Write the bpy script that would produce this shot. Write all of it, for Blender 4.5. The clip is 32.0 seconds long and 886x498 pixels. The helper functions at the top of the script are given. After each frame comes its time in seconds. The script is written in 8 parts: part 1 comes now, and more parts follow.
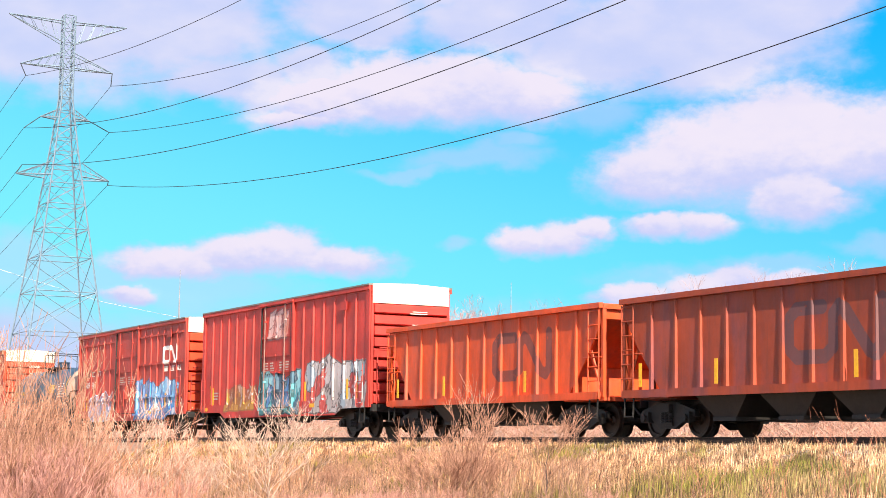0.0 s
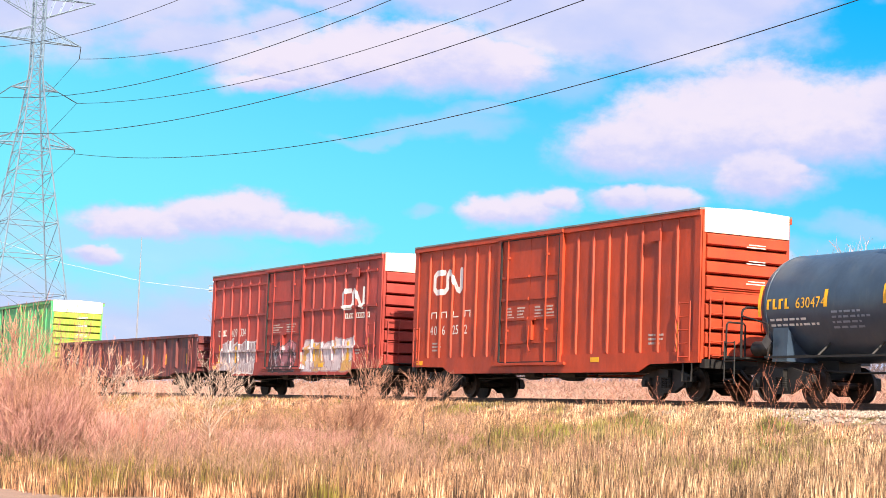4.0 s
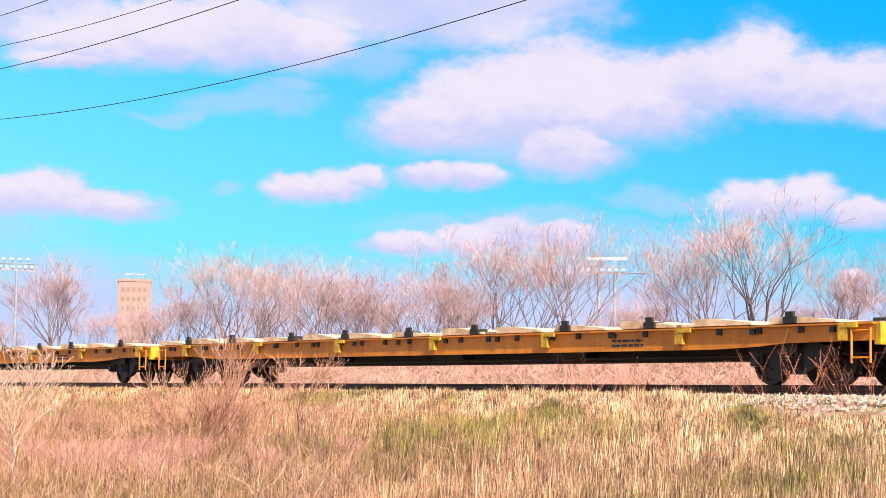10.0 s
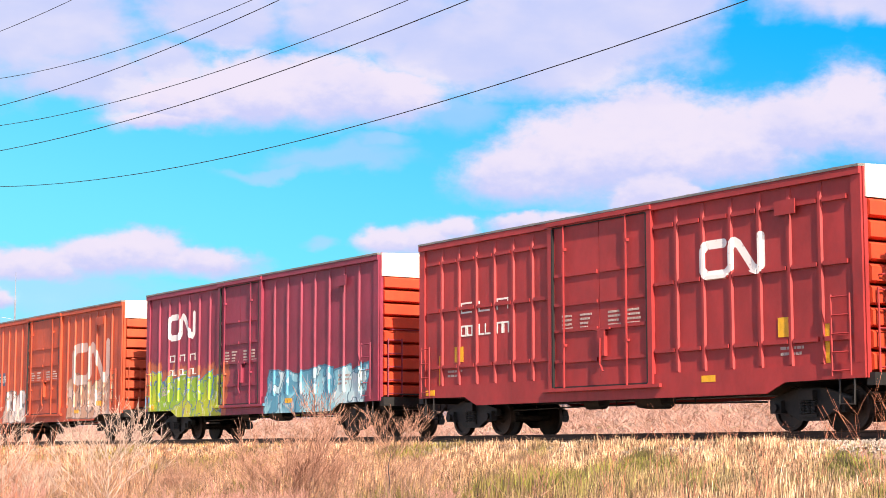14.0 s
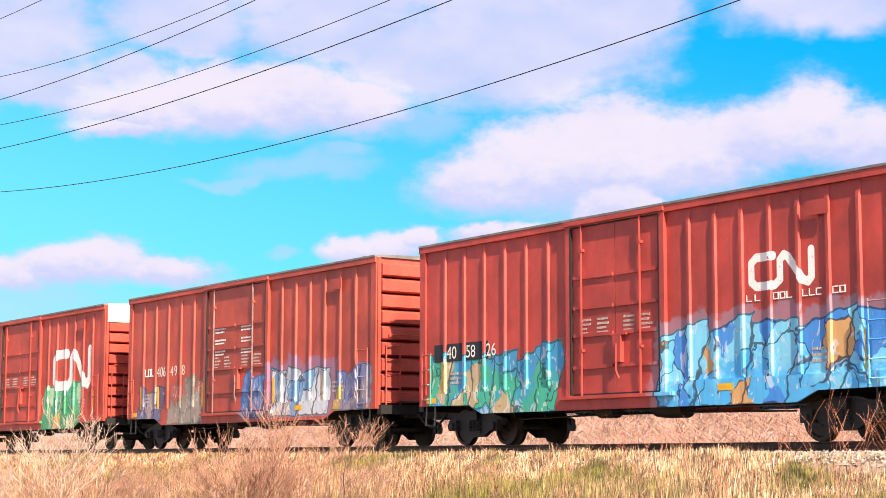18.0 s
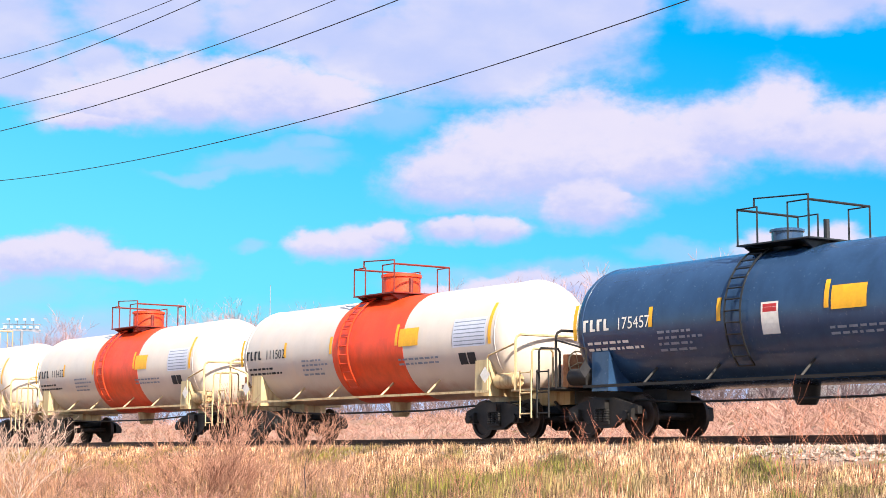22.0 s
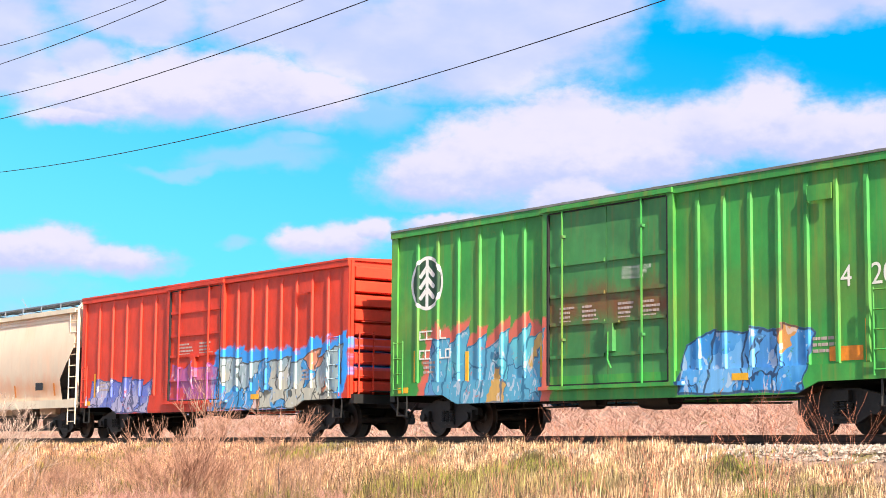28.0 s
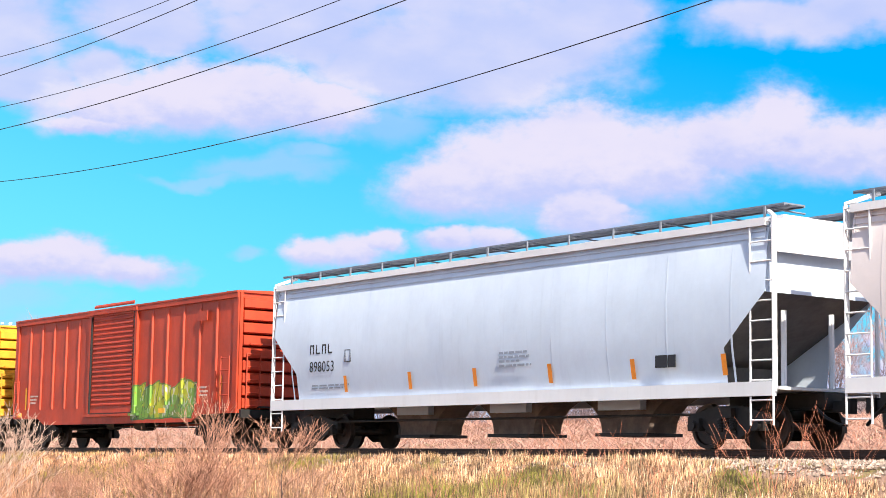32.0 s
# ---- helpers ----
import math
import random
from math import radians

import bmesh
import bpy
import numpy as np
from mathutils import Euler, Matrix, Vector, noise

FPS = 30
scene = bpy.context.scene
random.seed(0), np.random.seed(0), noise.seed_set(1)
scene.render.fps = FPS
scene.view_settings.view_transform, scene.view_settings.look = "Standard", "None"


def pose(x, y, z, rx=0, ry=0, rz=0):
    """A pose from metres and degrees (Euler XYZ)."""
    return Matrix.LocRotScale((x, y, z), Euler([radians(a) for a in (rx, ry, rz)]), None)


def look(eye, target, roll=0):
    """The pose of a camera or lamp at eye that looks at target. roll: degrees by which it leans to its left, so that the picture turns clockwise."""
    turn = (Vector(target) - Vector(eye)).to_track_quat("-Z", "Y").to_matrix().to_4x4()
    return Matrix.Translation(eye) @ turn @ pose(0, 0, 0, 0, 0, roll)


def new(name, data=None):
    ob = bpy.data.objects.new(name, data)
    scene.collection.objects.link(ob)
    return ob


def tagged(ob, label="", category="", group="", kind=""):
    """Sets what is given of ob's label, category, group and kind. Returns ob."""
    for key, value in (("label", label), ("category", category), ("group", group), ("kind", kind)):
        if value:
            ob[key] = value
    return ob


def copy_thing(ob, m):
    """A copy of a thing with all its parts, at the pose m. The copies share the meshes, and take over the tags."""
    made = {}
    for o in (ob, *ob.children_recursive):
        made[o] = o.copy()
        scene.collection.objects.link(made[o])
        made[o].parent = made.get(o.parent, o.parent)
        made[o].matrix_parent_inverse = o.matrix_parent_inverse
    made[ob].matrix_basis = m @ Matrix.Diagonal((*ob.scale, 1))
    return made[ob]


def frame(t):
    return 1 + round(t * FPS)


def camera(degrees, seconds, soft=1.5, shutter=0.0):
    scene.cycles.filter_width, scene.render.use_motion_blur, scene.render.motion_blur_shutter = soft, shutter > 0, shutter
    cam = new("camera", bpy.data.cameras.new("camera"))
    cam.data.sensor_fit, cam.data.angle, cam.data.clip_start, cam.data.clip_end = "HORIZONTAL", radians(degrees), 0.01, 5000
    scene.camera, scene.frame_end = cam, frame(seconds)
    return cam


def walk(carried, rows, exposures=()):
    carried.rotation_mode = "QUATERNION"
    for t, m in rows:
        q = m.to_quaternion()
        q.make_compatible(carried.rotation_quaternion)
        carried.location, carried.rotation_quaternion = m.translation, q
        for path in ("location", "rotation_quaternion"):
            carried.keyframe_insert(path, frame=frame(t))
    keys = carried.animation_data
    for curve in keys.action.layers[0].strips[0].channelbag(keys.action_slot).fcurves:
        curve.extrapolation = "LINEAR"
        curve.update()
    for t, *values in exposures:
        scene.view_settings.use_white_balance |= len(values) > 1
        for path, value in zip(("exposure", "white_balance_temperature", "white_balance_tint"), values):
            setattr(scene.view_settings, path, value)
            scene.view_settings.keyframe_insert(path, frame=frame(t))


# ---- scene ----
import functools

cam = camera(28.45, 32.0, soft=0.5)
EYE_Z = -0.41


def aim(x, y, z, yaw, pitch, roll):
    """Camera pose: yaw counted from +y towards -x."""
    a, b = radians(yaw), radians(pitch)
    d = Vector((-math.sin(a) * math.cos(b), math.cos(a) * math.cos(b), math.sin(b)))
    eye = Vector((x, y, z))
    return look(eye, eye + d, roll)


PATH = [
    (0.0, 0.00, 0.00, -0.41, 62.46, 6.57, 0.77),
    (0.5, 0.00, 0.00, -0.41, 60.72, 6.57, 0.78),
    (1.0, 0.00, 0.00, -0.41, 59.45, 6.50, 0.77),
    (1.5, 0.00, 0.00, -0.41, 58.78, 6.45, 0.74),
    (2.0, 0.00, 0.00, -0.41, 58.81, 6.26, 0.60),
    (2.5, 0.00, 0.00, -0.41, 59.21, 6.02, 0.51),
    (3.0, 0.00, 0.00, -0.41, 59.61, 5.89, 0.66),
    (3.3, 0.00, 0.00, -0.41, 59.93, 5.85, 0.68),
    (3.4, 1.50, -0.50, -0.46, 60.50, 5.76, 1.10),
    (3.5, 4.90, -1.75, -0.58, 61.45, 5.60, 1.80),
    (3.6, 7.70, -2.80, -0.66, 61.60, 5.50, 2.20),
    (3.75, 8.60, -3.20, -0.69, 61.40, 5.48, 2.22),
    (4.0, 9.55, -3.50, -0.72, 61.15, 5.52, 2.10),
    (4.5, 9.50, -3.66, -0.76, 60.33, 5.71, 1.90),
    (5.0, 9.12, -3.66, -0.78, 59.50, 5.90, 1.68),
    (5.5, 8.90, -3.72, -0.79, 58.60, 6.06, 1.45),
    (6.0, 8.70, -3.76, -0.79, 58.02, 6.06, 1.36),
    (6.5, 8.70, -3.86, -0.77, 57.53, 5.92, 1.22),
    (7.0, 8.54, -3.75, -0.74, 57.20, 5.70, 1.17),
    (7.25, 7.80, -3.50, -0.70, 56.85, 5.60, 1.16),
    (7.5, 5.60, -2.60, -0.65, 56.14, 5.65, 1.17),
    (7.75, 2.30, -1.10, -0.52, 55.05, 5.79, 1.20),
    (8.0, 0.00, 0.00, -0.41, 54.39, 5.77, 1.22),
    (8.5, 0.00, 0.00, -0.41, 54.31, 5.35, 1.13),
    (9.0, 0.00, 0.00, -0.41, 54.36, 5.01, 1.03),
    (9.5, 0.00, 0.00, -0.41, 54.38, 4.85, 0.96),
    (10.0, 0.00, 0.00, -0.41, 54.38, 4.94, 0.94),
    (10.5, 0.00, 0.00, -0.41, 54.63, 5.16, 0.93),
    (11.0, 0.00, 0.00, -0.41, 55.32, 5.41, 0.92),
    (11.5, 0.00, 0.00, -0.41, 56.32, 5.61, 0.86),
    (12.0, 0.00, 0.00, -0.41, 57.24, 5.74, 0.70),
    (12.5, 0.00, 0.00, -0.41, 57.83, 5.89, 0.45),
    (13.0, 0.00, 0.00, -0.41, 57.87, 6.10, 0.21),
    (13.5, 0.00, 0.00, -0.41, 57.56, 6.38, 0.07),
    (15.5, 0.00, 0.00, -0.41, 56.55, 6.81, 0.03),
    (16.0, 0.00, 0.00, -0.41, 56.35, 6.82, 0.05),
    (16.5, 0.00, 0.00, -0.41, 56.16, 6.88, 0.07),
    (17.0, 0.00, 0.00, -0.41, 56.02, 6.95, 0.12),
    (17.5, 0.00, 0.00, -0.41, 55.91, 6.97, 0.14),
    (18.0, 0.00, 0.00, -0.41, 55.80, 6.93, 0.14),
    (18.5, 0.00, 0.00, -0.41, 55.70, 6.91, 0.24),
    (19.0, 0.00, 0.00, -0.41, 55.52, 6.87, 0.37),
    (19.5, 0.00, 0.00, -0.41, 55.27, 6.84, 0.40),
    (20.0, 0.00, 0.00, -0.41, 54.98, 6.81, 0.38),
    (20.5, 0.00, 0.00, -0.41, 54.77, 6.79, 0.36),
    (21.0, 0.00, 0.00, -0.41, 54.60, 6.78, 0.26),
    (21.5, 0.00, 0.00, -0.41, 54.53, 6.75, 0.13),
    (22.0, 0.00, 0.00, -0.41, 54.54, 6.73, 0.16),
    (22.5, 0.00, 0.00, -0.41, 54.61, 6.70, 0.32),
    (23.0, 0.00, 0.00, -0.41, 54.66, 6.67, 0.45),
    (23.5, 0.00, 0.00, -0.41, 54.69, 6.65, 0.55),
    (24.0, 0.00, 0.00, -0.41, 54.69, 6.65, 0.60),
    (24.5, 0.00, 0.00, -0.41, 54.63, 6.65, 0.57),
    (26.5, 0.00, 0.00, -0.41, 53.89, 6.63, 0.46),
    (27.0, 0.00, 0.00, -0.41, 53.79, 6.62, 0.41),
    (27.5, 0.00, 0.00, -0.41, 53.76, 6.63, 0.46),
    (28.0, 0.00, 0.00, -0.41, 53.73, 6.66, 0.48),
    (28.5, 0.00, 0.00, -0.41, 53.72, 6.75, 0.55),
    (29.0, 0.00, 0.00, -0.41, 53.77, 6.86, 0.69),
    (29.5, 0.00, 0.00, -0.41, 53.83, 6.98, 0.81),
    (30.0, 0.00, 0.00, -0.41, 53.92, 7.05, 0.86),
    (30.5, 0.00, 0.00, -0.41, 53.92, 7.07, 0.88),
    (31.0, 0.00, 0.00, -0.41, 53.96, 7.09, 0.90),
    (31.5, 0.00, 0.00, -0.41, 53.93, 7.08, 0.90),
    (32.0, 0.00, 0.00, -0.41, 53.89, 7.05, 0.90),
]
walk(cam, [(r[0], aim(*r[1:])) for r in PATH], [
    (0.0, 0.85, 6450, 11), (3.0, 0.87, 6450, 12), (6.0, 0.85, 6500, 12.5), (9.0, 0.85, 6450, 12.5), (13.0, 0.83, 6420, 15), (16.0, 0.87, 6450, 11), (20.0, 0.90, 6500, 10.5),
    (21.5, 0.86, 6250, 11), (23.0, 0.68, 5980, 13), (24.5, 0.68, 6000, 12), (26.5, 0.85, 6200, 9), (28.0, 0.88, 6200, 9), (29.0, 0.88, 6400, 10.5), (30.0, 0.84, 6250, 10), (31.0, 0.80, 6050, 10), (32.0, 0.80, 6150, 11)])

# ---- light ----
SUN_AZ, SUN_EL = 12.3, 40.0   # degrees from +x towards -y, and above the horizon
sun_dir = Vector((math.cos(radians(SUN_EL)) * math.cos(radians(SUN_AZ)), -math.cos(radians(SUN_EL)) * math.sin(radians(SUN_AZ)), math.sin(radians(SUN_EL))))
world = bpy.data.worlds.new("sky")
scene.world = world
world.use_nodes = True
wn = world.node_tree
sky_tex = wn.nodes.new("ShaderNodeTexSky")
sky_tex.sky_type = 'NISHITA'
sky_tex.sun_disc = False
sky_tex.sun_elevation = radians(SUN_EL)
sky_tex.sun_rotation = radians(90 + SUN_AZ)
sky_tex.altitude, sky_tex.air_density, sky_tex.dust_density = 200, 1.0, 1.5
wn.nodes["Background"].inputs[1].default_value = 0.128
wn.links.new(sky_tex.outputs[0], wn.nodes["Background"].inputs[0])
sun = new("sun", bpy.data.lights.new("sun", 'SUN'))
sun.data.energy, sun.data.angle, sun.data.color = 6.6, radians(0.53), (1.0, 0.89, 0.70)
sun.matrix_world = look(sun_dir * 300, (0, 0, 0))

# ---- node helpers ----
MATS = {}


def mat_new(name):
    m = bpy.data.materials.new(name)
    m.use_nodes = True
    MATS[name] = m
    return m, m.node_tree.nodes, m.node_tree.links


def val(nt, op, a, b=None, c=None):
    n = nt.nodes.new("ShaderNodeMath")
    n.operation = op
    for i, v in enumerate((a, b, c)):
        if v is None:
            continue
        if isinstance(v, (int, float)):
            n.inputs[i].default_value = v
        else:
            nt.links.new(v, n.inputs[i])
    return n.outputs[0]


def mixc(nt, fac, a, b, blend='MIX'):
    n = nt.nodes.new("ShaderNodeMix")
    n.data_type, n.blend_type = 'RGBA', blend
    for s, v in ((n.inputs[0], fac), (n.inputs[6], a), (n.inputs[7], b)):
        if isinstance(v, (int, float)):
            s.default_value = v
        elif isinstance(v, tuple):
            s.default_value = (*v, 1)
        else:
            nt.links.new(v, s)
    return n.outputs[2]


def step(nt, v, lo, hi):
    n = nt.nodes.new("ShaderNodeMapRange")
    n.interpolation_type = 'SMOOTHSTEP'
    nt.links.new(v, n.inputs[0])
    n.inputs[1].default_value, n.inputs[2].default_value = lo, hi
    return n.outputs[0]


def noise_tex(nt, vec, scale, detail=4, rough=0.6, distort=0.0):
    n = nt.nodes.new("ShaderNodeTexNoise")
    nt.links.new(vec, n.inputs["Vector"])
    n.inputs["Scale"].default_value, n.inputs["Detail"].default_value = scale, detail
    n.inputs["Roughness"].default_value, n.inputs["Distortion"].default_value = rough, distort
    return n.outputs[0]


def stretch(nt, vec, sx, sy, sz, ox=0.0, oy=0.0, oz=0.0):
    n = nt.nodes.new("ShaderNodeMapping")
    nt.links.new(vec, n.inputs[0])
    n.inputs["Scale"].default_value = (sx, sy, sz)
    n.inputs["Location"].default_value = (ox, oy, oz)
    return n.outputs[0]


def srgb(h):
    """Linear colour of a six-digit hex code."""
    c = [int(h[i:i + 2], 16) / 255 for i in (0, 2, 4)]
    return tuple(x / 12.92 if x <= 0.04045 else ((x + 0.055) / 1.055) ** 2.4 for x in c)


def vivid(c, k=1.3):
    """A purer tone of a paint colour."""
    g = 0.3 * c[0] + 0.55 * c[1] + 0.15 * c[2]
    return tuple(min(0.9, max(0.012, g + (x - g) * k)) for x in c)


def spray_group():
    """One layer of spray paint: slanting shapes with a jagged top, thin strokes inside and accents of other colours."""
    g = bpy.data.node_groups.new("spray_layer", 'ShaderNodeTree')
    itf = g.interface
    itf.new_socket("Base", in_out='INPUT', socket_type='NodeSocketColor')
    for n in ("X", "W", "Z", "H", "Letters", "Seed", "Cover", "Halo"):
        itf.new_socket(n, in_out='INPUT', socket_type='NodeSocketFloat')
    for n in ("A", "B", "C", "D", "Line", "Glow"):
        itf.new_socket(n, in_out='INPUT', socket_type='NodeSocketColor')
    itf.new_socket("Color", in_out='OUTPUT', socket_type='NodeSocketColor')
    i = g.nodes.new("NodeGroupInput").outputs
    o = g.nodes.new("NodeGroupOutput")
    tc = g.nodes.new("ShaderNodeTexCoord").outputs["Object"]
    sp = g.nodes.new("ShaderNodeSeparateXYZ")
    g.links.new(tc, sp.inputs[0])
    cb = g.nodes.new("ShaderNodeCombineXYZ")
    g.links.new(sp.outputs[0], cb.inputs[0])
    g.links.new(i["Seed"], cb.inputs[1])
    g.links.new(sp.outputs[2], cb.inputs[2])
    wob = val(g, 'SUBTRACT', noise_tex(g, cb.outputs[0], 1.5, 2), 0.5)
    wob2 = val(g, 'SUBTRACT', noise_tex(g, stretch(g, cb.outputs[0], 1, 1, 1, 7, 3, 5), 1.9, 2), 0.5)
    u = val(g, 'DIVIDE', val(g, 'SUBTRACT', sp.outputs[0], i["X"]), i["W"])
    v = val(g, 'DIVIDE', val(g, 'SUBTRACT', sp.outputs[2], i["Z"]), i["H"])
    u2 = val(g, 'ADD', val(g, 'ADD', u, val(g, 'DIVIDE', val(g, 'MULTIPLY', wob, 0.5), i["W"])), val(g, 'DIVIDE', val(g, 'MULTIPLY', v, -0.12), i["W"]))
    # letters side by side, each with its own lean and height
    run = val(g, 'ADD', val(g, 'MULTIPLY', val(g, 'ADD', val(g, 'MULTIPLY', u, 0.5), 0.5), i["Letters"]), val(g, 'ADD', val(g, 'MULTIPLY', wob, 0.6), val(g, 'MULTIPLY', v, -0.14)))
    cell = val(g, 'FLOOR', run)
    f = val(g, 'SUBTRACT', val(g, 'FRACT', run), 0.5)
    wn_ = g.nodes.new("ShaderNodeTexWhiteNoise")
    wn_.noise_dimensions = '2D'
    cid = g.nodes.new("ShaderNodeCombineXYZ")
    g.links.new(cell, cid.inputs[0])
    g.links.new(i["Seed"], cid.inputs[1])
    g.links.new(cid.outputs[0], wn_.inputs["Vector"])
    rgb = g.nodes.new("ShaderNodeSeparateColor")
    g.links.new(wn_.outputs["Color"], rgb.inputs[0])
    r1, r2 = rgb.outputs[0], rgb.outputs[1]
    top = val(g, 'ADD', val(g, 'ADD', 0.62, val(g, 'MULTIPLY', r1, 0.34)), val(g, 'ADD', val(g, 'MULTIPLY', f, val(g, 'MULTIPLY', val(g, 'SUBTRACT', r2, 0.4), 0.85)), val(g, 'MULTIPLY', wob2, 0.35)))
    e_top = val(g, 'MULTIPLY', val(g, 'SUBTRACT', top, v), i["H"])
    e_low = val(g, 'MULTIPLY', val(g, 'ADD', val(g, 'ADD', v, 0.97), val(g, 'MULTIPLY', wob, 0.25)), i["H"])
    e_side = val(g, 'MULTIPLY', val(g, 'SUBTRACT', 0.97, val(g, 'ABSOLUTE', u2)), i["W"])
    edge = val(g, 'MINIMUM', val(g, 'MINIMUM', e_top, e_low), e_side)
    # strokes: the seams of warped cells, broken here and there, and the gaps between letters
    wp = g.nodes.new("ShaderNodeCombineXYZ")
    g.links.new(val(g, 'MULTIPLY', val(g, 'ADD', sp.outputs[0], val(g, 'ADD', val(g, 'MULTIPLY', wob2, 0.9), val(g, 'MULTIPLY', sp.outputs[2], -0.22))), 1.25), wp.inputs[0])
    g.links.new(i["Seed"], wp.inputs[1])
    g.links.new(val(g, 'MULTIPLY', val(g, 'ADD', sp.outputs[2], val(g, 'MULTIPLY', wob, 1.0)), 0.8), wp.inputs[2])
    seam = g.nodes.new("ShaderNodeTexVoronoi")
    seam.feature = 'DISTANCE_TO_EDGE'
    patch = g.nodes.new("ShaderNodeTexVoronoi")
    for vt in (seam, patch):
        vt.inputs["Scale"].default_value = 1.35
        g.links.new(wp.outputs[0], vt.inputs["Vector"])
    gap_n = noise_tex(g, stretch(g, cb.outputs[0], 1, 1, 1, 3, 8, 1), 1.3, 2)
    stroke = val(g, 'MULTIPLY', val(g, 'SUBTRACT', 1.0, step(g, seam.outputs["Distance"], 0.018, 0.034)), step(g, gap_n, 0.44, 0.48))
    width = val(g, 'DIVIDE', val(g, 'MULTIPLY', i["W"], 2.0), i["Letters"])
    seg = val(g, 'MULTIPLY', val(g, 'SUBTRACT', 0.5, val(g, 'ABSOLUTE', f)), width)
    stroke = val(g, 'MAXIMUM', stroke, val(g, 'SUBTRACT', 1.0, step(g, seg, 0.02, 0.045)))
    inside = step(g, edge, -0.01, 0.01)
    rim = val(g, 'SUBTRACT', 1.0, step(g, edge, 0.035, 0.06))
    ink = val(g, 'MULTIPLY', val(g, 'MAXIMUM', stroke, rim), inside)
    pc = g.nodes.new("ShaderNodeSeparateColor")
    g.links.new(patch.outputs["Color"], pc.inputs[0])
    tone = val(g, 'ADD', val(g, 'MULTIPLY', v, 0.2), val(g, 'ADD', noise_tex(g, cb.outputs[0], 1.1, 3, 0.6, 0.8), val(g, 'MULTIPLY', val(g, 'SUBTRACT', pc.outputs[1], 0.5), 0.45)))
    fill = mixc(g, step(g, tone, 0.42, 0.60), i["A"], i["B"])
    fill = mixc(g, val(g, 'MULTIPLY', step(g, pc.outputs[0], 0.74, 0.76), 0.9), fill, i["C"])
    fill = mixc(g, val(g, 'MULTIPLY', val(g, 'SUBTRACT', 1.0, step(g, pc.outputs[0], 0.10, 0.12)), 0.9), fill, i["D"])
    shine = val(g, 'MULTIPLY', step(g, noise_tex(g, stretch(g, cb.outputs[0], 1.6, 1, 0.8, 9, 2, 4), 2.4, 2, 0.5, 1.5), 0.60, 0.64), 0.5)
    fill = mixc(g, shine, fill, (0.80, 0.80, 0.82))
    drip = step(g, noise_tex(g, stretch(g, cb.outputs[0], 5.0, 1, 0.35, 1, 2, 3), 1.5, 3), 0.35, 0.65)
    fill = mixc(g, 0.35, fill, mixc(g, drip, (0.7, 0.7, 0.74), (1.1, 1.1, 1.1)), 'MULTIPLY')
    worn = step(g, noise_tex(g, tc, 5.0, 5, 0.7), 0.28, 0.40)
    cloud = val(g, 'ADD', edge, val(g, 'MULTIPLY', val(g, 'SUBTRACT', noise_tex(g, cb.outputs[0], 2.6, 4), 0.5), 0.7))
    halo = val(g, 'MULTIPLY', step(g, cloud, -0.34, -0.20), step(g, e_low, -0.05, 0.0))
    out = mixc(g, val(g, 'MULTIPLY', halo, i["Halo"]), i["Base"], i["Glow"])
    body = val(g, 'MULTIPLY', i["Cover"], worn)
    out = mixc(g, val(g, 'MULTIPLY', inside, body), out, fill)
    out = mixc(g, val(g, 'MULTIPLY', val(g, 'MULTIPLY', ink, body), 0.9), out, i["Line"])
    g.links.new(out, o.inputs[0])
    return g


SPRAY = spray_group()


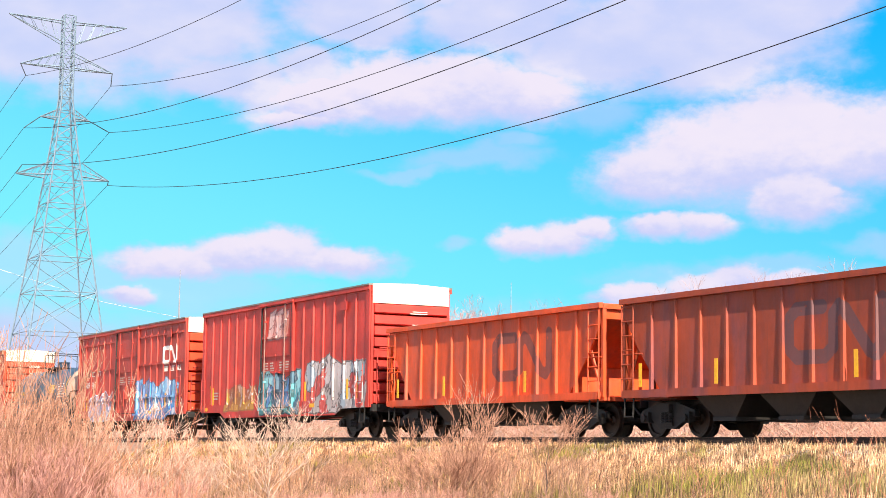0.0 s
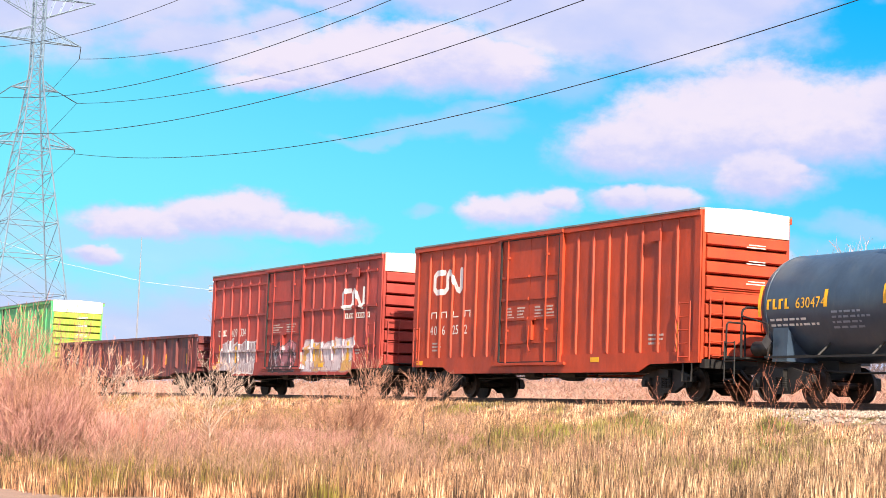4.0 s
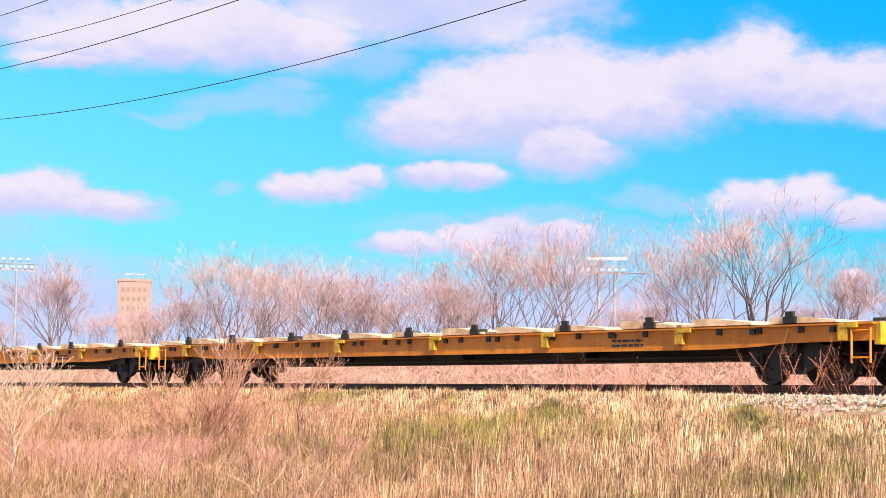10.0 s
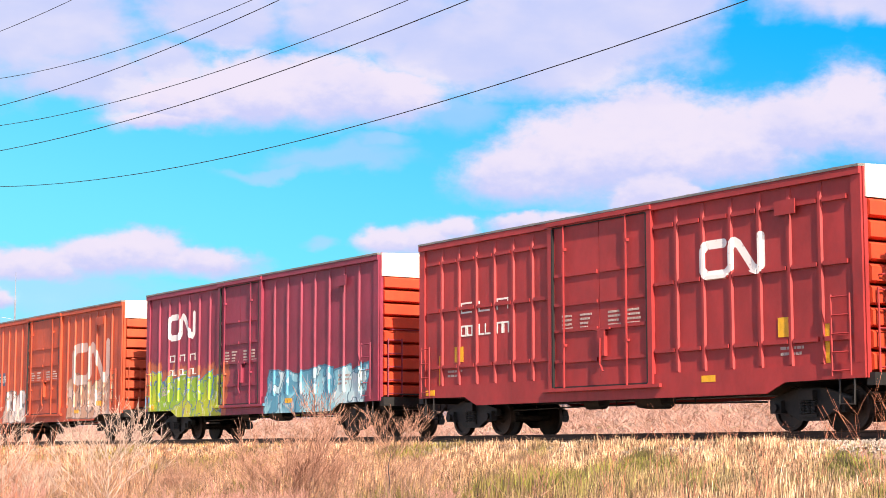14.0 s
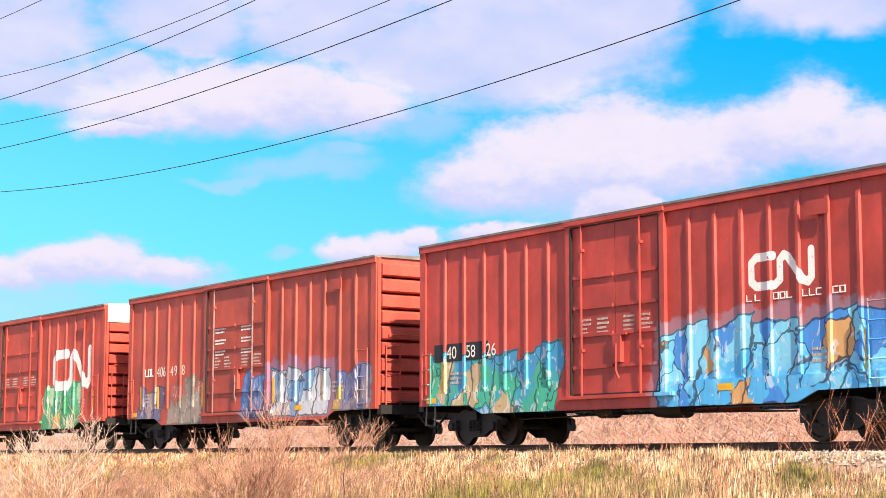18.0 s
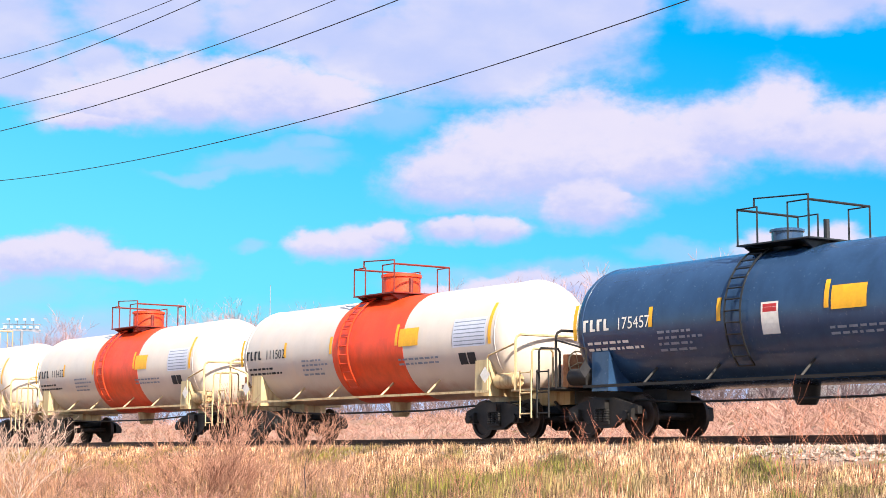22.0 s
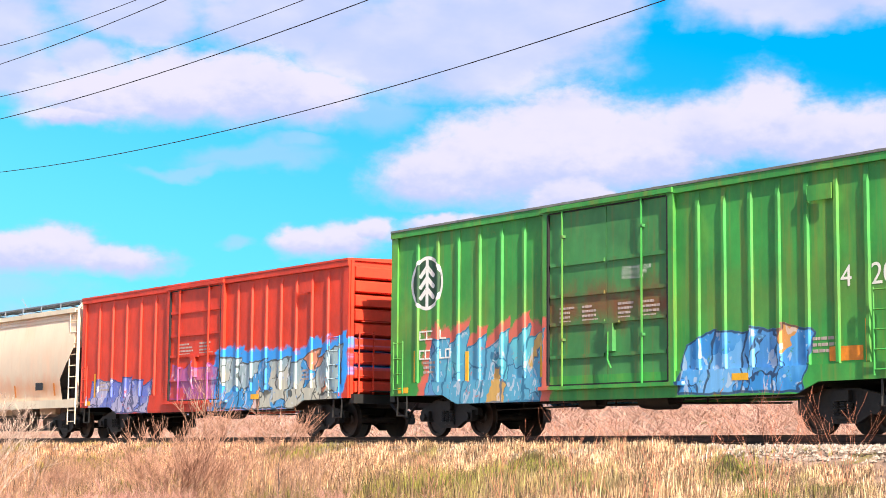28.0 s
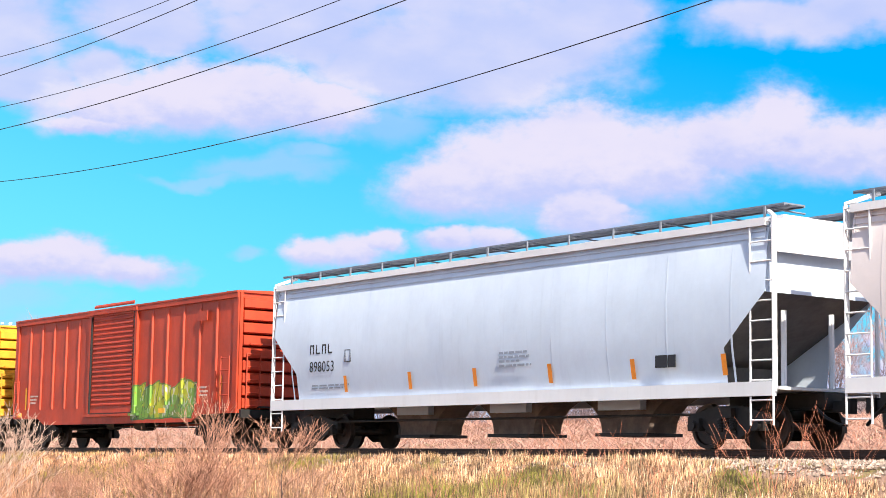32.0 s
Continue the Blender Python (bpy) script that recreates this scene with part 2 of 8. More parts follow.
def paint(name, colour, sprays=(), rust=0.25, rust_col="4a2a1c", dark=0.62, rough=0.55, metal=0.0, fade_col=None, fade=0.25, scale=1.0, pure=None, stain=None):
    """Painted steel, faded, streaked and rusted, with layers of spray paint in the thing's own metres."""
    m, n, l = mat_new(name)
    nt = m.node_tree
    bs = n["Principled BSDF"]
    tc = n.new("ShaderNodeTexCoord").outputs["Object"]
    c = srgb(colour)
    if pure is None:
        pure = 1.0 if min(c) > 0.3 or c[1] > c[0] else 1.1
    c = vivid(c, pure)
    big = noise_tex(nt, tc, 0.45 * scale, 4)
    col = mixc(nt, step(nt, big, 0.3, 0.7), tuple(x * dark for x in c), c)
    if fade_col:
        col = mixc(nt, val(nt, 'MULTIPLY', step(nt, noise_tex(nt, stretch(nt, tc, 0.9, 1, 0.35, 3, 0, 1), 1.1 * scale, 4), 0.45, 0.75), fade), col, srgb(fade_col))
    fine = noise_tex(nt, tc, 14.0, 5, 0.7)
    col = mixc(nt, 0.06 if min(c) > 0.3 else 0.22, col, mixc(nt, fine, (0.25, 0.25, 0.25), (1.0, 1.0, 1.0)), 'MULTIPLY')
    blot = noise_tex(nt, stretch(nt, tc, 1, 1, 0.55, 4, 4, 4), 1.9 * scale, 5, 0.7)
    pale = min(c) > 0.3
    col = mixc(nt, 0.10 if pale else 0.5, col, mixc(nt, step(nt, blot, 0.32, 0.66), (0.66, 0.64, 0.66), (1.14, 1.12, 1.1)), 'MULTIPLY')
    streak = noise_tex(nt, stretch(nt, tc, 3.2, 3.2, 0.16), 1.6, 4, 0.65)
    col = mixc(nt, val(nt, 'MULTIPLY', step(nt, streak, 0.56 - 0.18 * rust, 0.76 - 0.14 * rust), rust), col, srgb(rust_col))
    if stain:
        # a ragged belt of rust or lichen: (middle height, half height, colour, strength)
        zc, hz, tint, much = stain
        sz = n.new("ShaderNodeSeparateXYZ")
        l.new(tc, sz.inputs[0])
        off = val(nt, 'DIVIDE', val(nt, 'ABSOLUTE', val(nt, 'SUBTRACT', sz.outputs[2], zc)), hz)
        belt = val(nt, 'SUBTRACT', val(nt, 'ADD', 1.0, val(nt, 'MULTIPLY', val(nt, 'SUBTRACT', noise_tex(nt, stretch(nt, tc, 1, 1, 0.6, 2, 2, 2), 1.7, 5, 0.7), 0.5), 2.4)), off)
        col = mixc(nt, val(nt, 'MULTIPLY', step(nt, belt, 0.0, 1.2), much), col, srgb(tint))
    for k, s in enumerate(sprays):
        gnode = n.new("ShaderNodeGroup")
        gnode.node_tree = SPRAY
        x0, x1, z0, z1 = s["box"]
        l.new(col, gnode.inputs["Base"])
        for key, v in (("X", (x0 + x1) / 2), ("W", (x1 - x0) / 2), ("Z", (z0 + z1) / 2), ("H", abs(z1 - z0) / 2), ("Letters", s.get("n", 5)),
                       ("Seed", s.get("seed", 3.1 + 2.7 * k)), ("Cover", s.get("cover", 0.9)), ("Halo", s.get("halo", 0.0))):
            gnode.inputs[key].default_value = v
        cols = s["cols"]
        for key, v in zip(("A", "B", "C", "D", "Line", "Glow"), (*cols[:3], cols[3] if len(cols) > 3 else cols[1], s.get("line", "16161c"), s.get("glow", cols[0]))):
            gnode.inputs[key].default_value = (*vivid(srgb(v), 1.2), 1)
        col = gnode.outputs[0]
    # rust spots
    spots = step(nt, noise_tex(nt, tc, 3.0, 6, 0.75), 0.60, 0.72)
    col = mixc(nt, val(nt, 'MULTIPLY', spots, rust * (0.35 if pale else 0.9)), col, srgb(rust_col))
    l.new(col, bs.inputs["Base Color"])
    bs.inputs["Metallic"].default_value = metal
    l.new(val(nt, 'ADD', rough - 0.12, val(nt, 'MULTIPLY', fine, 0.3)), bs.inputs["Roughness"])
    bp = n.new("ShaderNodeBump")
    bp.inputs["Strength"].default_value, bp.inputs["Distance"].default_value = 0.35, 0.02
    l.new(noise_tex(nt, tc, 2.2, 4), bp.inputs["Height"])
    l.new(bp.outputs[0], bs.inputs["Normal"])
    return m


def plain(name, colour, rough=0.6, metal=0.0, var=0.3, scale=3.0, second=None, island=0.0):
    m, n, l = mat_new(name)
    nt = m.node_tree
    bs = n["Principled BSDF"]
    tc = n.new("ShaderNodeTexCoord").outputs["Object"]
    c = srgb(colour)
    c2 = srgb(second) if second else tuple(x * (1 - var) for x in c)
    k = noise_tex(nt, tc, scale, 5, 0.65)
    col = mixc(nt, step(nt, k, 0.3, 0.7), c2, c)
    if island:
        gi = n.new("ShaderNodeNewGeometry").outputs["Random Per Island"]
        col = mixc(nt, island, col, mixc(nt, gi, (0.35, 0.33, 0.30), (1.35, 1.25, 1.15)), 'MULTIPLY')
    l.new(col, bs.inputs["Base Color"])
    bs.inputs["Metallic"].default_value = metal
    l.new(val(nt, 'ADD', rough - 0.1, val(nt, 'MULTIPLY', noise_tex(nt, tc, scale * 5, 4), 0.2)), bs.inputs["Roughness"])
    return m


# ---- mesh helpers ----
class Geo:
    def __init__(self):
        self.v, self.f = [], []

    def add(self, vs, fs):
        b = len(self.v)
        self.v += [tuple(p) for p in vs]
        self.f += [tuple(i + b for i in q) for q in fs]
        return self

    def box(self, x0, x1, y0, y1, z0, z1):
        return self.add([(x, y, z) for x in (x0, x1) for y in (y0, y1) for z in (z0, z1)],
                        [(0, 1, 3, 2), (4, 6, 7, 5), (0, 4, 5, 1), (2, 3, 7, 6), (0, 2, 6, 4), (1, 5, 7, 3)])

    def prism(self, poly, axis, a, b):
        """A polygon (two coordinates, in the order of the other axes) swept along one axis."""
        def p3(q, w):
            return (w, q[0], q[1]) if axis == 'x' else (q[0], w, q[1]) if axis == 'y' else (q[0], q[1], w)
        n = len(poly)
        vs = [p3(q, a) for q in poly] + [p3(q, b) for q in poly]
        return self.add(vs, [tuple(range(n))[::-1], tuple(range(n, 2 * n))] + [(i, (i + 1) % n, n + (i + 1) % n, n + i) for i in range(n)])

    def tube(self, p, q, r, n=6, r2=None, caps=True):
        p, q = Vector(p), Vector(q)
        d = (q - p).normalized()
        a = d.cross(Vector((0, 0, 1)) if abs(d.z) < 0.9 else Vector((1, 0, 0))).normalized()
        b = d.cross(a)
        r2 = r if r2 is None else r2
        vs = []
        for c, rr in ((p, r), (q, r2)):
            vs += [c + (a * math.cos(t) + b * math.sin(t)) * rr for t in (2 * math.pi * i / n for i in range(n))]
        return self.add(vs, [(i, (i + 1) % n, n + (i + 1) % n, n + i) for i in range(n)] + ([tuple(range(n))[::-1], tuple(range(n, 2 * n))] if caps else []))

    def line(self, pts, r, n=6):
        """One bent rod through the points."""
        P = [Vector(p) for p in pts]
        m = len(P)
        d = [(P[i + 1] - P[i]).normalized() for i in range(m - 1)]
        a = d[0].cross(Vector((0, 0, 1)) if abs(d[0].z) < 0.9 else Vector((1, 0, 0))).normalized()
        vs = []
        for i in range(m):
            t = d[0] if i == 0 else d[-1] if i == m - 1 else (d[i - 1] + d[i]).normalized()
            c = a - t * a.dot(t)
            a = c.normalized() if c.length > 1e-3 else t.cross(a).normalized()
            b = t.cross(a)
            vs += [P[i] + (a * math.cos(w) + b * math.sin(w)) * r for w in (2 * math.pi * k / n for k in range(n))]
        fs = [(i * n + k, i * n + (k + 1) % n, (i + 1) * n + (k + 1) % n, (i + 1) * n + k) for i in range(m - 1) for k in range(n)]
        return self.add(vs, fs + [tuple(range(n))[::-1], tuple((m - 1) * n + k for k in range(n))])

    def hat(self, x, w, z0, z1, y0, y1, taper=0.22):
        """A tapered upright post of hat section on a wall at y0, standing out to y1."""
        a, b = w / 2, w * 0.3
        return self.add([(x - a, y0, z0), (x + a, y0, z0), (x + a, y0, z1), (x - a, y0, z1),
                         (x - b, y1, z0 + taper * 0.4), (x + b, y1, z0 + taper * 0.4), (x + b, y1, z1 - taper), (x - b, y1, z1 - taper)],
                        [(4, 5, 6, 7), (0, 1, 5, 4), (1, 2, 6, 5), (2, 3, 7, 6), (3, 0, 4, 7)])

    def lathe(self, prof, axis='x', n=32, centre=(0, 0, 0)):
        """A surface turned about an axis; prof: (position, radius)."""
        vs, fs = [], []
        for s, r in prof:
            for i in range(n):
                t = 2 * math.pi * i / n
                c, d = r * math.cos(t), r * math.sin(t)
                q = (s, c, d) if axis == 'x' else (c, s, d) if axis == 'y' else (c, d, s)
                vs.append((q[0] + centre[0], q[1] + centre[1], q[2] + centre[2]))
        for j in range(len(prof) - 1):
            for i in range(n):
                k = (i + 1) % n
                fs.append((j * n + i, j * n + k, (j + 1) * n + k, (j + 1) * n + i))
        fs += [tuple(range(n))[::-1], tuple((len(prof) - 1) * n + i for i in range(n))]
        return self.add(vs, fs)

    def mesh(self, name, mat, smooth=False):
        me = bpy.data.meshes.new(name)
        me.from_pydata(self.v, [], self.f)
        me.materials.append(mat)
        if smooth:
            me.polygons.foreach_set("use_smooth", [True] * len(me.polygons))
            me.set_sharp_from_angle(angle=radians(35))
        me.validate()
        return me


def part(name, geo, mat, parent, label="", smooth=False):
    ob = new(name, geo if isinstance(geo, bpy.types.Mesh) else geo.mesh(name, mat, smooth))
    ob.parent = parent
    if label:
        ob["label"] = label
    return ob


def thing(name, label, category, group="", kind="", at=(0, 0, 0)):
    ob = new(name)
    ob.empty_display_size = 0.2
    ob.location = at
    return tagged(ob, label, category, group, kind)


def solo(name, geo, mat, label, category, group="", kind="", smooth=False, at=(0, 0, 0)):
    ob = new(name, geo.mesh(name, mat, smooth))
    ob.location = at
    return tagged(ob, label, category, group, kind)


def stroke_dist(g, p, segs):
    """Distance from p to the nearest of some straight strokes."""
    best = None
    for (ax, az), (bx, bz) in segs:
        a, ba = (ax, 0.0, az), (bx - ax, 0.0, bz - az)
        q = ba[0] ** 2 + ba[2] ** 2
        sub = g.nodes.new("ShaderNodeVectorMath")
        sub.operation = 'SUBTRACT'
        g.links.new(p, sub.inputs[0])
        sub.inputs[1].default_value = a
        dot = g.nodes.new("ShaderNodeVectorMath")
        dot.operation = 'DOT_PRODUCT'
        g.links.new(sub.outputs[0], dot.inputs[0])
        dot.inputs[1].default_value = tuple(x / q for x in ba)
        k = g.nodes.new("ShaderNodeClamp")
        g.links.new(dot.outputs["Value"], k.inputs[0])
        sc = g.nodes.new("ShaderNodeVectorMath")
        sc.operation = 'SCALE'
        sc.inputs[0].default_value = ba
        g.links.new(k.outputs[0], sc.inputs["Scale"])
        dd = g.nodes.new("ShaderNodeVectorMath")
        dd.operation = 'DISTANCE'
        g.links.new(sub.outputs[0], dd.inputs[0])
        g.links.new(sc.outputs[0], dd.inputs[1])
        best = dd.outputs["Value"] if best is None else val(g, 'MINIMUM', best, dd.outputs["Value"])
    return best


def emblem_group(name, kind):
    g = bpy.data.node_groups.new(name, 'ShaderNodeTree')
    g.interface.new_socket("Base", in_out='INPUT', socket_type='NodeSocketColor')
    for n in ("X", "Z", "H", "Cover"):
        g.interface.new_socket(n, in_out='INPUT', socket_type='NodeSocketFloat')
    for n in ("Ink", "Ground"):
        g.interface.new_socket(n, in_out='INPUT', socket_type='NodeSocketColor')
    g.interface.new_socket("Color", in_out='OUTPUT', socket_type='NodeSocketColor')
    i = g.nodes.new("NodeGroupInput").outputs
    o = g.nodes.new("NodeGroupOutput")
    tc = g.nodes.new("ShaderNodeTexCoord").outputs["Object"]
    sp = g.nodes.new("ShaderNodeSeparateXYZ")
    g.links.new(tc, sp.inputs[0])
    cb = g.nodes.new("ShaderNodeCombineXYZ")
    g.links.new(val(g, 'DIVIDE', val(g, 'SUBTRACT', sp.outputs[0], i["X"]), i["H"]), cb.inputs[0])
    g.links.new(val(g, 'DIVIDE', val(g, 'SUBTRACT', sp.outputs[2], i["Z"]), i["H"]), cb.inputs[2])
    p = cb.outputs[0]
    near = val(g, 'LESS_THAN', sp.outputs[1], 0.0)
    worn = val(g, 'MULTIPLY', step(g, noise_tex(g, tc, 6.0, 5, 0.7), 0.28, 0.42), val(g, 'MULTIPLY', i["Cover"], near))
    if kind == "worm":
        bend = [(-.30, .40), (-.80, .40), (-.95, .26), (-.95, -.26), (-.80, -.40), (-.26, -.40), (-.10, -.26), (-.10, .26), (.02, .40), (.14, .32), (.56, -.34), (.70, -.40), (.80, -.28), (.80, .44)]
        bend = [(x, -.40 + (z + .40) * 0.78) for x, z in bend]
        segs = list(zip(bend, bend[1:]))
        d = stroke_dist(g, p, segs)
        ink = val(g, 'SUBTRACT', 1.0, step(g, d, 0.085, 0.10))
        out = mixc(g, val(g, 'MULTIPLY', ink, worn), i["Base"], i["Ink"])
    else:
        ln = g.nodes.new("ShaderNodeVectorMath")
        ln.operation = 'LENGTH'
        sc = g.nodes.new("ShaderNodeVectorMath")
        sc.operation = 'MULTIPLY'
        g.links.new(p, sc.inputs[0])
        sc.inputs[1].default_value = (1.0, 0, 1.0)
        g.links.new(sc.outputs[0], ln.inputs[0])
        r = ln.outputs["Value"]
        disc = val(g, 'SUBTRACT', 1.0, step(g, r, 0.49, 0.50))
        ring = val(g, 'MULTIPLY', disc, step(g, r, 0.425, 0.44))
        segs = [((0, -.42), (0, .40))]
        for z in (.22, .02, -.18):
            segs += [((0, z + .08), (-.19, z - .08)), ((0, z + .08), (.19, z - .08))]
        tree = val(g, 'MULTIPLY', val(g, 'SUBTRACT', 1.0, step(g, stroke_dist(g, p, segs), 0.04, 0.05)), disc)
        out = mixc(g, val(g, 'MULTIPLY', disc, worn), i["Base"], i["Ground"])
        out = mixc(g, val(g, 'MULTIPLY', val(g, 'MAXIMUM', ring, tree), worn), out, i["Ink"])
    g.links.new(out, o.inputs[0])
    return g


WORM = emblem_group("worm_emblem", "worm")
ROUND = emblem_group("round_tree_emblem", "tree")


def emblem(m, group, x, z, h, ink="f2ece6", ground="23402c", cover=0.95):
    """Lay an emblem over the base colour of a painted material."""
    nt = m.node_tree
    bs = nt.nodes["Principled BSDF"]
    src = bs.inputs["Base Color"].links[0].from_socket
    gn = nt.nodes.new("ShaderNodeGroup")
    gn.node_tree = group
    nt.links.new(src, gn.inputs["Base"])
    for k, v in (("X", x), ("Z", z), ("H", h), ("Cover", cover)):
        gn.inputs[k].default_value = v
    gn.inputs["Ink"].default_value = (*srgb(ink), 1)
    gn.inputs["Ground"].default_value = (*srgb(ground), 1)
    nt.links.new(gn.outputs[0], bs.inputs["Base Color"])
    return m


# ---- shared materials ----
STEEL_DARK = plain("dark_greasy_steel", "1e1a19", 0.65, 0.0, 0.5, 4)
WHEEL = plain("wheel_steel", "201b1a", 0.55, 0.3, 0.4, 6, "3a2a22")
RAIL = plain("rusty_rail_steel", "4a342a", 0.55, 0.5, 0.4, 5)
WHITE_END = paint("white_end_paint", "dacdbc", rust=0.12, dark=0.85, rough=0.5)
STENCIL = plain("worn_stencil_paint", "b8a49c", 0.7, 0, 0.3, 9)
WHITE_INK = plain("white_lettering_paint", "e8e2da", 0.7, 0, 0.15, 9)
DARK_INK = plain("dark_lettering_paint", "22242c", 0.7, 0, 0.2, 9)
YELLOW_MARK = plain("yellow_reflective_tape", "f2b21c", 0.5, 0, 0.2, 6)
ROD = plain("pale_worn_rod_steel", "a8837a", 0.5, 0.3, 0.4, 7)
ROOF_STEEL = plain("weathered_roof_steel", "8d8882", 0.5, 0.5, 0.35, 2)
ORANGE_MARK = plain("orange_reflective_tape", "ea8a1e", 0.5, 0, 0.2, 6)
TRAIN_Y = 26.6
SPEED = 19.08
TRAIN = []


# ---- running gear, shared by all cars ----
def truck_meshes():
    out = {}
    for y in (-1.06, 1.06):
        g = Geo()
        s = -1 if y < 0 else 1
        prof = [(-1.15, 0.50), (-1.15, 0.66), (-0.85, 0.74), (-0.35, 0.86), (0.35, 0.86), (0.85, 0.74), (1.15, 0.66), (1.15, 0.50), (0.78, 0.50), (0.62, 0.36), (0.30, 0.20), (-0.30, 0.20), (-0.62, 0.36), (-0.78, 0.50)]
        g.prism(prof, 'y', y - 0.07, y + 0.07)
        for x in (-0.89, 0.89):
            g.box(x - 0.16, x + 0.16, min(y, y + 0.17 * s), max(y, y + 0.17 * s), 0.36, 0.62)
            g.tube((x, y + 0.1 * s, 0.47), (x, y + 0.24 * s, 0.47), 0.10, 10)
        g.box(-0.24, 0.24, min(y, y + 0.12 * s), max(y, y + 0.12 * s), 0.28, 0.34)
        out[s] = g.mesh("side_frame", STEEL_DARK)
    out["bolster"] = Geo().box(-0.2, 0.2, -1.25, 1.25, 0.62, 0.82).box(-0.35, 0.35, -0.35, 0.35, 0.78, 0.95).mesh("truck", STEEL_DARK)
    prof = []
    for k in range(5):
        prof += [(0.34 + 0.056 * k, 0.05), (0.35 + 0.056 * k, 0.075), (0.372 + 0.056 * k, 0.075), (0.385 + 0.056 * k, 0.05)]
    out["spring"] = Geo().lathe(prof, 'z', 8).mesh("spring", STEEL_DARK)
    w = Geo()
    y, s = -0.76, -1
    w.lathe([(y - 0.065 * s, 0.10), (y - 0.065 * s, 0.44), (y - 0.06 * s, 0.485), (y - 0.035 * s, 0.485), (y - 0.03 * s, 0.462), (y + 0.065 * s, 0.455), (y + 0.068 * s, 0.38),
             (y + 0.02 * s, 0.36), (y + 0.01 * s, 0.16), (y + 0.06 * s, 0.13), (y + 0.06 * s, 0.04)], 'y', 24)
    out["wheel"] = w.mesh("wheel", WHEEL, True)
    out["axle"] = Geo().tube((0, -1.0, 0), (0, 1.0, 0), 0.085, 10).mesh("axle", WHEEL)
    out["beam"] = Geo().box(-0.04, 0.04, -0.95, 0.95, 0.36, 0.46).mesh("brake_beam", STEEL_DARK)
    return out


TRUCK = truck_meshes()


def trucks(car, at, coupler_x):
    for x in (-at, at):
        t = part("truck", TRUCK["bolster"], None, car, "dark steel truck with roller bearings")
        t.location = (x, 0, 0)
        for s in (-1, 1):
            part("side_frame", TRUCK[s], None, t)
            part("brake_beam", TRUCK["beam"], None, t).location = (0.36 * s, 0, 0)
        for dx in (-0.16, 0.0, 0.16):
            part("spring", TRUCK["spring"], None, t).location = (dx, -1.16, 0)
        for dx in (-0.89, 0.89):
            part("axle", TRUCK["axle"], None, t).location = (dx, 0, 0.457)
            part("wheel", TRUCK["wheel"], None, t).location = (dx, 0, 0.457)
            far = part("wheel", TRUCK["wheel"], None, t)
            far.location, far.rotation_euler = (dx, 0, 0.457), (0, 0, math.pi)
    for s in (-1, 1):
        g = Geo()
        a, b = coupler_x - 0.85, coupler_x - 0.12
        g.box(min(s * a, s * b), max(s * a, s * b), -0.1, 0.1, 0.74, 0.96)
        g.prism([(s * (b - 0.05), -0.16), (s * (b + 0.16), -0.17), (s * (b + 0.2), -0.02), (s * (b + 0.05), 0.15), (s * (b - 0.06), 0.15)], 'z', 0.70, 1.0)
        part("coupler", g, STEEL_DARK, car)
        h = Geo().line([(s * (a + 0.2), -0.42, 0.85), (s * (a + 0.5), -0.42, 0.62), (s * (a + 0.75), -0.3, 0.48), (s * (b + 0.1), -0.2, 0.5)], 0.035, 6)
        part("air_hose", h, STEEL_DARK, car)


def under_gear(car, half, low=0.55):
    g = Geo().box(-half, half, -0.35, 0.35, 0.78, 1.05)
    part("centre_sill", g, STEEL_DARK, car)
    g = Geo().lathe([(-0.9, 0.05), (-0.88, 0.2), (-0.5, 0.24), (0.1, 0.24), (0.12, 0.05)], 'x', 14, (1.2, -0.75, 0.78))
    part("air_reservoir", g, STEEL_DARK, car, "", True)
    g = Geo().lathe([(-0.3, 0.04), (-0.28, 0.18), (0.3, 0.18), (0.34, 0.04)], 'x', 12, (-1.3, -0.8, 0.76))
    part("brake_cylinder", g, STEEL_DARK, car, "", True)
    g = Geo().line([(-4.6, -0.9, 0.62), (-1.6, -0.9, 0.66), (1.7, -0.9, 0.66), (4.7, -0.9, 0.62)], 0.022, 5)
    for x in (-3.6, -0.4, 2.4):
        g.tube((x, -0.9, 0.62), (x, -0.9, 0.98), 0.018, 5)
    part("brake_rod", g, STEEL_DARK, car)


def ladder(car, x0, x1, z0, z1, y, n, mat, axis='x'):
    def P(a, z):
        return (a, y, z) if axis == 'x' else (y, a, z)
    lad = part("ladder", Geo().tube(P(x0, z0 - 0.1), P(x0, z1 + 0.05), 0.022, 5), mat, car)
    part("ladder_rail", Geo().tube(P(x1, z0 - 0.1), P(x1, z1 + 0.05), 0.022, 5), mat, lad)
    for k in range(n):
        z = z0 + (z1 - z0) * k / max(1, n - 1)
        part("rung", Geo().tube(P(x0, z), P(x1, z), 0.018, 5), mat, lad)


def stirrup(car, x, mat):
    g = Geo().line([(x - 0.2, -1.52, 1.0), (x - 0.2, -1.54, 0.5), (x + 0.2, -1.54, 0.5), (x + 0.2, -1.52, 1.0)], 0.025, 5)
    part("step_stirrup", g, mat, car)


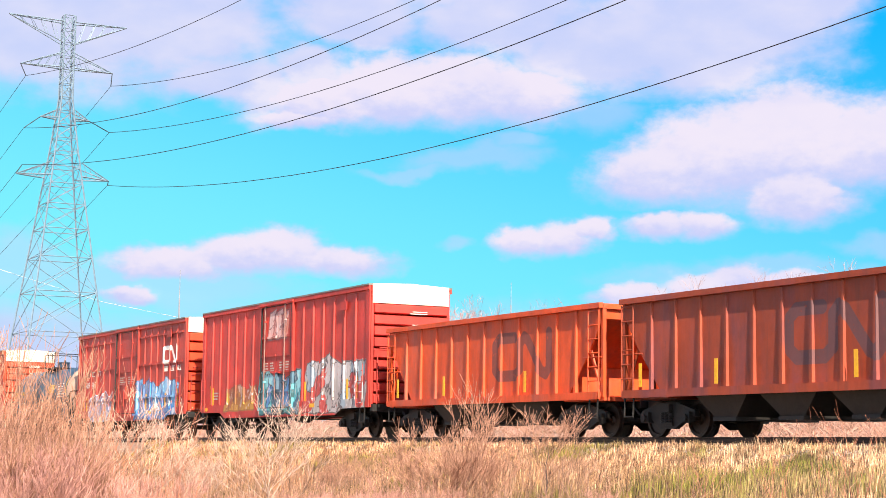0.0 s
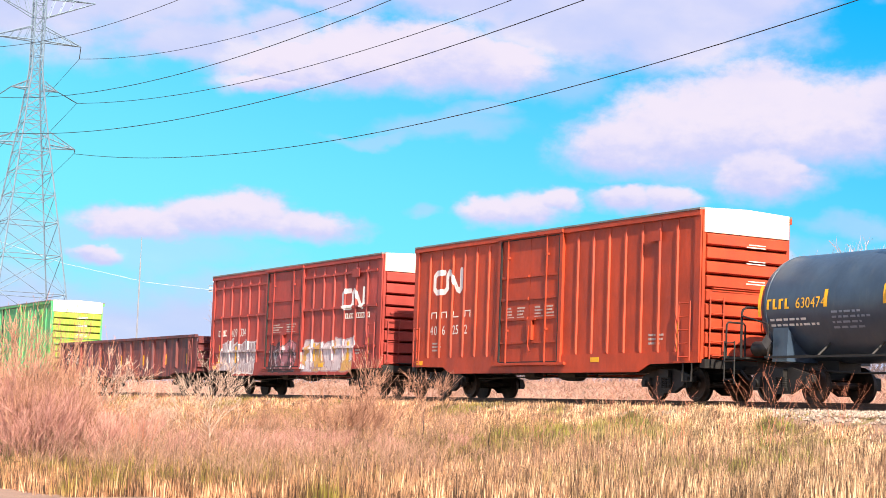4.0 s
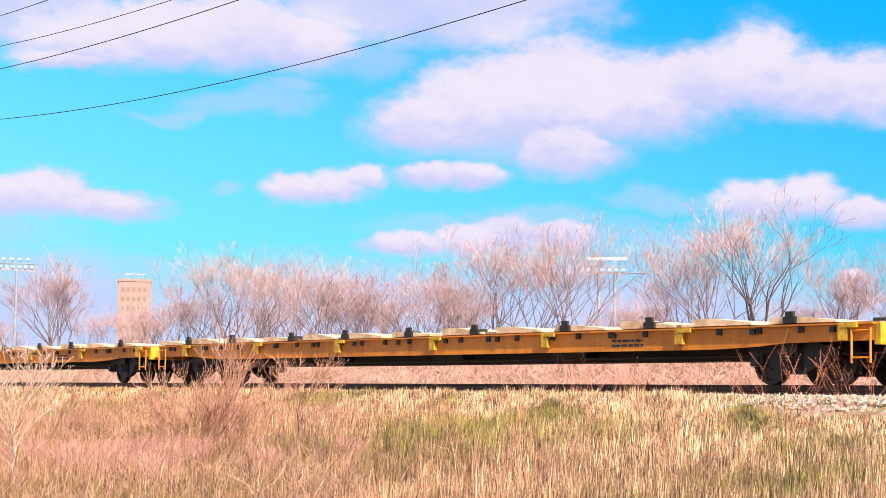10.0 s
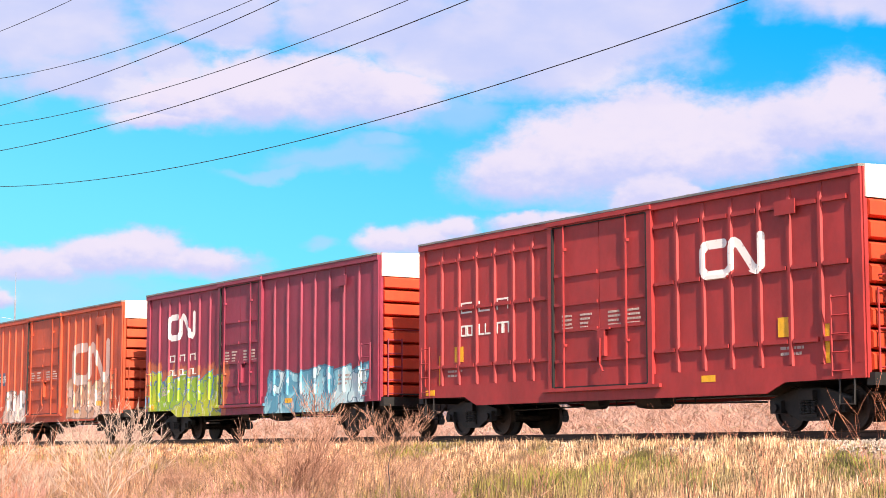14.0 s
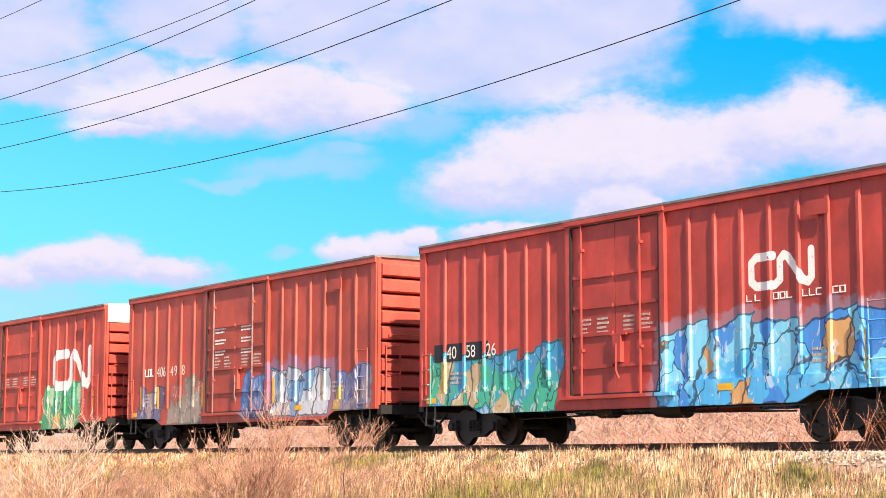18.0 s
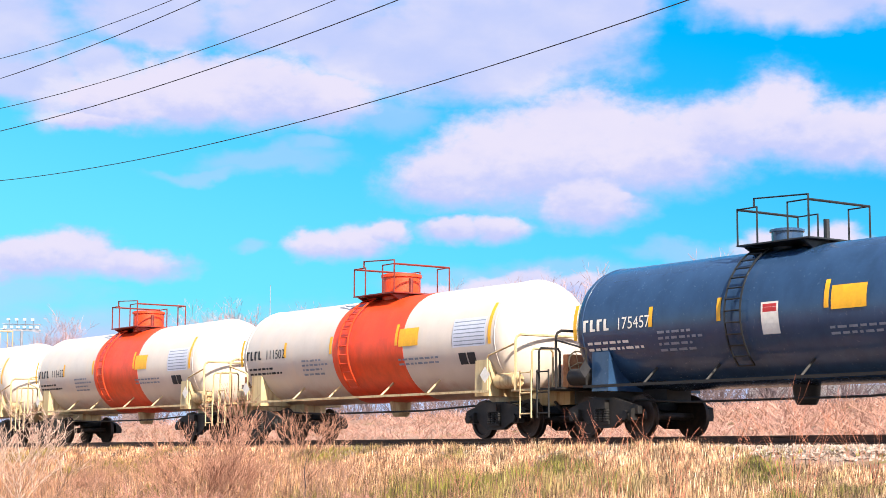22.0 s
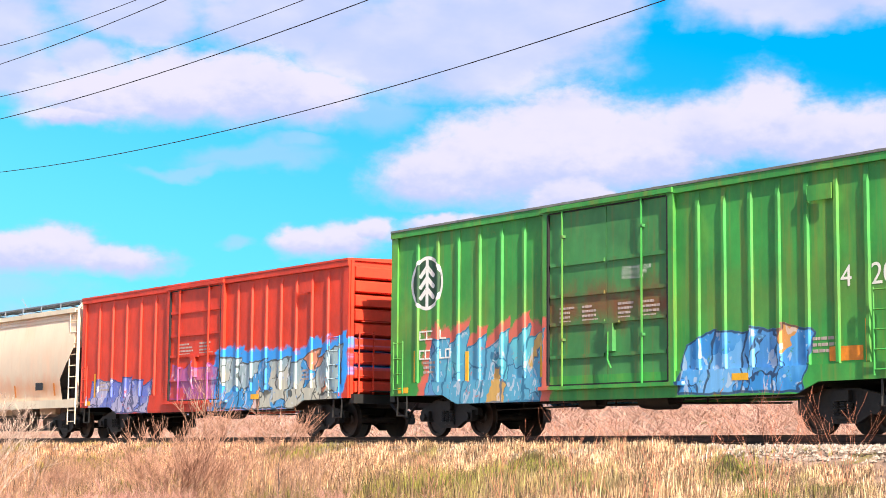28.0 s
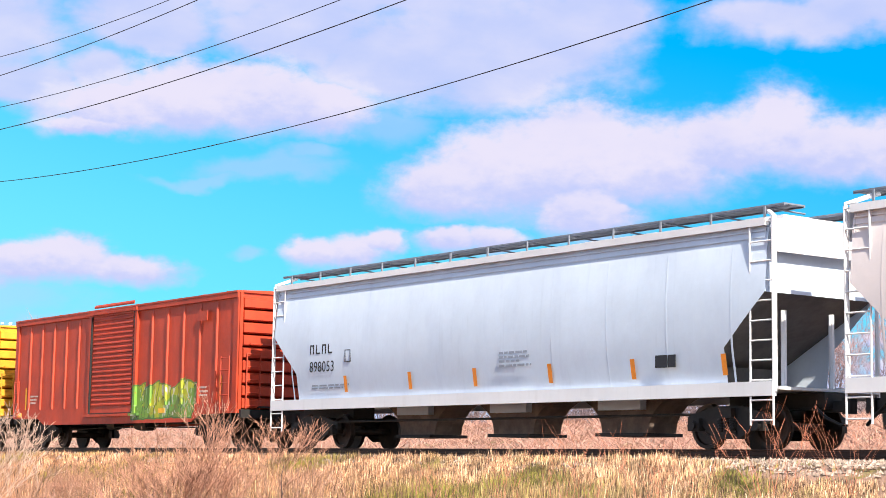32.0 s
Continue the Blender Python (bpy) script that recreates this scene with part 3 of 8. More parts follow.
def marks(car, x0, x1, z0, z1, cols, rows=1, y=-1.506, mat=None, name="small_lettering", width=0.5):
    """Painted characters as plain bars: cols to a row."""
    px, pz = (x1 - x0) / cols, (z1 - z0) / rows
    joined = Geo()
    pick = random.Random(int(1000 * (x0 + 20) + 10 * cols))
    if rows > 1:
        for r in range(rows):
            a, b = x0, z0 + pz * (r + 0.2)
            end = x1 - (x1 - x0) * pick.uniform(0, 0.4)
            while a < end:
                w = (x1 - x0) * pick.uniform(0.08, 0.22)
                joined.box(a, min(end, a + w), y - 0.003, y + 0.003, b, b + pz * 0.5)
                a += w + (x1 - x0) * 0.035
        part(name, joined, mat or WHITE_INK, car)["kind"] = "stuff"
        return
    for r in range(rows):
        end = x0
        for c in range(cols):
            half = px * (width + 0.14) / 2
            a = clear_of_posts(car, max(end + half, x0 + px * (c + 0.5)), half) - half
            end = a + 2 * half + 0.03
            b = z0 + pz * (r + 0.14)
            w, hgt = px * (width + 0.14), pz * 0.72
            t = min(w * 0.24, hgt * 0.16)
            g = Geo().box(a, a + t, y - 0.004, y + 0.004, b, b + hgt)
            kind = pick.randrange(4)
            if kind != 3:
                g.box(a + t, a + w, y - 0.004, y + 0.004, b + hgt - t, b + hgt)
            if kind in (0, 1, 3):
                g.box(a + t, a + w, y - 0.004, y + 0.004, b, b + t)
            if kind in (0, 2):
                g.box(a + w - t, a + w, y - 0.004, y + 0.004, b + (t if kind == 0 else 0), b + hgt - t)
            part("letter_bar", g, mat or WHITE_INK, car)


POSTS = {}


def clear_of_posts(car, x, half):
    """The next place to the right for a painted character that no post of the wall covers."""
    for p in sorted(POSTS.get(car.name, ())):
        if -0.17 - half < x - p < 0.075 + half:
            return p + 0.075 + half
    return x


@functools.lru_cache(maxsize=None)
def glyph(ch):
    """Outline points and faces of one character, in a box one high."""
    c = bpy.data.curves.new("figure", 'FONT')
    c.body = ch
    tmp = bpy.data.objects.new("figure", c)
    scene.collection.objects.link(tmp)
    bpy.context.view_layer.update()
    me = bpy.data.meshes.new_from_object(tmp.evaluated_get(bpy.context.evaluated_depsgraph_get()))
    bpy.data.objects.remove(tmp)
    co = np.empty(len(me.vertices) * 3)
    me.vertices.foreach_get("co", co)
    co = co.reshape(-1, 3)
    lo, hi = co.min(0), co.max(0)
    size = hi[1] - lo[1]
    return (co[:, :2] - lo[:2]) / size, (hi[0] - lo[0]) / size, tuple(tuple(p.vertices) for p in me.polygons)


def fleet_number(car, text, x0, x1, z0, z1, y=-1.506, mat=None, bow=None):
    """Painted figures spread over a box on the near side; bow: radius and axis height of a round shell."""
    pitch, hgt, end = (x1 - x0) / len(text), z1 - z0, x0
    for k, ch in enumerate(text):
        if ch == " ":
            continue
        pts, wide, faces = glyph(ch)
        w = min(wide * hgt, pitch * 0.86)
        x = clear_of_posts(car, max(end + w / 2, x0 + pitch * (k + 0.5)), w / 2) - w / 2
        end = x + w + 0.03
        vs = []
        for a, b in pts:
            z = z0 + b * hgt
            vs.append((x + a / wide * w, y if bow is None else -math.sqrt((bow[0] + 0.014) ** 2 - (z - bow[1]) ** 2), z))
        part("painted_figure", Geo().add(vs, faces), mat or WHITE_INK, car)


def tapes(car, xs, z0, z1, y=-1.512, mat=None, w=0.13):
    for x in xs:
        part("reflector_strip", Geo().box(x - w / 2, x + w / 2, y - 0.004, y + 0.004, z0, z1), mat or YELLOW_MARK, car)


def words(car, text, x, z, size, y, mat, shear=0.0):
    """Readable words on the near side, x to the reader's right."""
    c = bpy.data.curves.new("notice", 'FONT')
    c.body, c.size, c.shear = text, size, shear
    c.space_line = 0.9
    tmp = bpy.data.objects.new("words", c)
    scene.collection.objects.link(tmp)
    bpy.context.view_layer.update()
    me = bpy.data.meshes.new_from_object(tmp.evaluated_get(bpy.context.evaluated_depsgraph_get()))
    bpy.data.objects.remove(tmp)
    me.transform(Matrix.Translation((x, y, z)) @ Matrix.Rotation(radians(90), 4, 'X'))
    me.materials.clear()
    me.materials.append(mat)
    part("stencilled_notice", me, None, car)


# ---- boxcar ----
def boxcar(label, s0, s1, mat, style="rib", door=(-2.05, 1.85), top=5.14, white=True, roof=None, n_ribs=(6, 7), leaves=2, louvre=False, door_mat=None, rod=None, deep=0.052, group="boxcars of the freight train", end_mat=None, cat="boxcar"):
    car = thing("boxcar", label, cat, group, at=((s0 + s1) / 2, TRAIN_Y, 0))
    TRAIN.append(car)
    L = s1 - s0
    h = L / 2
    end = end_mat or mat
    dm = door_mat or mat
    rodm = rod or mat
    W = -1.50
    # shell
    part("side_wall", Geo().box(-h + 0.03, h - 0.03, W, W + 0.05, 1.02, top - 0.06), mat, car)
    part("far_side_wall", Geo().box(-h + 0.03, h - 0.03, 1.45, 1.50, 1.02, top - 0.06), mat, car)
    part("floor", Geo().box(-h + 0.1, h - 0.1, -1.44, 1.44, 1.02, 1.14), STEEL_DARK, car)
    g = Geo().prism([(-1.6, top - 0.02), (-1.6, top + 0.03), (0, top + 0.10), (1.6, top + 0.03), (1.6, top - 0.02)], 'x', -h, h)
    rf = part("roof", g, roof or ROOF_STEEL, car)
    for k in range(11):
        x = -h + L * (k + 0.5) / 11
        part("roof_rib", Geo().prism([(-1.55, top + 0.03), (-1.5, top + 0.06), (0, top + 0.14), (1.5, top + 0.06), (1.55, top + 0.03), (0, top + 0.08)], 'x', x - 0.05, x + 0.05), roof or ROOF_STEEL, rf)
    part("top_chord", Geo().box(-h, h, -1.585, W - 0.001, top - 0.17, top - 0.025), mat, car)
    part("far_top_chord", Geo().box(-h, h, 1.5, 1.585, top - 0.17, top - 0.025), mat, car)
    sill = [(-h, 1.30), (-h, 1.0), (-h + 2.2, 0.98), (-h + 2.75, 0.76), (h - 2.75, 0.76), (h - 2.2, 0.98), (h, 1.0), (h, 1.30)]
    part("side_sill", Geo().prism(sill, 'y', W - 0.045, W - 0.002), mat, car)
    part("far_side_sill", Geo().prism(sill, 'y', 1.502, 1.545), mat, car)
    for x in (-h + 0.13, h - 0.13):
        part("corner_post", Geo().box(x - 0.13, x + 0.13, W - 0.05, W - 0.002, 1.3, top - 0.17), mat, car)
    # posts
    segs = ((-h + 0.26, door[0], n_ribs[0]), (door[1], h - 0.26, n_ribs[1]))
    zb, zt = 1.2, top - 0.17
    for a, b, n in segs:
        xs = [a + (b - a) * (k + 1) / (n + 1) for k in range(n)]
        POSTS.setdefault(car.name, []).extend(xs)
        for x in xs:
            part("side_post", Geo().hat(x, 0.12, zb, zt, W, W - deep, 0.34), mat, car)
        if style == "grid":
            edges = [a + 0.05] + xs + [b - 0.05]
            for zz in (1.8, 3.3, 4.58):
                for p, q in zip(edges, edges[1:]):
                    if q - p > 0.3:
                        part("panel_rail", Geo().box(p + 0.085, q - 0.085, W - 0.06, W - 0.001, zz - 0.045, zz + 0.045), mat, car)
    # doors
    da, db = door
    for x in (da, db):
        part("door_post", Geo().box(x - 0.09, x + 0.09, W - 0.095, W - 0.001, 1.05, top - 0.17), mat, car)
    # solid dark strips stand in for the shade in the gaps round the door
    for x in (da + 0.085, db - 0.085):
        part("door_gap", Geo().box(x - 0.022, x + 0.022, W - 0.099, W - 0.004, 1.1, top - 0.2), STEEL_DARK, car)
    part("threshold_gap", Geo().box(da + 0.1, db - 0.1, W - 0.06, W - 0.004, 1.081, 1.118), STEEL_DARK, car)
    part("header_gap", Geo().box(da + 0.1, db - 0.1, W - 0.06, W - 0.004, top - 0.198, top - 0.172), STEEL_DARK, car)
    step_x = (db - da - 0.18) / leaves
    for k in range(leaves):
        a = da + 0.1 + step_x * k
        b = a + step_x - 0.02
        leaf = part("door", Geo().box(a, b, W - 0.035, W - 0.002, 1.12, top - 0.2), dm, car)
        if louvre:
            for j in range(22):
                z = 1.35 + j * 0.155
                part("louvre_slat", Geo().prism([(W - 0.035, z), (W - 0.075, z + 0.02), (W - 0.075, z + 0.05), (W - 0.035, z + 0.11)], 'x', a + 0.12, b - 0.12), dm, leaf)
            continue
        for z in (1.72, 2.45, 3.08, 3.78):
            part("door_rail", Geo().box(a + 0.05, b - 0.05, W - 0.075, W - 0.035, z - 0.04, z + 0.04), dm, leaf)
        for fx in ((0.26 if k == 0 else 0.6,) if leaves == 2 else (0.2, 0.78)):
            x = a + (b - a) * fx
            rod_ = part("lock_rod", Geo().tube((x, W - 0.10, 1.0), (x, W - 0.10, top - 0.16), 0.026, 6), rodm, leaf)
            for zz in (2.1, 4.4):
                part("rod_guide", Geo().box(x - 0.05, x + 0.05, W - 0.128, W - 0.036, zz - 0.03, zz + 0.03), dm, rod_)
        for q in (0.18, 0.58):
            marks(car, a + (b - a) * q, a + (b - a) * (q + 0.28), 2.45, 2.85, 6, 4, W - 0.038, STENCIL, "door_stencil")
        if k == leaves - 1:
            q = a + 0.14 if leaves == 2 else (a + b) / 2
            part("lock_housing", Geo().box(q - 0.13, q + 0.13, W - 0.14, W - 0.036, 1.78, 2.38).box(q - 0.24, q + 0.3, W - 0.12, W - 0.036, 2.385, 2.43), dm, leaf)
            part("door_handle", Geo().line([(q, W - 0.145, 2.2), (q, W - 0.16, 1.6), (q + 0.1, W - 0.15, 1.42)], 0.02, 5), rodm, leaf)
    part("door_track", Geo().box(da - 0.3, min(h - 0.3, db + 0.35), W - 0.13, W - 0.046, 1.0, 1.08), mat, car)
    part("door_hood", Geo().box(da - 0.1, db + 0.1, W - 0.14, W - 0.086, top - 0.14, top - 0.04), mat, car)
    # ends
    for s in (-1, 1):
        x0, x1 = sorted((s * (h - 0.02), s * (h - 0.08)))
        e = part("end_wall", Geo().box(x0 - 0.06 * (s > 0), x1 - 0.04 * (s > 0) + 0.04 * (s < 0), -1.42, 1.42, 1.02, top + 0.05), end, car)
        zw = top - 0.62 if white else top - 0.15
        if white:
            part("white_end_band", Geo().prism([(-1.45, zw), (1.45, zw), (1.45, top + 0.03), (0, top + 0.09), (-1.45, top + 0.03)], 'x', *sorted((s * (h - 0.10), s * (h + 0.05)))), WHITE_END, e)
        nz = 9 if style == "rib" else 8
        lift = (zw - 1.08) / nz
        for k in range(nz):
            z = 1.08 + lift * (k + 0.5)
            a, b = s * (h - 0.06), s * (h + 0.085)
            g = Geo()
            hw = lift / 2
            pr = [(a, z - hw + 0.005), (a, z - hw * 0.82), (b, z - hw * 0.62), (b, z + hw * 0.66), (b - s * 0.05, z + hw * 0.86), (a, z + hw * 0.97)]
            g.prism(pr if s > 0 else pr[::-1], 'y', -1.38, 1.38)
            part("end_corrugation", g, end, e)
        for y in (-1.44, 1.44):
            part("end_post", Geo().box(*sorted((s * (h - 0.3), s * (h + 0.02))), y - 0.05, y + 0.05, 1.0, top - 0.02), mat, car)
        part("end_sill", Geo().box(*sorted((s * (h - 0.05), s * (h + 0.16))), -1.45, 1.45, 0.86, 1.1), STEEL_DARK, car)
    # ladders, brake wheel, crossover step
    ladder(car, h - 0.78, h - 0.28, 1.15, 2.6, W - 0.14, 5, mat)
    ladder(car, -h + 0.25, -h + 0.65, 1.15, 2.3, W - 0.14, 4, mat)
    ladder(car, -1.3, -0.85, 1.2, 2.7, h + 0.16, 5, mat, 'y')
    stirrup(car, h - 0.5, STEEL_DARK)
    stirrup(car, -h + 0.5, STEEL_DARK)
    g = Geo()
    pts = [(h + 0.2, 0.75 + 0.27 * math.cos(t), 2.15 + 0.27 * math.sin(t)) for t in (2 * math.pi * i / 14 for i in range(15))]
    g.line(pts, 0.022, 5)
    for k in range(0, 12, 3):
        g.tube((h + 0.2, 0.75, 2.15), pts[k], 0.016, 4)
    g.tube((h + 0.08, 0.75, 2.15), (h + 0.22, 0.75, 2.15), 0.05, 6)
    part("hand_brake_wheel", g, STEEL_DARK, car)
    part("crossover_step", Geo().box(h + 0.08, h + 0.4, -0.9, 0.9, 1.16, 1.2), STEEL_DARK, car)
    under_gear(car, h - 0.4)
    trucks(car, h - 1.93, h + 1.03)
    for z in (3.2, 3.75, 4.2):
        for y in (0.3,):
            g = Geo()
            for k in range(2):
                g.box(h + 0.0855, h + 0.090, y - 0.35 + 0.08 * k, y + 0.3, z + 0.07 * k - 0.012, z + 0.07 * k + 0.012)
            part("end_lettering", g, WHITE_INK, car)["kind"] = "stuff"
    # brake rigging on the end
    rig = part("brake_platform", Geo().box(h + 0.03, h + 0.45, 0.2, 1.3, 1.28, 1.33), mat, car)
    part("platform_bracket", Geo().tube((h + 0.4, 0.3, 1.3), (h + 0.06, 0.3, 1.05), 0.025, 5), mat, rig)
    part("brake_housing", Geo().box(h + 0.085, h + 0.19, 0.58, 0.92, 1.95, 2.35), mat, car)
    part("brake_chain_rod", Geo().tube((h + 0.15, 0.75, 1.0), (h + 0.15, 0.75, 1.95), 0.02, 5), STEEL_DARK, car)
    part("end_grab_iron", Geo().line([(h + 0.09, -1.2, 3.0), (h + 0.17, -1.2, 3.0), (h + 0.17, 1.2, 3.0), (h + 0.09, 1.2, 3.0)], 0.018, 5), mat, car)
    # safety strips along the lower side
    for x, z0, z1 in ((-h + 1.0, 1.32, 2.1), (h - 1.02, 1.32, 2.1)):
        part("reflector_strip", Geo().box(x - 0.06, x + 0.06, W - 0.006, W - 0.001, z0, z1), YELLOW_MARK, car)
    for x in (-h + 0.55, db + 1.9):
        part("sill_strip", Geo().box(x - 0.22, x + 0.22, W - 0.052, W - 0.046, 1.06, 1.20), YELLOW_MARK, car)
    for x in (-h + 1.35, h - 2.35):
        marks(car, x, x + 0.75, 1.5, 1.85, 6, 3, W - 0.003, STENCIL, "side_stencil")
    # hinge box high on the side, as these cars carry
    part("placard_board", Geo().box(h - 2.35, h - 1.75, W - 0.11, W - 0.087, top - 0.75, top - 0.45), mat, car)
    return car


# grime and the overhang's shade together in one dark grey
GRIMY_SHADED = plain("grimy_shaded_grey_paint", "5c5856", 0.8, 0, 0.4, 2)
# hopper bays: the shade below the sill is put into a darker brown
BAY_SHADED = plain("shaded_brown_bay_paint", "7c6a60", 0.8, 0, 0.5, 2)
WALK_GREY = plain("grey_walk_grating", "7c828e", 0.6, 0.2, 0.3, 4)
PANEL_PALE = plain("pale_blue_panel", "c8ccdc", 0.6, 0, 0.1)
RED_INK = plain("red_notice_paint", "c23030", 0.6)
plain_data = plain("grey_data_print", "8890a0", 0.6)


# ---- tank car ----
CREAM_RUST = plain("rusty_cream_paint", "a8744c", 0.75, 0, 0.4, 3, "7a4a30")


def tank_car(label, s0, s1, mat, hull_len, r=1.42, zc=2.42, band=None, dome_mat=None, rail_mat=None, sill_mat=None, pale_end=None, side_gear=None, number=""):
    car = thing("tank_car", label, "tank car", "tank cars of the freight train", at=((s0 + s1) / 2, TRAIN_Y, 0))
    TRAIN.append(car)
    h = hull_len / 2
    cap = 0.78
    prof = [(h - cap + cap * math.sin(a), r * math.cos(a)) for a in (math.pi / 2 * k / 9 for k in range(10))]
    prof = prof[:-1] + [(h, 0.03)]
    full = [(-x, q) for x, q in prof[::-1]] + prof
    hull = part("tank_shell", Geo().lathe(full, 'x', 56, (0, 0, zc)), mat, car, "", True)
    if pale_end:
        p2 = [(x + 0.012, q + 0.004) for x, q in prof]
        part("head_jacket", Geo().lathe([(p2[0][0] - 0.05, p2[0][1] + 0.003)] + p2, 'x', 56, (0, 0, zc)), pale_end, hull, "", True)
    if band:
        part("orange_band", Geo().lathe([(band[0], r + 0.001), (band[0], r + 0.006), (band[1], r + 0.006), (band[1], r + 0.001)], 'x', 56, (0, 0, zc)), dome_mat, hull, "orange painted band", True)
    for x in (-h + cap + 0.02, h - cap - 0.02):
        part("weld_seam", Geo().lathe([(x - 0.02, r + 0.001), (x - 0.012, r + 0.011), (x + 0.012, r + 0.011), (x + 0.02, r + 0.001)], 'x', 48, (0, 0, zc)), mat, hull, "", True)
    rm, sm = rail_mat or mat, sill_mat or STEEL_DARK
    # platform with dome, rails and ladder
    px = 0.0
    zt = zc + r
    light = band is not None or side_gear == "pale"
    dr = 0.56 if light else 0.36
    plat = part("top_platform", Geo().box(px - 1.0, px + 1.0, -0.92, 0.92, zt + 0.03, zt + 0.06), rm, car)
    for x in (px - 0.8, px + 0.8):
        part("platform_bracket", Geo().prism([(-0.9, zt + 0.02), (0.9, zt + 0.02), (0.6, zt - 0.14), (-0.6, zt - 0.14)], 'x', x - 0.03, x + 0.03), rm, plat)
    part("dome", Geo().lathe([(zt - 0.15, dr - 0.04), (zt + dr * 0.95, dr - 0.04), (zt + dr * 0.97, dr), (zt + dr * 1.1, dr), (zt + dr * 1.16, dr * 0.8), (zt + dr * 1.2, 0.05)], 'z', 28, (px + (0.0 if light else -0.45), 0, 0)), dome_mat or mat, car, "", True)
    part("valve_pipe", Geo().tube((px + 0.9, -0.3, zt + 0.05), (px + 0.9, -0.3, zt + 0.45), 0.06, 8), rm, plat)
    for sx in (-1, 1):
        for sy in (-0.9, 0.9):
            a = px + sx * 0.98
            b = px + sx * 0.42
            part("hand_rail", Geo().line([(a, sy, zt + 0.05), (a, sy, zt + 0.80), (b, sy, zt + 0.80), (b, sy, zt + 0.05)], 0.022, 6), rm, plat)
    for sx in (-1, 1):
        part("end_rail", Geo().line([(px + sx * 0.98, -0.9, zt + 0.8), (px + sx * 0.98, 0.9, zt + 0.8)], 0.028, 6), rm, plat)
    part("dome_guard", Geo().line([(px - 0.5, -0.9, zt + 0.8), (px - 0.5, -0.9, zt + 0.98), (px + 0.98, -0.9, zt + 0.9), (px + 0.98, -0.9, zt + 0.05)], 0.024, 6), rm, plat)
    arc = [(-(r + 0.1) * math.cos(t), zc + (r + 0.1) * math.sin(t)) for t in (radians(-42 + 9 * k) for k in range(13))]
    lm = dome_mat if band else rm
    lad = part("ladder", Geo().line([(-0.78, y, z) for y, z in arc], 0.022, 5), lm, car)
    part("ladder_rail", Geo().line([(-0.34, y, z) for y, z in arc], 0.022, 5), lm, lad)
    for y, z in arc:
        part("rung", Geo().tube((-0.78, y, z), (-0.34, y, z), 0.018, 5), lm, lad)
    # saddles, side rails, end platforms
    for s in (-1, 1):
        x = s * (h - 1.35)
        part("saddle", Geo().prism([(-1.38, 1.0), (1.38, 1.0), (1.36, zc - 0.55), (1.05, zc - 0.95), (0, zc - 1.35), (-1.05, zc - 0.95), (-1.36, zc - 0.55)], 'x', x - 0.28, x + 0.28), sm if band or sill_mat else mat, car)
        part("stub_sill", Geo().box(*sorted((s * (h - 2.4), s * (h + 0.75))), -0.36, 0.36, 0.78, 1.08), sm, car)
        ep = part("end_platform", Geo().box(*sorted((s * (h - 0.1), s * (h + 0.8))), -1.45, 1.45, 1.08, 1.13), sm, car)
        xr = s * (h + 0.08)
        part("end_hand_rail", Geo().line([(xr, -1.46, 1.1), (xr, -1.46, 2.26), (xr, -1.42, 2.36), (xr, -1.3, 2.42), (xr, 1.3, 2.42), (xr, 1.42, 2.36), (xr, 1.46, 2.26), (xr, 1.46, 1.1)], 0.034, 6), sm, ep)
        xr = s * (h + 0.70)
        part("corner_rail", Geo().line([(xr, -1.46, 1.1), (xr, -1.46, 1.98), (xr, -1.40, 2.05), (xr, -0.9, 2.05), (xr, -0.84, 1.98), (xr, -0.84, 1.1)], 0.028, 6), sm, ep)
        part("side_hand_rail", Geo().line([(s * (h - 1.0), -1.47, 1.14), (s * (h - 1.0), -1.47, 1.9), (s * (h - 0.95), -1.47, 1.96), (s * (h + 0.08), -1.47, 2.2)], 0.024, 6), sm, ep)
        xr = s * (h - 0.55)
        part("air_reservoir", Geo().lathe([(xr - 0.45, 0.03), (xr - 0.43, 0.14), (xr - 0.36, 0.19), (xr + 0.36, 0.19), (xr + 0.43, 0.14), (xr + 0.45, 0.03)], 'x', 16, (0, -1.18, 1.35)), sm, ep, "", True)
        part("placard_bracket", Geo().add([(s * (h - 1.02), -1.53, 1.30), (s * (h - 1.02) + 0.2, -1.53, 1.5), (s * (h - 1.02), -1.53, 1.70), (s * (h - 1.02) - 0.2, -1.53, 1.5)], [(0, 1, 2, 3)]), WHITE_INK if light else GRIMY_SHADED, ep)
        ladder(car, *sorted((s * (h + 0.3), s * (h + 0.72))), 0.55, 1.5, -1.5, 3, sm)
    part("side_rail", Geo().box(-h + 0.9, h - 0.9, -1.5, -1.44, 1.08, 1.14), sm, car)
    part("far_side_rail", Geo().box(-h + 0.9, h - 0.9, 1.44, 1.5, 1.08, 1.14), sm, car)
    for x in (-3.3, -1.4, 1.2, 3.3):
        part("rail_bracket", Geo().tube((x, -1.47, 1.1), (x, -1.05, zc - 0.95), 0.03, 5), sm, car)
    part("outlet_valve", Geo().lathe([(0.62, 0.2), (0.75, 0.26), (1.05, 0.3)], 'z', 14), sm, car, "", True)
    part("brake_pipe", Geo().line([(-h, -0.7, 0.9), (-2.4, -0.9, 0.72), (2.4, -0.9, 0.72), (h, -0.7, 0.9)], 0.025, 5), STEEL_DARK, car)
    g = Geo()
    c = Vector((h + 0.42, 0.15, 1.78))
    part("brake_housing", Geo().box(h + 0.18, h + 0.36, -0.1, 0.4, 1.13, 1.98), CREAM_RUST if light else sm, car)
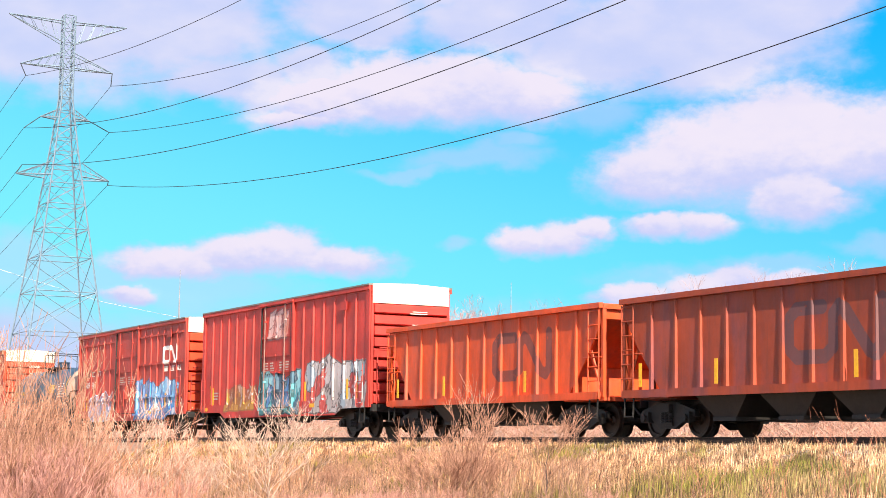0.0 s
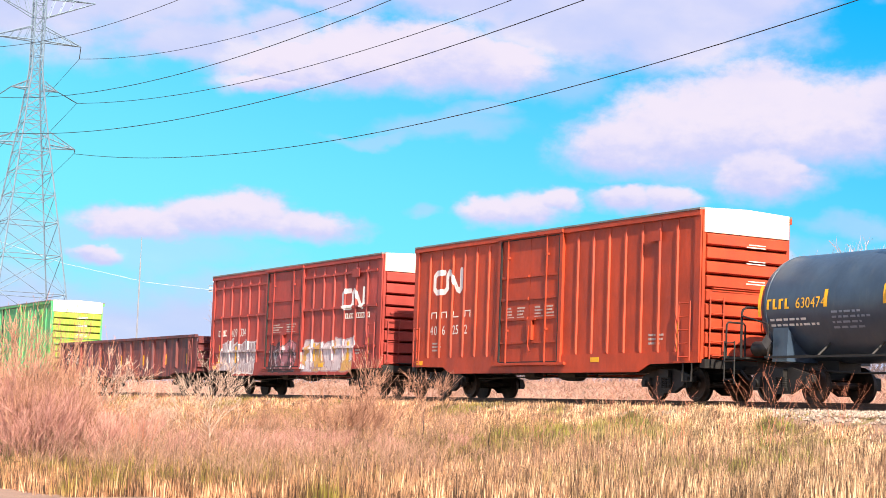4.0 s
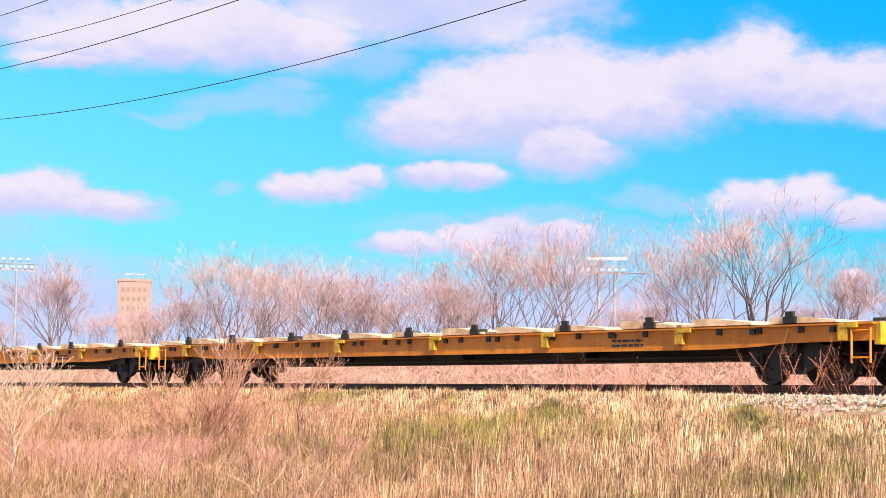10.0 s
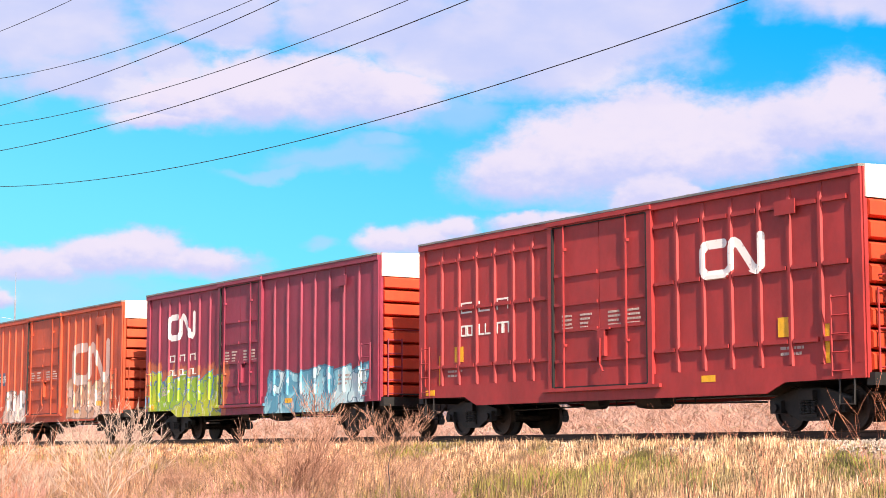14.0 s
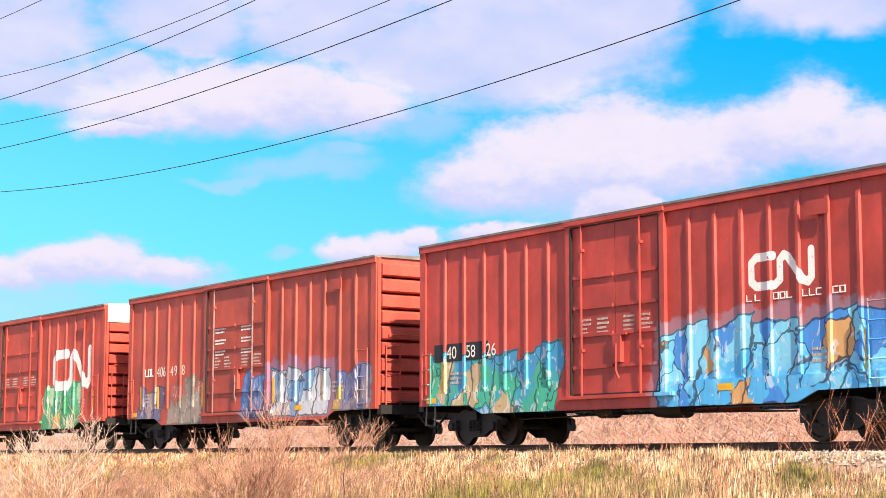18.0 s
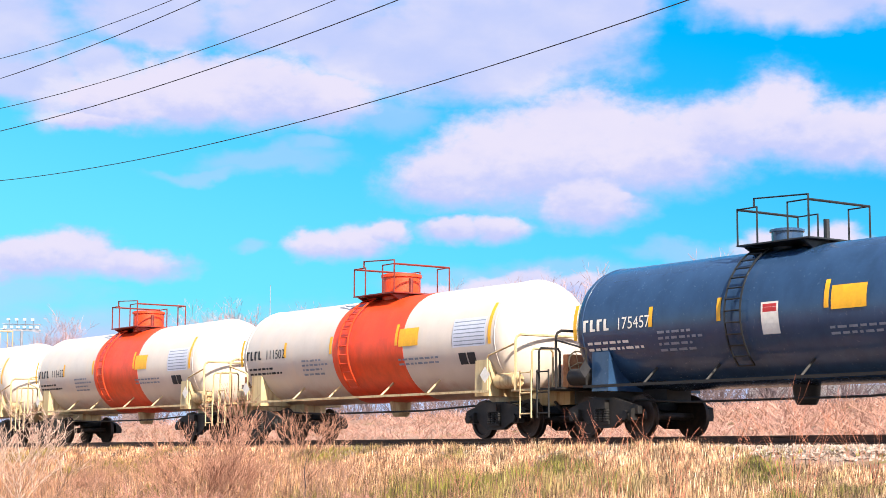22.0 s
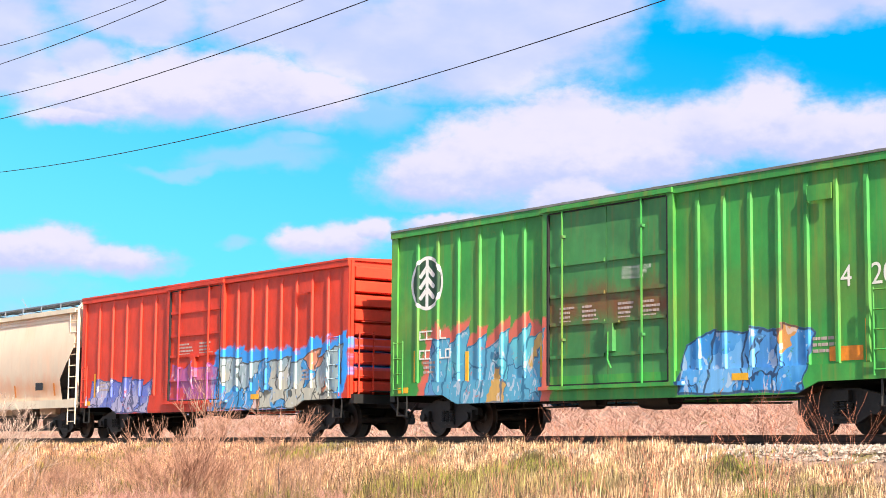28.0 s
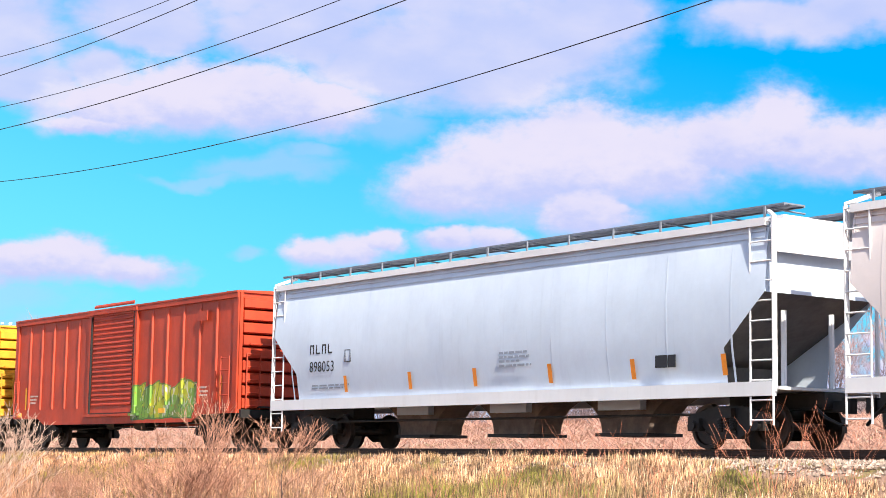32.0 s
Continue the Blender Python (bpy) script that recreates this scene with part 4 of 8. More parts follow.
    ring = [c + Vector((0, 0.28 * math.cos(t), 0.28 * math.sin(t))) for t in (2 * math.pi * i / 14 for i in range(15))]
    g.line(ring, 0.02, 5)
    for k in (0, 4, 8, 11):
        g.tube(c, ring[k], 0.014, 4)
    part("hand_brake_wheel", g, sm, car)
    # marks on the curved side
    def curved(x0, x1, z0, z1, m, name, cols=1, rows=1, fill=1.0):
        g = Geo()
        dx, dz = (x1 - x0) / cols, (z1 - z0) / rows
        for i in range(cols):
            for j in range(rows):
                a, b = x0 + dx * (i + (1 - fill) / 2), x0 + dx * (i + (1 + fill) / 2)
                c, d = z0 + dz * (j + (1 - fill) / 2), z0 + dz * (j + (1 + fill) / 2)
                zs = [c + (d - c) * q / 6 for q in range(7)]
                pts = [(-math.sqrt(max(0.01, (r + 0.012) ** 2 - (z - zc) ** 2)), z) for z in zs]
                g.add([(a, y, z) for y, z in pts] + [(b, y, z) for y, z in pts], [(q, 7 + q, 8 + q, q + 1) for q in range(6)])
        o = part(name, g, m, hull)
        if cols * rows > 1:
            o["kind"] = "stuff"
    ink = DARK_INK if band is not None or side_gear == "pale" else WHITE_INK
    if side_gear == "gold":
        ink2 = YELLOW_MARK
    else:
        ink2 = ink
    def lines(x0, x1, z0, z1, rows, m, seed):
        """Rows of small print, as short bars of uneven length."""
        rng = random.Random(seed)
        dz = (z1 - z0) / rows
        for j in range(rows):
            a, end = x0, x1 - (x1 - x0) * rng.uniform(0, 0.3)
            while a < end:
                w = rng.uniform(0.08, 0.26)
                curved(a, min(end, a + w), z0 + dz * (j + 0.3), z0 + dz * (j + 0.72), m, "small_lettering")
                a += w + 0.06
    for k in range(4):
        curved(-h + 0.85 + 0.23 * k, -h + 0.94 + 0.23 * k, 2.32, 2.58, ink2, "letter_bar")
        curved(-h + 0.94 + 0.23 * k, -h + 1.02 + 0.23 * k, 2.53 - 0.21 * (k % 2), 2.58 - 0.21 * (k % 2), ink2, "letter_bar")
    fleet_number(hull, number, -h + 1.95, -h + 3.05, 2.32, 2.58, 0, ink2, (r, zc))
    lines(-h + 0.95, -h + 2.9, 1.85, 2.12, 2, ink, 3)
    lines(-2.9, -1.5, 1.75, 2.25, 4, plain_data, 5)
    lines(1.9, 4.2, 1.85, 2.08, 2, plain_data, 6)
    curved(1.98, 2.85, 2.36, 2.82, YELLOW_MARK, "yellow_placard")
    if light:
        curved(h - 2.5, h - 1.15, 2.22, 2.92, PANEL_PALE, "data_panel")
        for k in range(7):
            curved(h - 2.45, h - 1.2, 2.26 + 0.095 * k, 2.285 + 0.095 * k, plain_data, "print_line")
        for k in (0, 1):
            curved(h - 2.3 + 0.36 * k, h - 1.99 + 0.36 * k, 1.80, 2.08, DARK_INK, "black_plate")
    else:
        lines(h - 2.6, h - 1.3, 2.1, 2.9, 6, WHITE_INK, 8)
    if not light and side_gear is None:
        curved(0.15, 0.62, 1.98, 2.62, WHITE_INK, "white_notice")
        curved(0.20, 0.57, 2.42, 2.58, RED_INK, "red_header")
    for x, z0, z1 in ((-h + 0.5, 2.15, 2.95), (-h + 3.0, 2.32, 2.75), (-1.4 if band else -1.1, 2.32, 2.8), (1.8, 2.4, 2.95), (h - 1.05, 2.25, 3.25)):
        curved(x, x + 0.12, z0, z1, YELLOW_MARK, "reflector_strip")
    trucks(car, h - 1.15, (s1 - s0) / 2)
    return car


# ---- covered hopper ----
def covered_hopper(label, s0, s1, mat, sill_mat, top=4.35, tapes_x=(), number="", ribs=8, roof_mat=None, pale=None):
    car = thing("covered_hopper", label, "hopper car", "covered hoppers of the freight train", at=((s0 + s1) / 2, TRAIN_Y, 0))
    TRAIN.append(car)
    h = (s1 - s0) / 2
    b = h - 0.28
    rm = roof_mat or sill_mat
    # side skin: gently bowed section, swept; the ends slope in below
    sec = [(-1.44, 1.28), (-1.56, 2.0), (-1.595, 2.5), (-1.60, 3.05), (-1.57, 3.4), (-1.50, top - 0.25), (-1.44, top)]
    g = Geo()
    for sgn in (1, -1):
        nseg = 24
        vs, fs = [], []
        for i in range(nseg + 1):
            u = -1 + 2 * i / nseg
            for y, z in sec:
                lim = b - min(1.15, max(0.0, (3.05 - z)) * 1.1)
                vs.append((u * lim, y * sgn, z))
        m = len(sec)
        for i in range(nseg):
            for j in range(m - 1):
                q = (i * m + j, (i + 1) * m + j, (i + 1) * m + j + 1, i * m + j + 1)
                fs.append(q if sgn > 0 else q[::-1])
        g.add(vs, fs)
    # sloped end sheets
    for s in (-1, 1):
        xe = s * (b - 0.05)
        g.add([(xe, -1.57, 3.05), (xe, 1.57, 3.05), (xe, 1.5, top), (xe, -1.5, top)], [(0, 1, 2, 3)])
        # lower slope in the dark grey that holds its shade and grime
        part("slope_sheet", Geo().add([(s * (b - 3.2), -1.42, 1.28), (s * (b - 3.2), 1.42, 1.28), (xe, 1.57, 3.05), (xe, -1.57, 3.05)], [(0, 1, 2, 3)]), GRIMY_SHADED, car)
    body = part("hopper_body", g, mat, car, "", True)
    for k in range(ribs):
        x = -b + 2 * b * (k + 0.5) / ribs
        part("side_seam", Geo().add([(x - 0.03, y - 0.0005, z) for y, z in sec] + [(x - 0.005, y - 0.005, z) for y, z in sec] + [(x + 0.03, y - 0.0005, z) for y, z in sec],
             [(j, len(sec) + j, len(sec) + j + 1, j + 1) for j in range(len(sec) - 1)] + [(len(sec) + j, 2 * len(sec) + j, 2 * len(sec) + j + 1, len(sec) + j + 1) for j in range(len(sec) - 1)]), mat, body, "", True)
    part("top_chord", Geo().box(-b, b, -1.585, -1.40, top - 0.03, top + 0.12), pale or rm, car)
    part("far_top_chord", Geo().box(-b, b, 1.40, 1.53, top - 0.02, top + 0.12), pale or rm, car)
    for k in range(2):
        z = top - 0.12 - 0.13 * k
        part("eave_rib", Geo().box(-b + 0.05, b - 0.05, -1.512 - 0.012 * k, -1.47, z - 0.012, z + 0.012), mat, body)
    part("roof", Geo().prism([(-1.45, top + 0.08), (-0.8, top + 0.22), (0.8, top + 0.22), (1.45, top + 0.08)], 'x', -b, b), rm, car)
    # roof walk with railing posts
    for y in (-0.95, 0.95):
        walk_ob = part("roof_walk", Geo().box(-b - 0.2, b + 0.2, y - 0.3, y + 0.3, top + 0.40, top + 0.43), WALK_GREY, car, "dark grey steel grating")
        for yy in (y - 0.28, y + 0.28):
            part("walk_edge", Geo().box(-b - 0.2, b + 0.2, yy - 0.012, yy + 0.012, top + 0.37, top + 0.40), WALK_GREY, walk_ob)
    for k in range(13):
        x = -b + 0.3 + (2 * b - 0.6) * k / 12
        part("walk_bracket", Geo().box(x - 0.025, x + 0.025, -1.28, -1.25, top + 0.10, top + 0.40), WALK_GREY, car)
        part("walk_strut", Geo().tube((x, -1.25, top + 0.38), (x + 0.55, -0.7, top + 0.24), 0.018, 4), WALK_GREY, car)
    for k in range(5):
        x = -b + 1.8 + (2 * b - 3.6) * k / 4
        part("roof_hatch", Geo().box(x - 1.2, x + 1.2, -0.4, 0.4, top + 0.22, top + 0.36), rm, car)
    part("side_sill", Geo().box(-h + 0.12, h - 0.12, -1.58, -1.46, 1.02, 1.30), sill_mat, car)
    part("far_side_sill", Geo().box(-h + 0.12, h - 0.12, 1.46, 1.58, 1.02, 1.30), sill_mat, car)
    # bays: steep chutes with rounded gaps between them
    n = 3 if h < 9.8 else 4
    for k in range(n):
        x = (k - (n - 1) / 2) * 3.95
        arc = [(1.97 - 1.22 * math.sin(t), 1.20 - 0.84 * (1 - math.cos(t))) for t in (math.pi / 2 * q / 6 for q in range(7))]
        arc = [(x + 1.97, 1.28)] + [(x + p, q) for p, q in arc]
        left = [(2 * x - p, q) for p, q in arc[::-1]]
        bay = part("discharge_bay", Geo().prism(arc + left, 'y', -0.42, 0.42), BAY_SHADED, car)
        part("outlet_gate", Geo().box(x - 0.78, x + 0.78, -0.6, 0.6, 0.28, 0.355), STEEL_DARK, bay)
        part("bay_flange", Geo().box(x - 0.7, x + 0.7, -0.6, -0.422, 0.86, 1.2), mat, bay)
    # end cage: posts, ladders and platform
    for s in (-1, 1):
        e = part("end_platform", Geo().box(*sorted((s * (b - 2.0), s * h)), -1.5, 1.5, 1.14, 1.20), sill_mat, car)
        for y in (-1.5, 1.5):
            part("end_post", Geo().line([(s * (h - 0.12), y, 1.1), (s * (h - 0.12), y, top + 0.15), (s * (b - 0.35), y * 0.75, top + 0.34)], 0.05, 6), sill_mat, e)
        for y in (-0.7, 0.7):
            part("end_brace", Geo().tube((s * (b - 0.35), y, 1.2), (s * (b - 0.35), y, 2.75), 0.06, 6), sill_mat, e)
        ladder(car, *sorted((s * (h - 0.72), s * (h - 0.12))), 0.55, top + 0.05, -1.55, 11, sill_mat)
        part("end_plate", Geo().box(*sorted((s * (h - 0.16), s * (h - 0.11))), -1.45, 1.45, top - 0.55, top + 0.1), sill_mat, e)
        part("centre_sill_end", Geo().box(*sorted((s * (b - 2.2), s * (h + 0.1))), -0.34, 0.34, 0.80, 1.12), STEEL_DARK, car)
        # dark sheet added to give the shade below the slope
        part("end_cross_sheet", Geo().box(*sorted((s * (b - 2.2), s * (b - 2.15))), -1.3, 1.3, 1.2, 1.7), GRIMY_SHADED, car)
    for x in tapes_x:
        part("reflector_strip", Geo().add([(x - 0.07, -1.53, 1.45), (x + 0.07, -1.53, 1.45), (x + 0.05, -1.58, 1.88), (x - 0.09, -1.58, 1.88)], [(0, 1, 2, 3)]), ORANGE_MARK, car)
    marks(car, -b + 1.85, -b + 3.05, 2.45, 2.80, 4, 1, -1.600, DARK_INK)
    if number:
        fleet_number(car, number, -b + 1.85, -b + 3.1, 2.02, 2.30, -1.583, DARK_INK)
    marks(car, -b + 1.9, -b + 3.9, 1.55, 1.70, 18, 2, -1.512, plain_data, "small_lettering")
    x = -b + 3.62
    part("stencil_box", Geo().box(x, x + 0.02, -1.602, -1.575, 2.24, 2.56).box(x + 0.24, x + 0.26, -1.602, -1.575, 2.24, 2.56).box(x + 0.02, x + 0.24, -1.602, -1.575, 2.24, 2.26).box(x + 0.02, x + 0.24, -1.602, -1.575, 2.54, 2.56), DARK_INK, car)
    part("data_plate", Geo().box(b - 3.1, b - 2.75, -1.60, -1.585, 1.66, 1.92).box(b - 2.72, b - 2.5, -1.60, -1.585, 1.66, 1.92), DARK_INK, car)
    marks(car, b - 8.4, b - 7.2, 1.85, 2.25, 12, 4, -1.576, plain_data, "small_lettering", 0.5)
    trucks(car, h - 1.75, h + 0.55)
    part("brake_rod", Geo().line([(-b + 1, -1.1, 0.7), (b - 1, -1.1, 0.7)], 0.03, 5), STEEL_DARK, car)
    return car


# ---- open hopper ----
def open_hopper(label, s0, s1, mat, top=3.52, n=11):
    car = thing("open_hopper", label, "hopper car", "open hoppers of the freight train", at=((s0 + s1) / 2, TRAIN_Y, 0))
    TRAIN.append(car)
    h = (s1 - s0) / 2
    W = -1.47
    for s, nm in ((1, "side_wall"), (-1, "far_side_wall")):
        y0, y1 = sorted((W * s, (W + 0.04) * s))
        g = Geo().prism([(-h + 1.75, 1.1), (h - 1.75, 1.1), (h - 0.75, 2.2), (h - 0.1, top - 0.45), (h - 0.1, top), (-h + 0.1, top), (-h + 0.1, top - 0.45), (-h + 0.75, 2.2)], 'y', y0, y1)
        part(nm, g, mat, car)
        part("top_chord" if s > 0 else "far_top_chord", Geo().box(-h + 0.02, h - 0.02, *sorted((s * (W - 0.13), s * W)), top - 0.12, top + 0.02), mat, car)
        part("side_sill" if s > 0 else "far_side_sill", Geo().box(-h + 0.15, h - 0.15, *sorted((s * (W - 0.11), s * (W - 0.001))), 0.98, 1.18), mat, car)
    for k in range(n):
        x = -h + 1.35 + (2 * h - 2.7) * k / (n - 1)
        g = Geo().add([(x - 0.075, W, 1.18), (x + 0.075, W, 1.18), (x + 0.05, W, top - 0.12), (x - 0.05, W, top - 0.12),
                       (x - 0.05, W - 0.075, 1.18), (x + 0.05, W - 0.075, 1.18), (x + 0.03, W - 0.04, top - 0.12), (x - 0.03, W - 0.04, top - 0.12)],
                      [(4, 5, 6, 7), (0, 1, 5, 4), (1, 2, 6, 5), (2, 3, 7, 6), (3, 0, 4, 7)])
        part("side_post", g, mat, car)
    for s in (-1, 1):
        a, b = s * (h - 0.12), s * (h - 2.9)
        g = Geo().add([(a, -1.43, top - 0.4), (a, 1.43, top - 0.4), (b, 1.43, 1.2), (b, -1.43, 1.2), (a, -1.43, top), (a, 1.43, top)], [(0, 1, 2, 3), (0, 4, 5, 1)])
        part("slope_sheet", g, mat, car)
        part("end_chord", Geo().box(*sorted((s * (h - 0.14), s * (h - 0.02))), -1.46, 1.46, top - 0.14, top), mat, car)
        e = part("end_platform", Geo().box(*sorted((s * (h - 2.0), s * h)), -1.45, 1.45, 0.95, 1.05), mat, car)
        for y in (-1.42, -0.55, 0.55, 1.42):
            part("end_post", Geo().box(*sorted((s * (h - 0.12), s * (h - 0.02))), y - 0.05, y + 0.05, 1.05, top - 0.12), mat, e)
        for y in (-1.42, 1.42):
            part("corner_strut", Geo().tube((s * (h - 0.08), y, 1.05), (s * (h - 0.7), y, 2.3), 0.045, 5), mat, e)
        part("grab_rail", Geo().line([(s * (h - 0.05), -1.5, 2.1), (s * (h - 0.95), -1.5, 2.1)], 0.022, 5), mat, e)
        ladder(car, *sorted((s * (h - 0.62), s * (h - 0.1))), 1.1, top - 0.2, W - 0.09, 7, mat)
        stirrup(car, s * (h - 0.4), STEEL_DARK)
        part("end_crosswall", Geo().box(*sorted((s * (h - 1.9), s * (h - 1.85))), -1.3, 1.3, 1.05, 1.9), mat, car)
    for k in range(3):
        x = (k - 1) * 2.5
        bay = part("discharge_bay", Geo().add([(x - 1.2, -1.4, 1.15), (x + 1.2, -1.4, 1.15), (x + 1.2, 1.4, 1.15), (x - 1.2, 1.4, 1.15), (x - 0.4, -1.2, 0.45), (x + 0.4, -1.2, 0.45), (x + 0.4, 1.2, 0.45), (x - 0.4, 1.2, 0.45)],
                  [(0, 1, 5, 4), (1, 2, 6, 5), (2, 3, 7, 6), (3, 0, 4, 7), (4, 5, 6, 7)]), STEEL_DARK, car)
        part("outlet_gate", Geo().box(x - 0.45, x + 0.45, -1.25, 1.25, 0.38, 0.47), STEEL_DARK, bay)
    part("centre_sill", Geo().box(-h - 0.05, h + 0.05, -0.33, 0.33, 0.78, 1.0), STEEL_DARK, car)
    tapes(car, (-5.55, -2.35, 2.6), 1.25, 1.85, W - 0.125, w=0.13)
    trucks(car, h - 1.55, h + 0.45)
    return car


# ---- gondola ----
def gondola(label, s0, s1, mat, top=2.62, n=13):
    car = thing("gondola_car", label, "gondola", at=((s0 + s1) / 2, TRAIN_Y, 0))
    TRAIN.append(car)
    h = (s1 - s0) / 2
    W = -1.46
    for s in (1, -1):
        part("side_wall" if s > 0 else "far_side_wall", Geo().box(-h + 0.05, h - 0.05, *sorted((s * W, s * (W + 0.04))), 0.98, top - 0.05), mat, car)
        part("top_chord" if s > 0 else "far_top_chord", Geo().box(-h, h, *sorted((s * (W - 0.12), s * (W + 0.05))), top - 0.09, top + 0.03), mat, car)
        part("side_sill" if s > 0 else "far_side_sill", Geo().prism([(-h, 1.1), (-h, 0.92), (-h + 2.6, 0.9), (-h + 3.2, 0.76), (h - 3.2, 0.76), (h - 2.6, 0.9), (h, 0.92), (h, 1.1)], 'y', *sorted((s * (W - 0.1), s * (W - 0.001)))), mat, car)
    for k in range(n):
        x = -h + 0.8 + (2 * h - 1.6) * k / (n - 1)
        part("side_post", Geo().hat(x, 0.19, 1.1, top - 0.09, W, W - 0.11, 0.2), mat, car)
    part("floor", Geo().box(-h + 0.06, h - 0.06, -1.41, 1.41, 0.98, 1.06), mat, car)
    for s in (-1, 1):
        e = part("end_wall", Geo().box(*sorted((s * (h - 0.06), s * (h - 0.01))), -1.41, 1.41, 1.0, top - 0.03), mat, car)
        for k in range(4):
            z = 1.25 + 0.36 * k
            part("end_corrugation", Geo().prism([(s * (h - 0.01), z - 0.1), (s * (h + 0.1), z - 0.06), (s * (h + 0.1), z + 0.06), (s * (h - 0.01), z + 0.1)][::s], 'y', -1.4, 1.4), mat, e)
        ladder(car, *sorted((s * (h - 0.65), s * (h - 0.2))), 1.0, top - 0.2, W - 0.15, 4, mat)
        stirrup(car, s * (h - 0.45), STEEL_DARK)
    under_gear(car, h - 0.3)
    tapes(car, (-6.6, -3.2, 0.1, 3.45, 6.6, 9.4), 1.3, 1.8, W - 0.006, w=0.15)
    marks(car, -9.0, -7.9, 1.95, 2.22, 4, 1, W - 0.012)
    part("number_patch", Geo().box(-9.15, -6.75, W - 0.006, W - 0.001, 1.4, 2.3), DARK_INK, car)
    fleet_number(car, "2605 88", -9.0, -6.95, 1.48, 1.80, W - 0.012)
    trucks(car, h - 2.4, h + 0.5)
    return car


PLANK = plain("bleached_deck_wood", "d8c0a0", 0.85, 0, 0.3, 3, "a88c70")
YELLOW_DULL = plain("worn_yellow_paint", "d8a81c", 0.6, 0, 0.4, 4, "8a6a20")


# ---- flat car for containers ----
def flat_car(label, s0, s1, mat, deck_mat, sign=""):
    car = thing("flat_car", label, "flat car", "flat cars of the freight train", at=((s0 + s1) / 2, TRAIN_Y, 0))
    TRAIN.append(car)
    h = (s1 - s0) / 2 - 0.42
    dz = 1.12
    for s in (1, -1):
        prof = [(-h, dz), (-h, dz - 0.30), (-h + 2.2, dz - 0.32), (-h + 3.0, dz - 0.38), (-h + 4.2, dz - 0.42), (h - 4.2, dz - 0.42), (h - 3.0, dz - 0.38), (h - 2.2, dz - 0.32), (h, dz - 0.30), (h, dz)]
        part("side_sill" if s > 0 else "far_side_sill", Geo().prism(prof, 'y', *sorted((s * -1.42, s * -1.36))), mat, car)
        part("sill_flange" if s > 0 else "far_sill_flange", Geo().box(-h, h, *sorted((s * -1.5, s * -1.3)), dz + 0.001, dz + 0.03), mat, car)
    part("centre_sill", Geo().box(-h - 0.2, h + 0.2, -0.4, 0.4, 0.5, 0.98), STEEL_DARK, car)
    part("deck", Geo().box(-h, h, -1.3, 1.3, dz - 0.02, dz + 0.06), deck_mat, car)
    for k in range(14):
        x = -h + 1.0 + (2 * h - 2.0) * k / 13
        part("cross_bearer", Geo().box(x - 0.06, x + 0.06, -1.48, 1.48, dz - 0.14, dz - 0.03), STEEL_DARK, car)
    for k in range(26):
        x = -h + 0.7 + (2 * h - 1.4) * k / 25
        if k % 2 == 0:
            part("deck_plank", Geo().prism([(x - 0.85, dz + 0.062), (x + 0.85, dz + 0.062), (x + 0.85, dz + 0.10), (x - 0.2, dz + 0.19 + 0.02 * (k % 3)), (x - 0.85, dz + 0.19 + 0.02 * (k % 3))], 'y', -1.40, 1.3), PLANK, car)
        if k % 4 == 1:
            part("yellow_bracket", Geo().box(x - 0.12, x + 0.1, -1.52, -1.44, dz - 0.30, dz + 0.03).box(x - 0.02, x + 0.34, -1.53, -1.44, dz - 0.06, dz + 0.03), YELLOW_DULL, car)
        part("stake_pocket", Geo().box(x - 0.07, x + 0.07, -1.46, -1.421, dz - 0.13, dz - 0.002), STEEL_DARK, car)
    for k, x in enumerate((-12.6, -9.8, -6.4, -3.6, -0.6, 2.2, 5.6, 8.4, 12.4)):
        if abs(x) < h:
            p = part("container_pedestal", Geo().box(x - 0.16, x + 0.16, -1.46, -1.16, dz + 0.06, dz + 0.19).box(x - 0.10, x + 0.10, -1.46, -1.4, dz + 0.19, dz + 0.29), STEEL_DARK, car)
            part("pedestal_plate", Geo().box(x - 0.5, x + 0.9, -1.35, 1.35, dz + 0.06, dz + 0.11), deck_mat, p)
            part("far_pedestal", Geo().box(x - 0.16, x + 0.16, 1.16, 1.46, dz + 0.11, dz + 0.28), STEEL_DARK, p)
    for s in (-1, 1):
        part("end_sill", Geo().box(*sorted((s * (h - 0.02), s * (h + 0.12))), -1.42, 1.42, dz - 0.38, dz + 0.02), YELLOW_DULL if s > 0 else mat, car)
        ladder(car, *sorted((s * (h - 0.5), s * (h - 0.05))), 0.5, 1.0, -1.5, 2, mat)
        part("bolster_plate", Geo().box(s * (h - 2.3) - 0.35, s * (h - 2.3) + 0.35, -1.34, 1.34, 0.86, 1.05), STEEL_DARK, car)
        part("hand_brake_stand", Geo().line([(s * (h - 0.1), -0.9, 1.1), (s * (h - 0.1), -0.9, 1.42)], 0.03, 6), mat, car)
    for x in (-5.0, 0.5, 5.2):
        part("brake_reservoir", Geo().lathe([(-0.7, 0.05), (-0.68, 0.19), (0.6, 0.19), (0.62, 0.05)], 'x', 12, (x, -0.8, 0.72)), STEEL_DARK, car, "", True)
    part("train_line", Geo().line([(-h, -1.0, 0.6), (-3, -1.1, 0.55), (4, -1.1, 0.55), (h, -1.0, 0.6)], 0.03, 5), STEEL_DARK, car)
    if sign:
        part("number_board", Geo().box(-6.95, -4.5, -1.43, -1.421, 0.76, 1.06), DARK_INK, car)
        marks(car, -6.85, -5.95, 0.78, 1.04, 4, 1, -1.435)
        fleet_number(car, sign, -5.8, -4.65, 0.82, 1.0, -1.437)
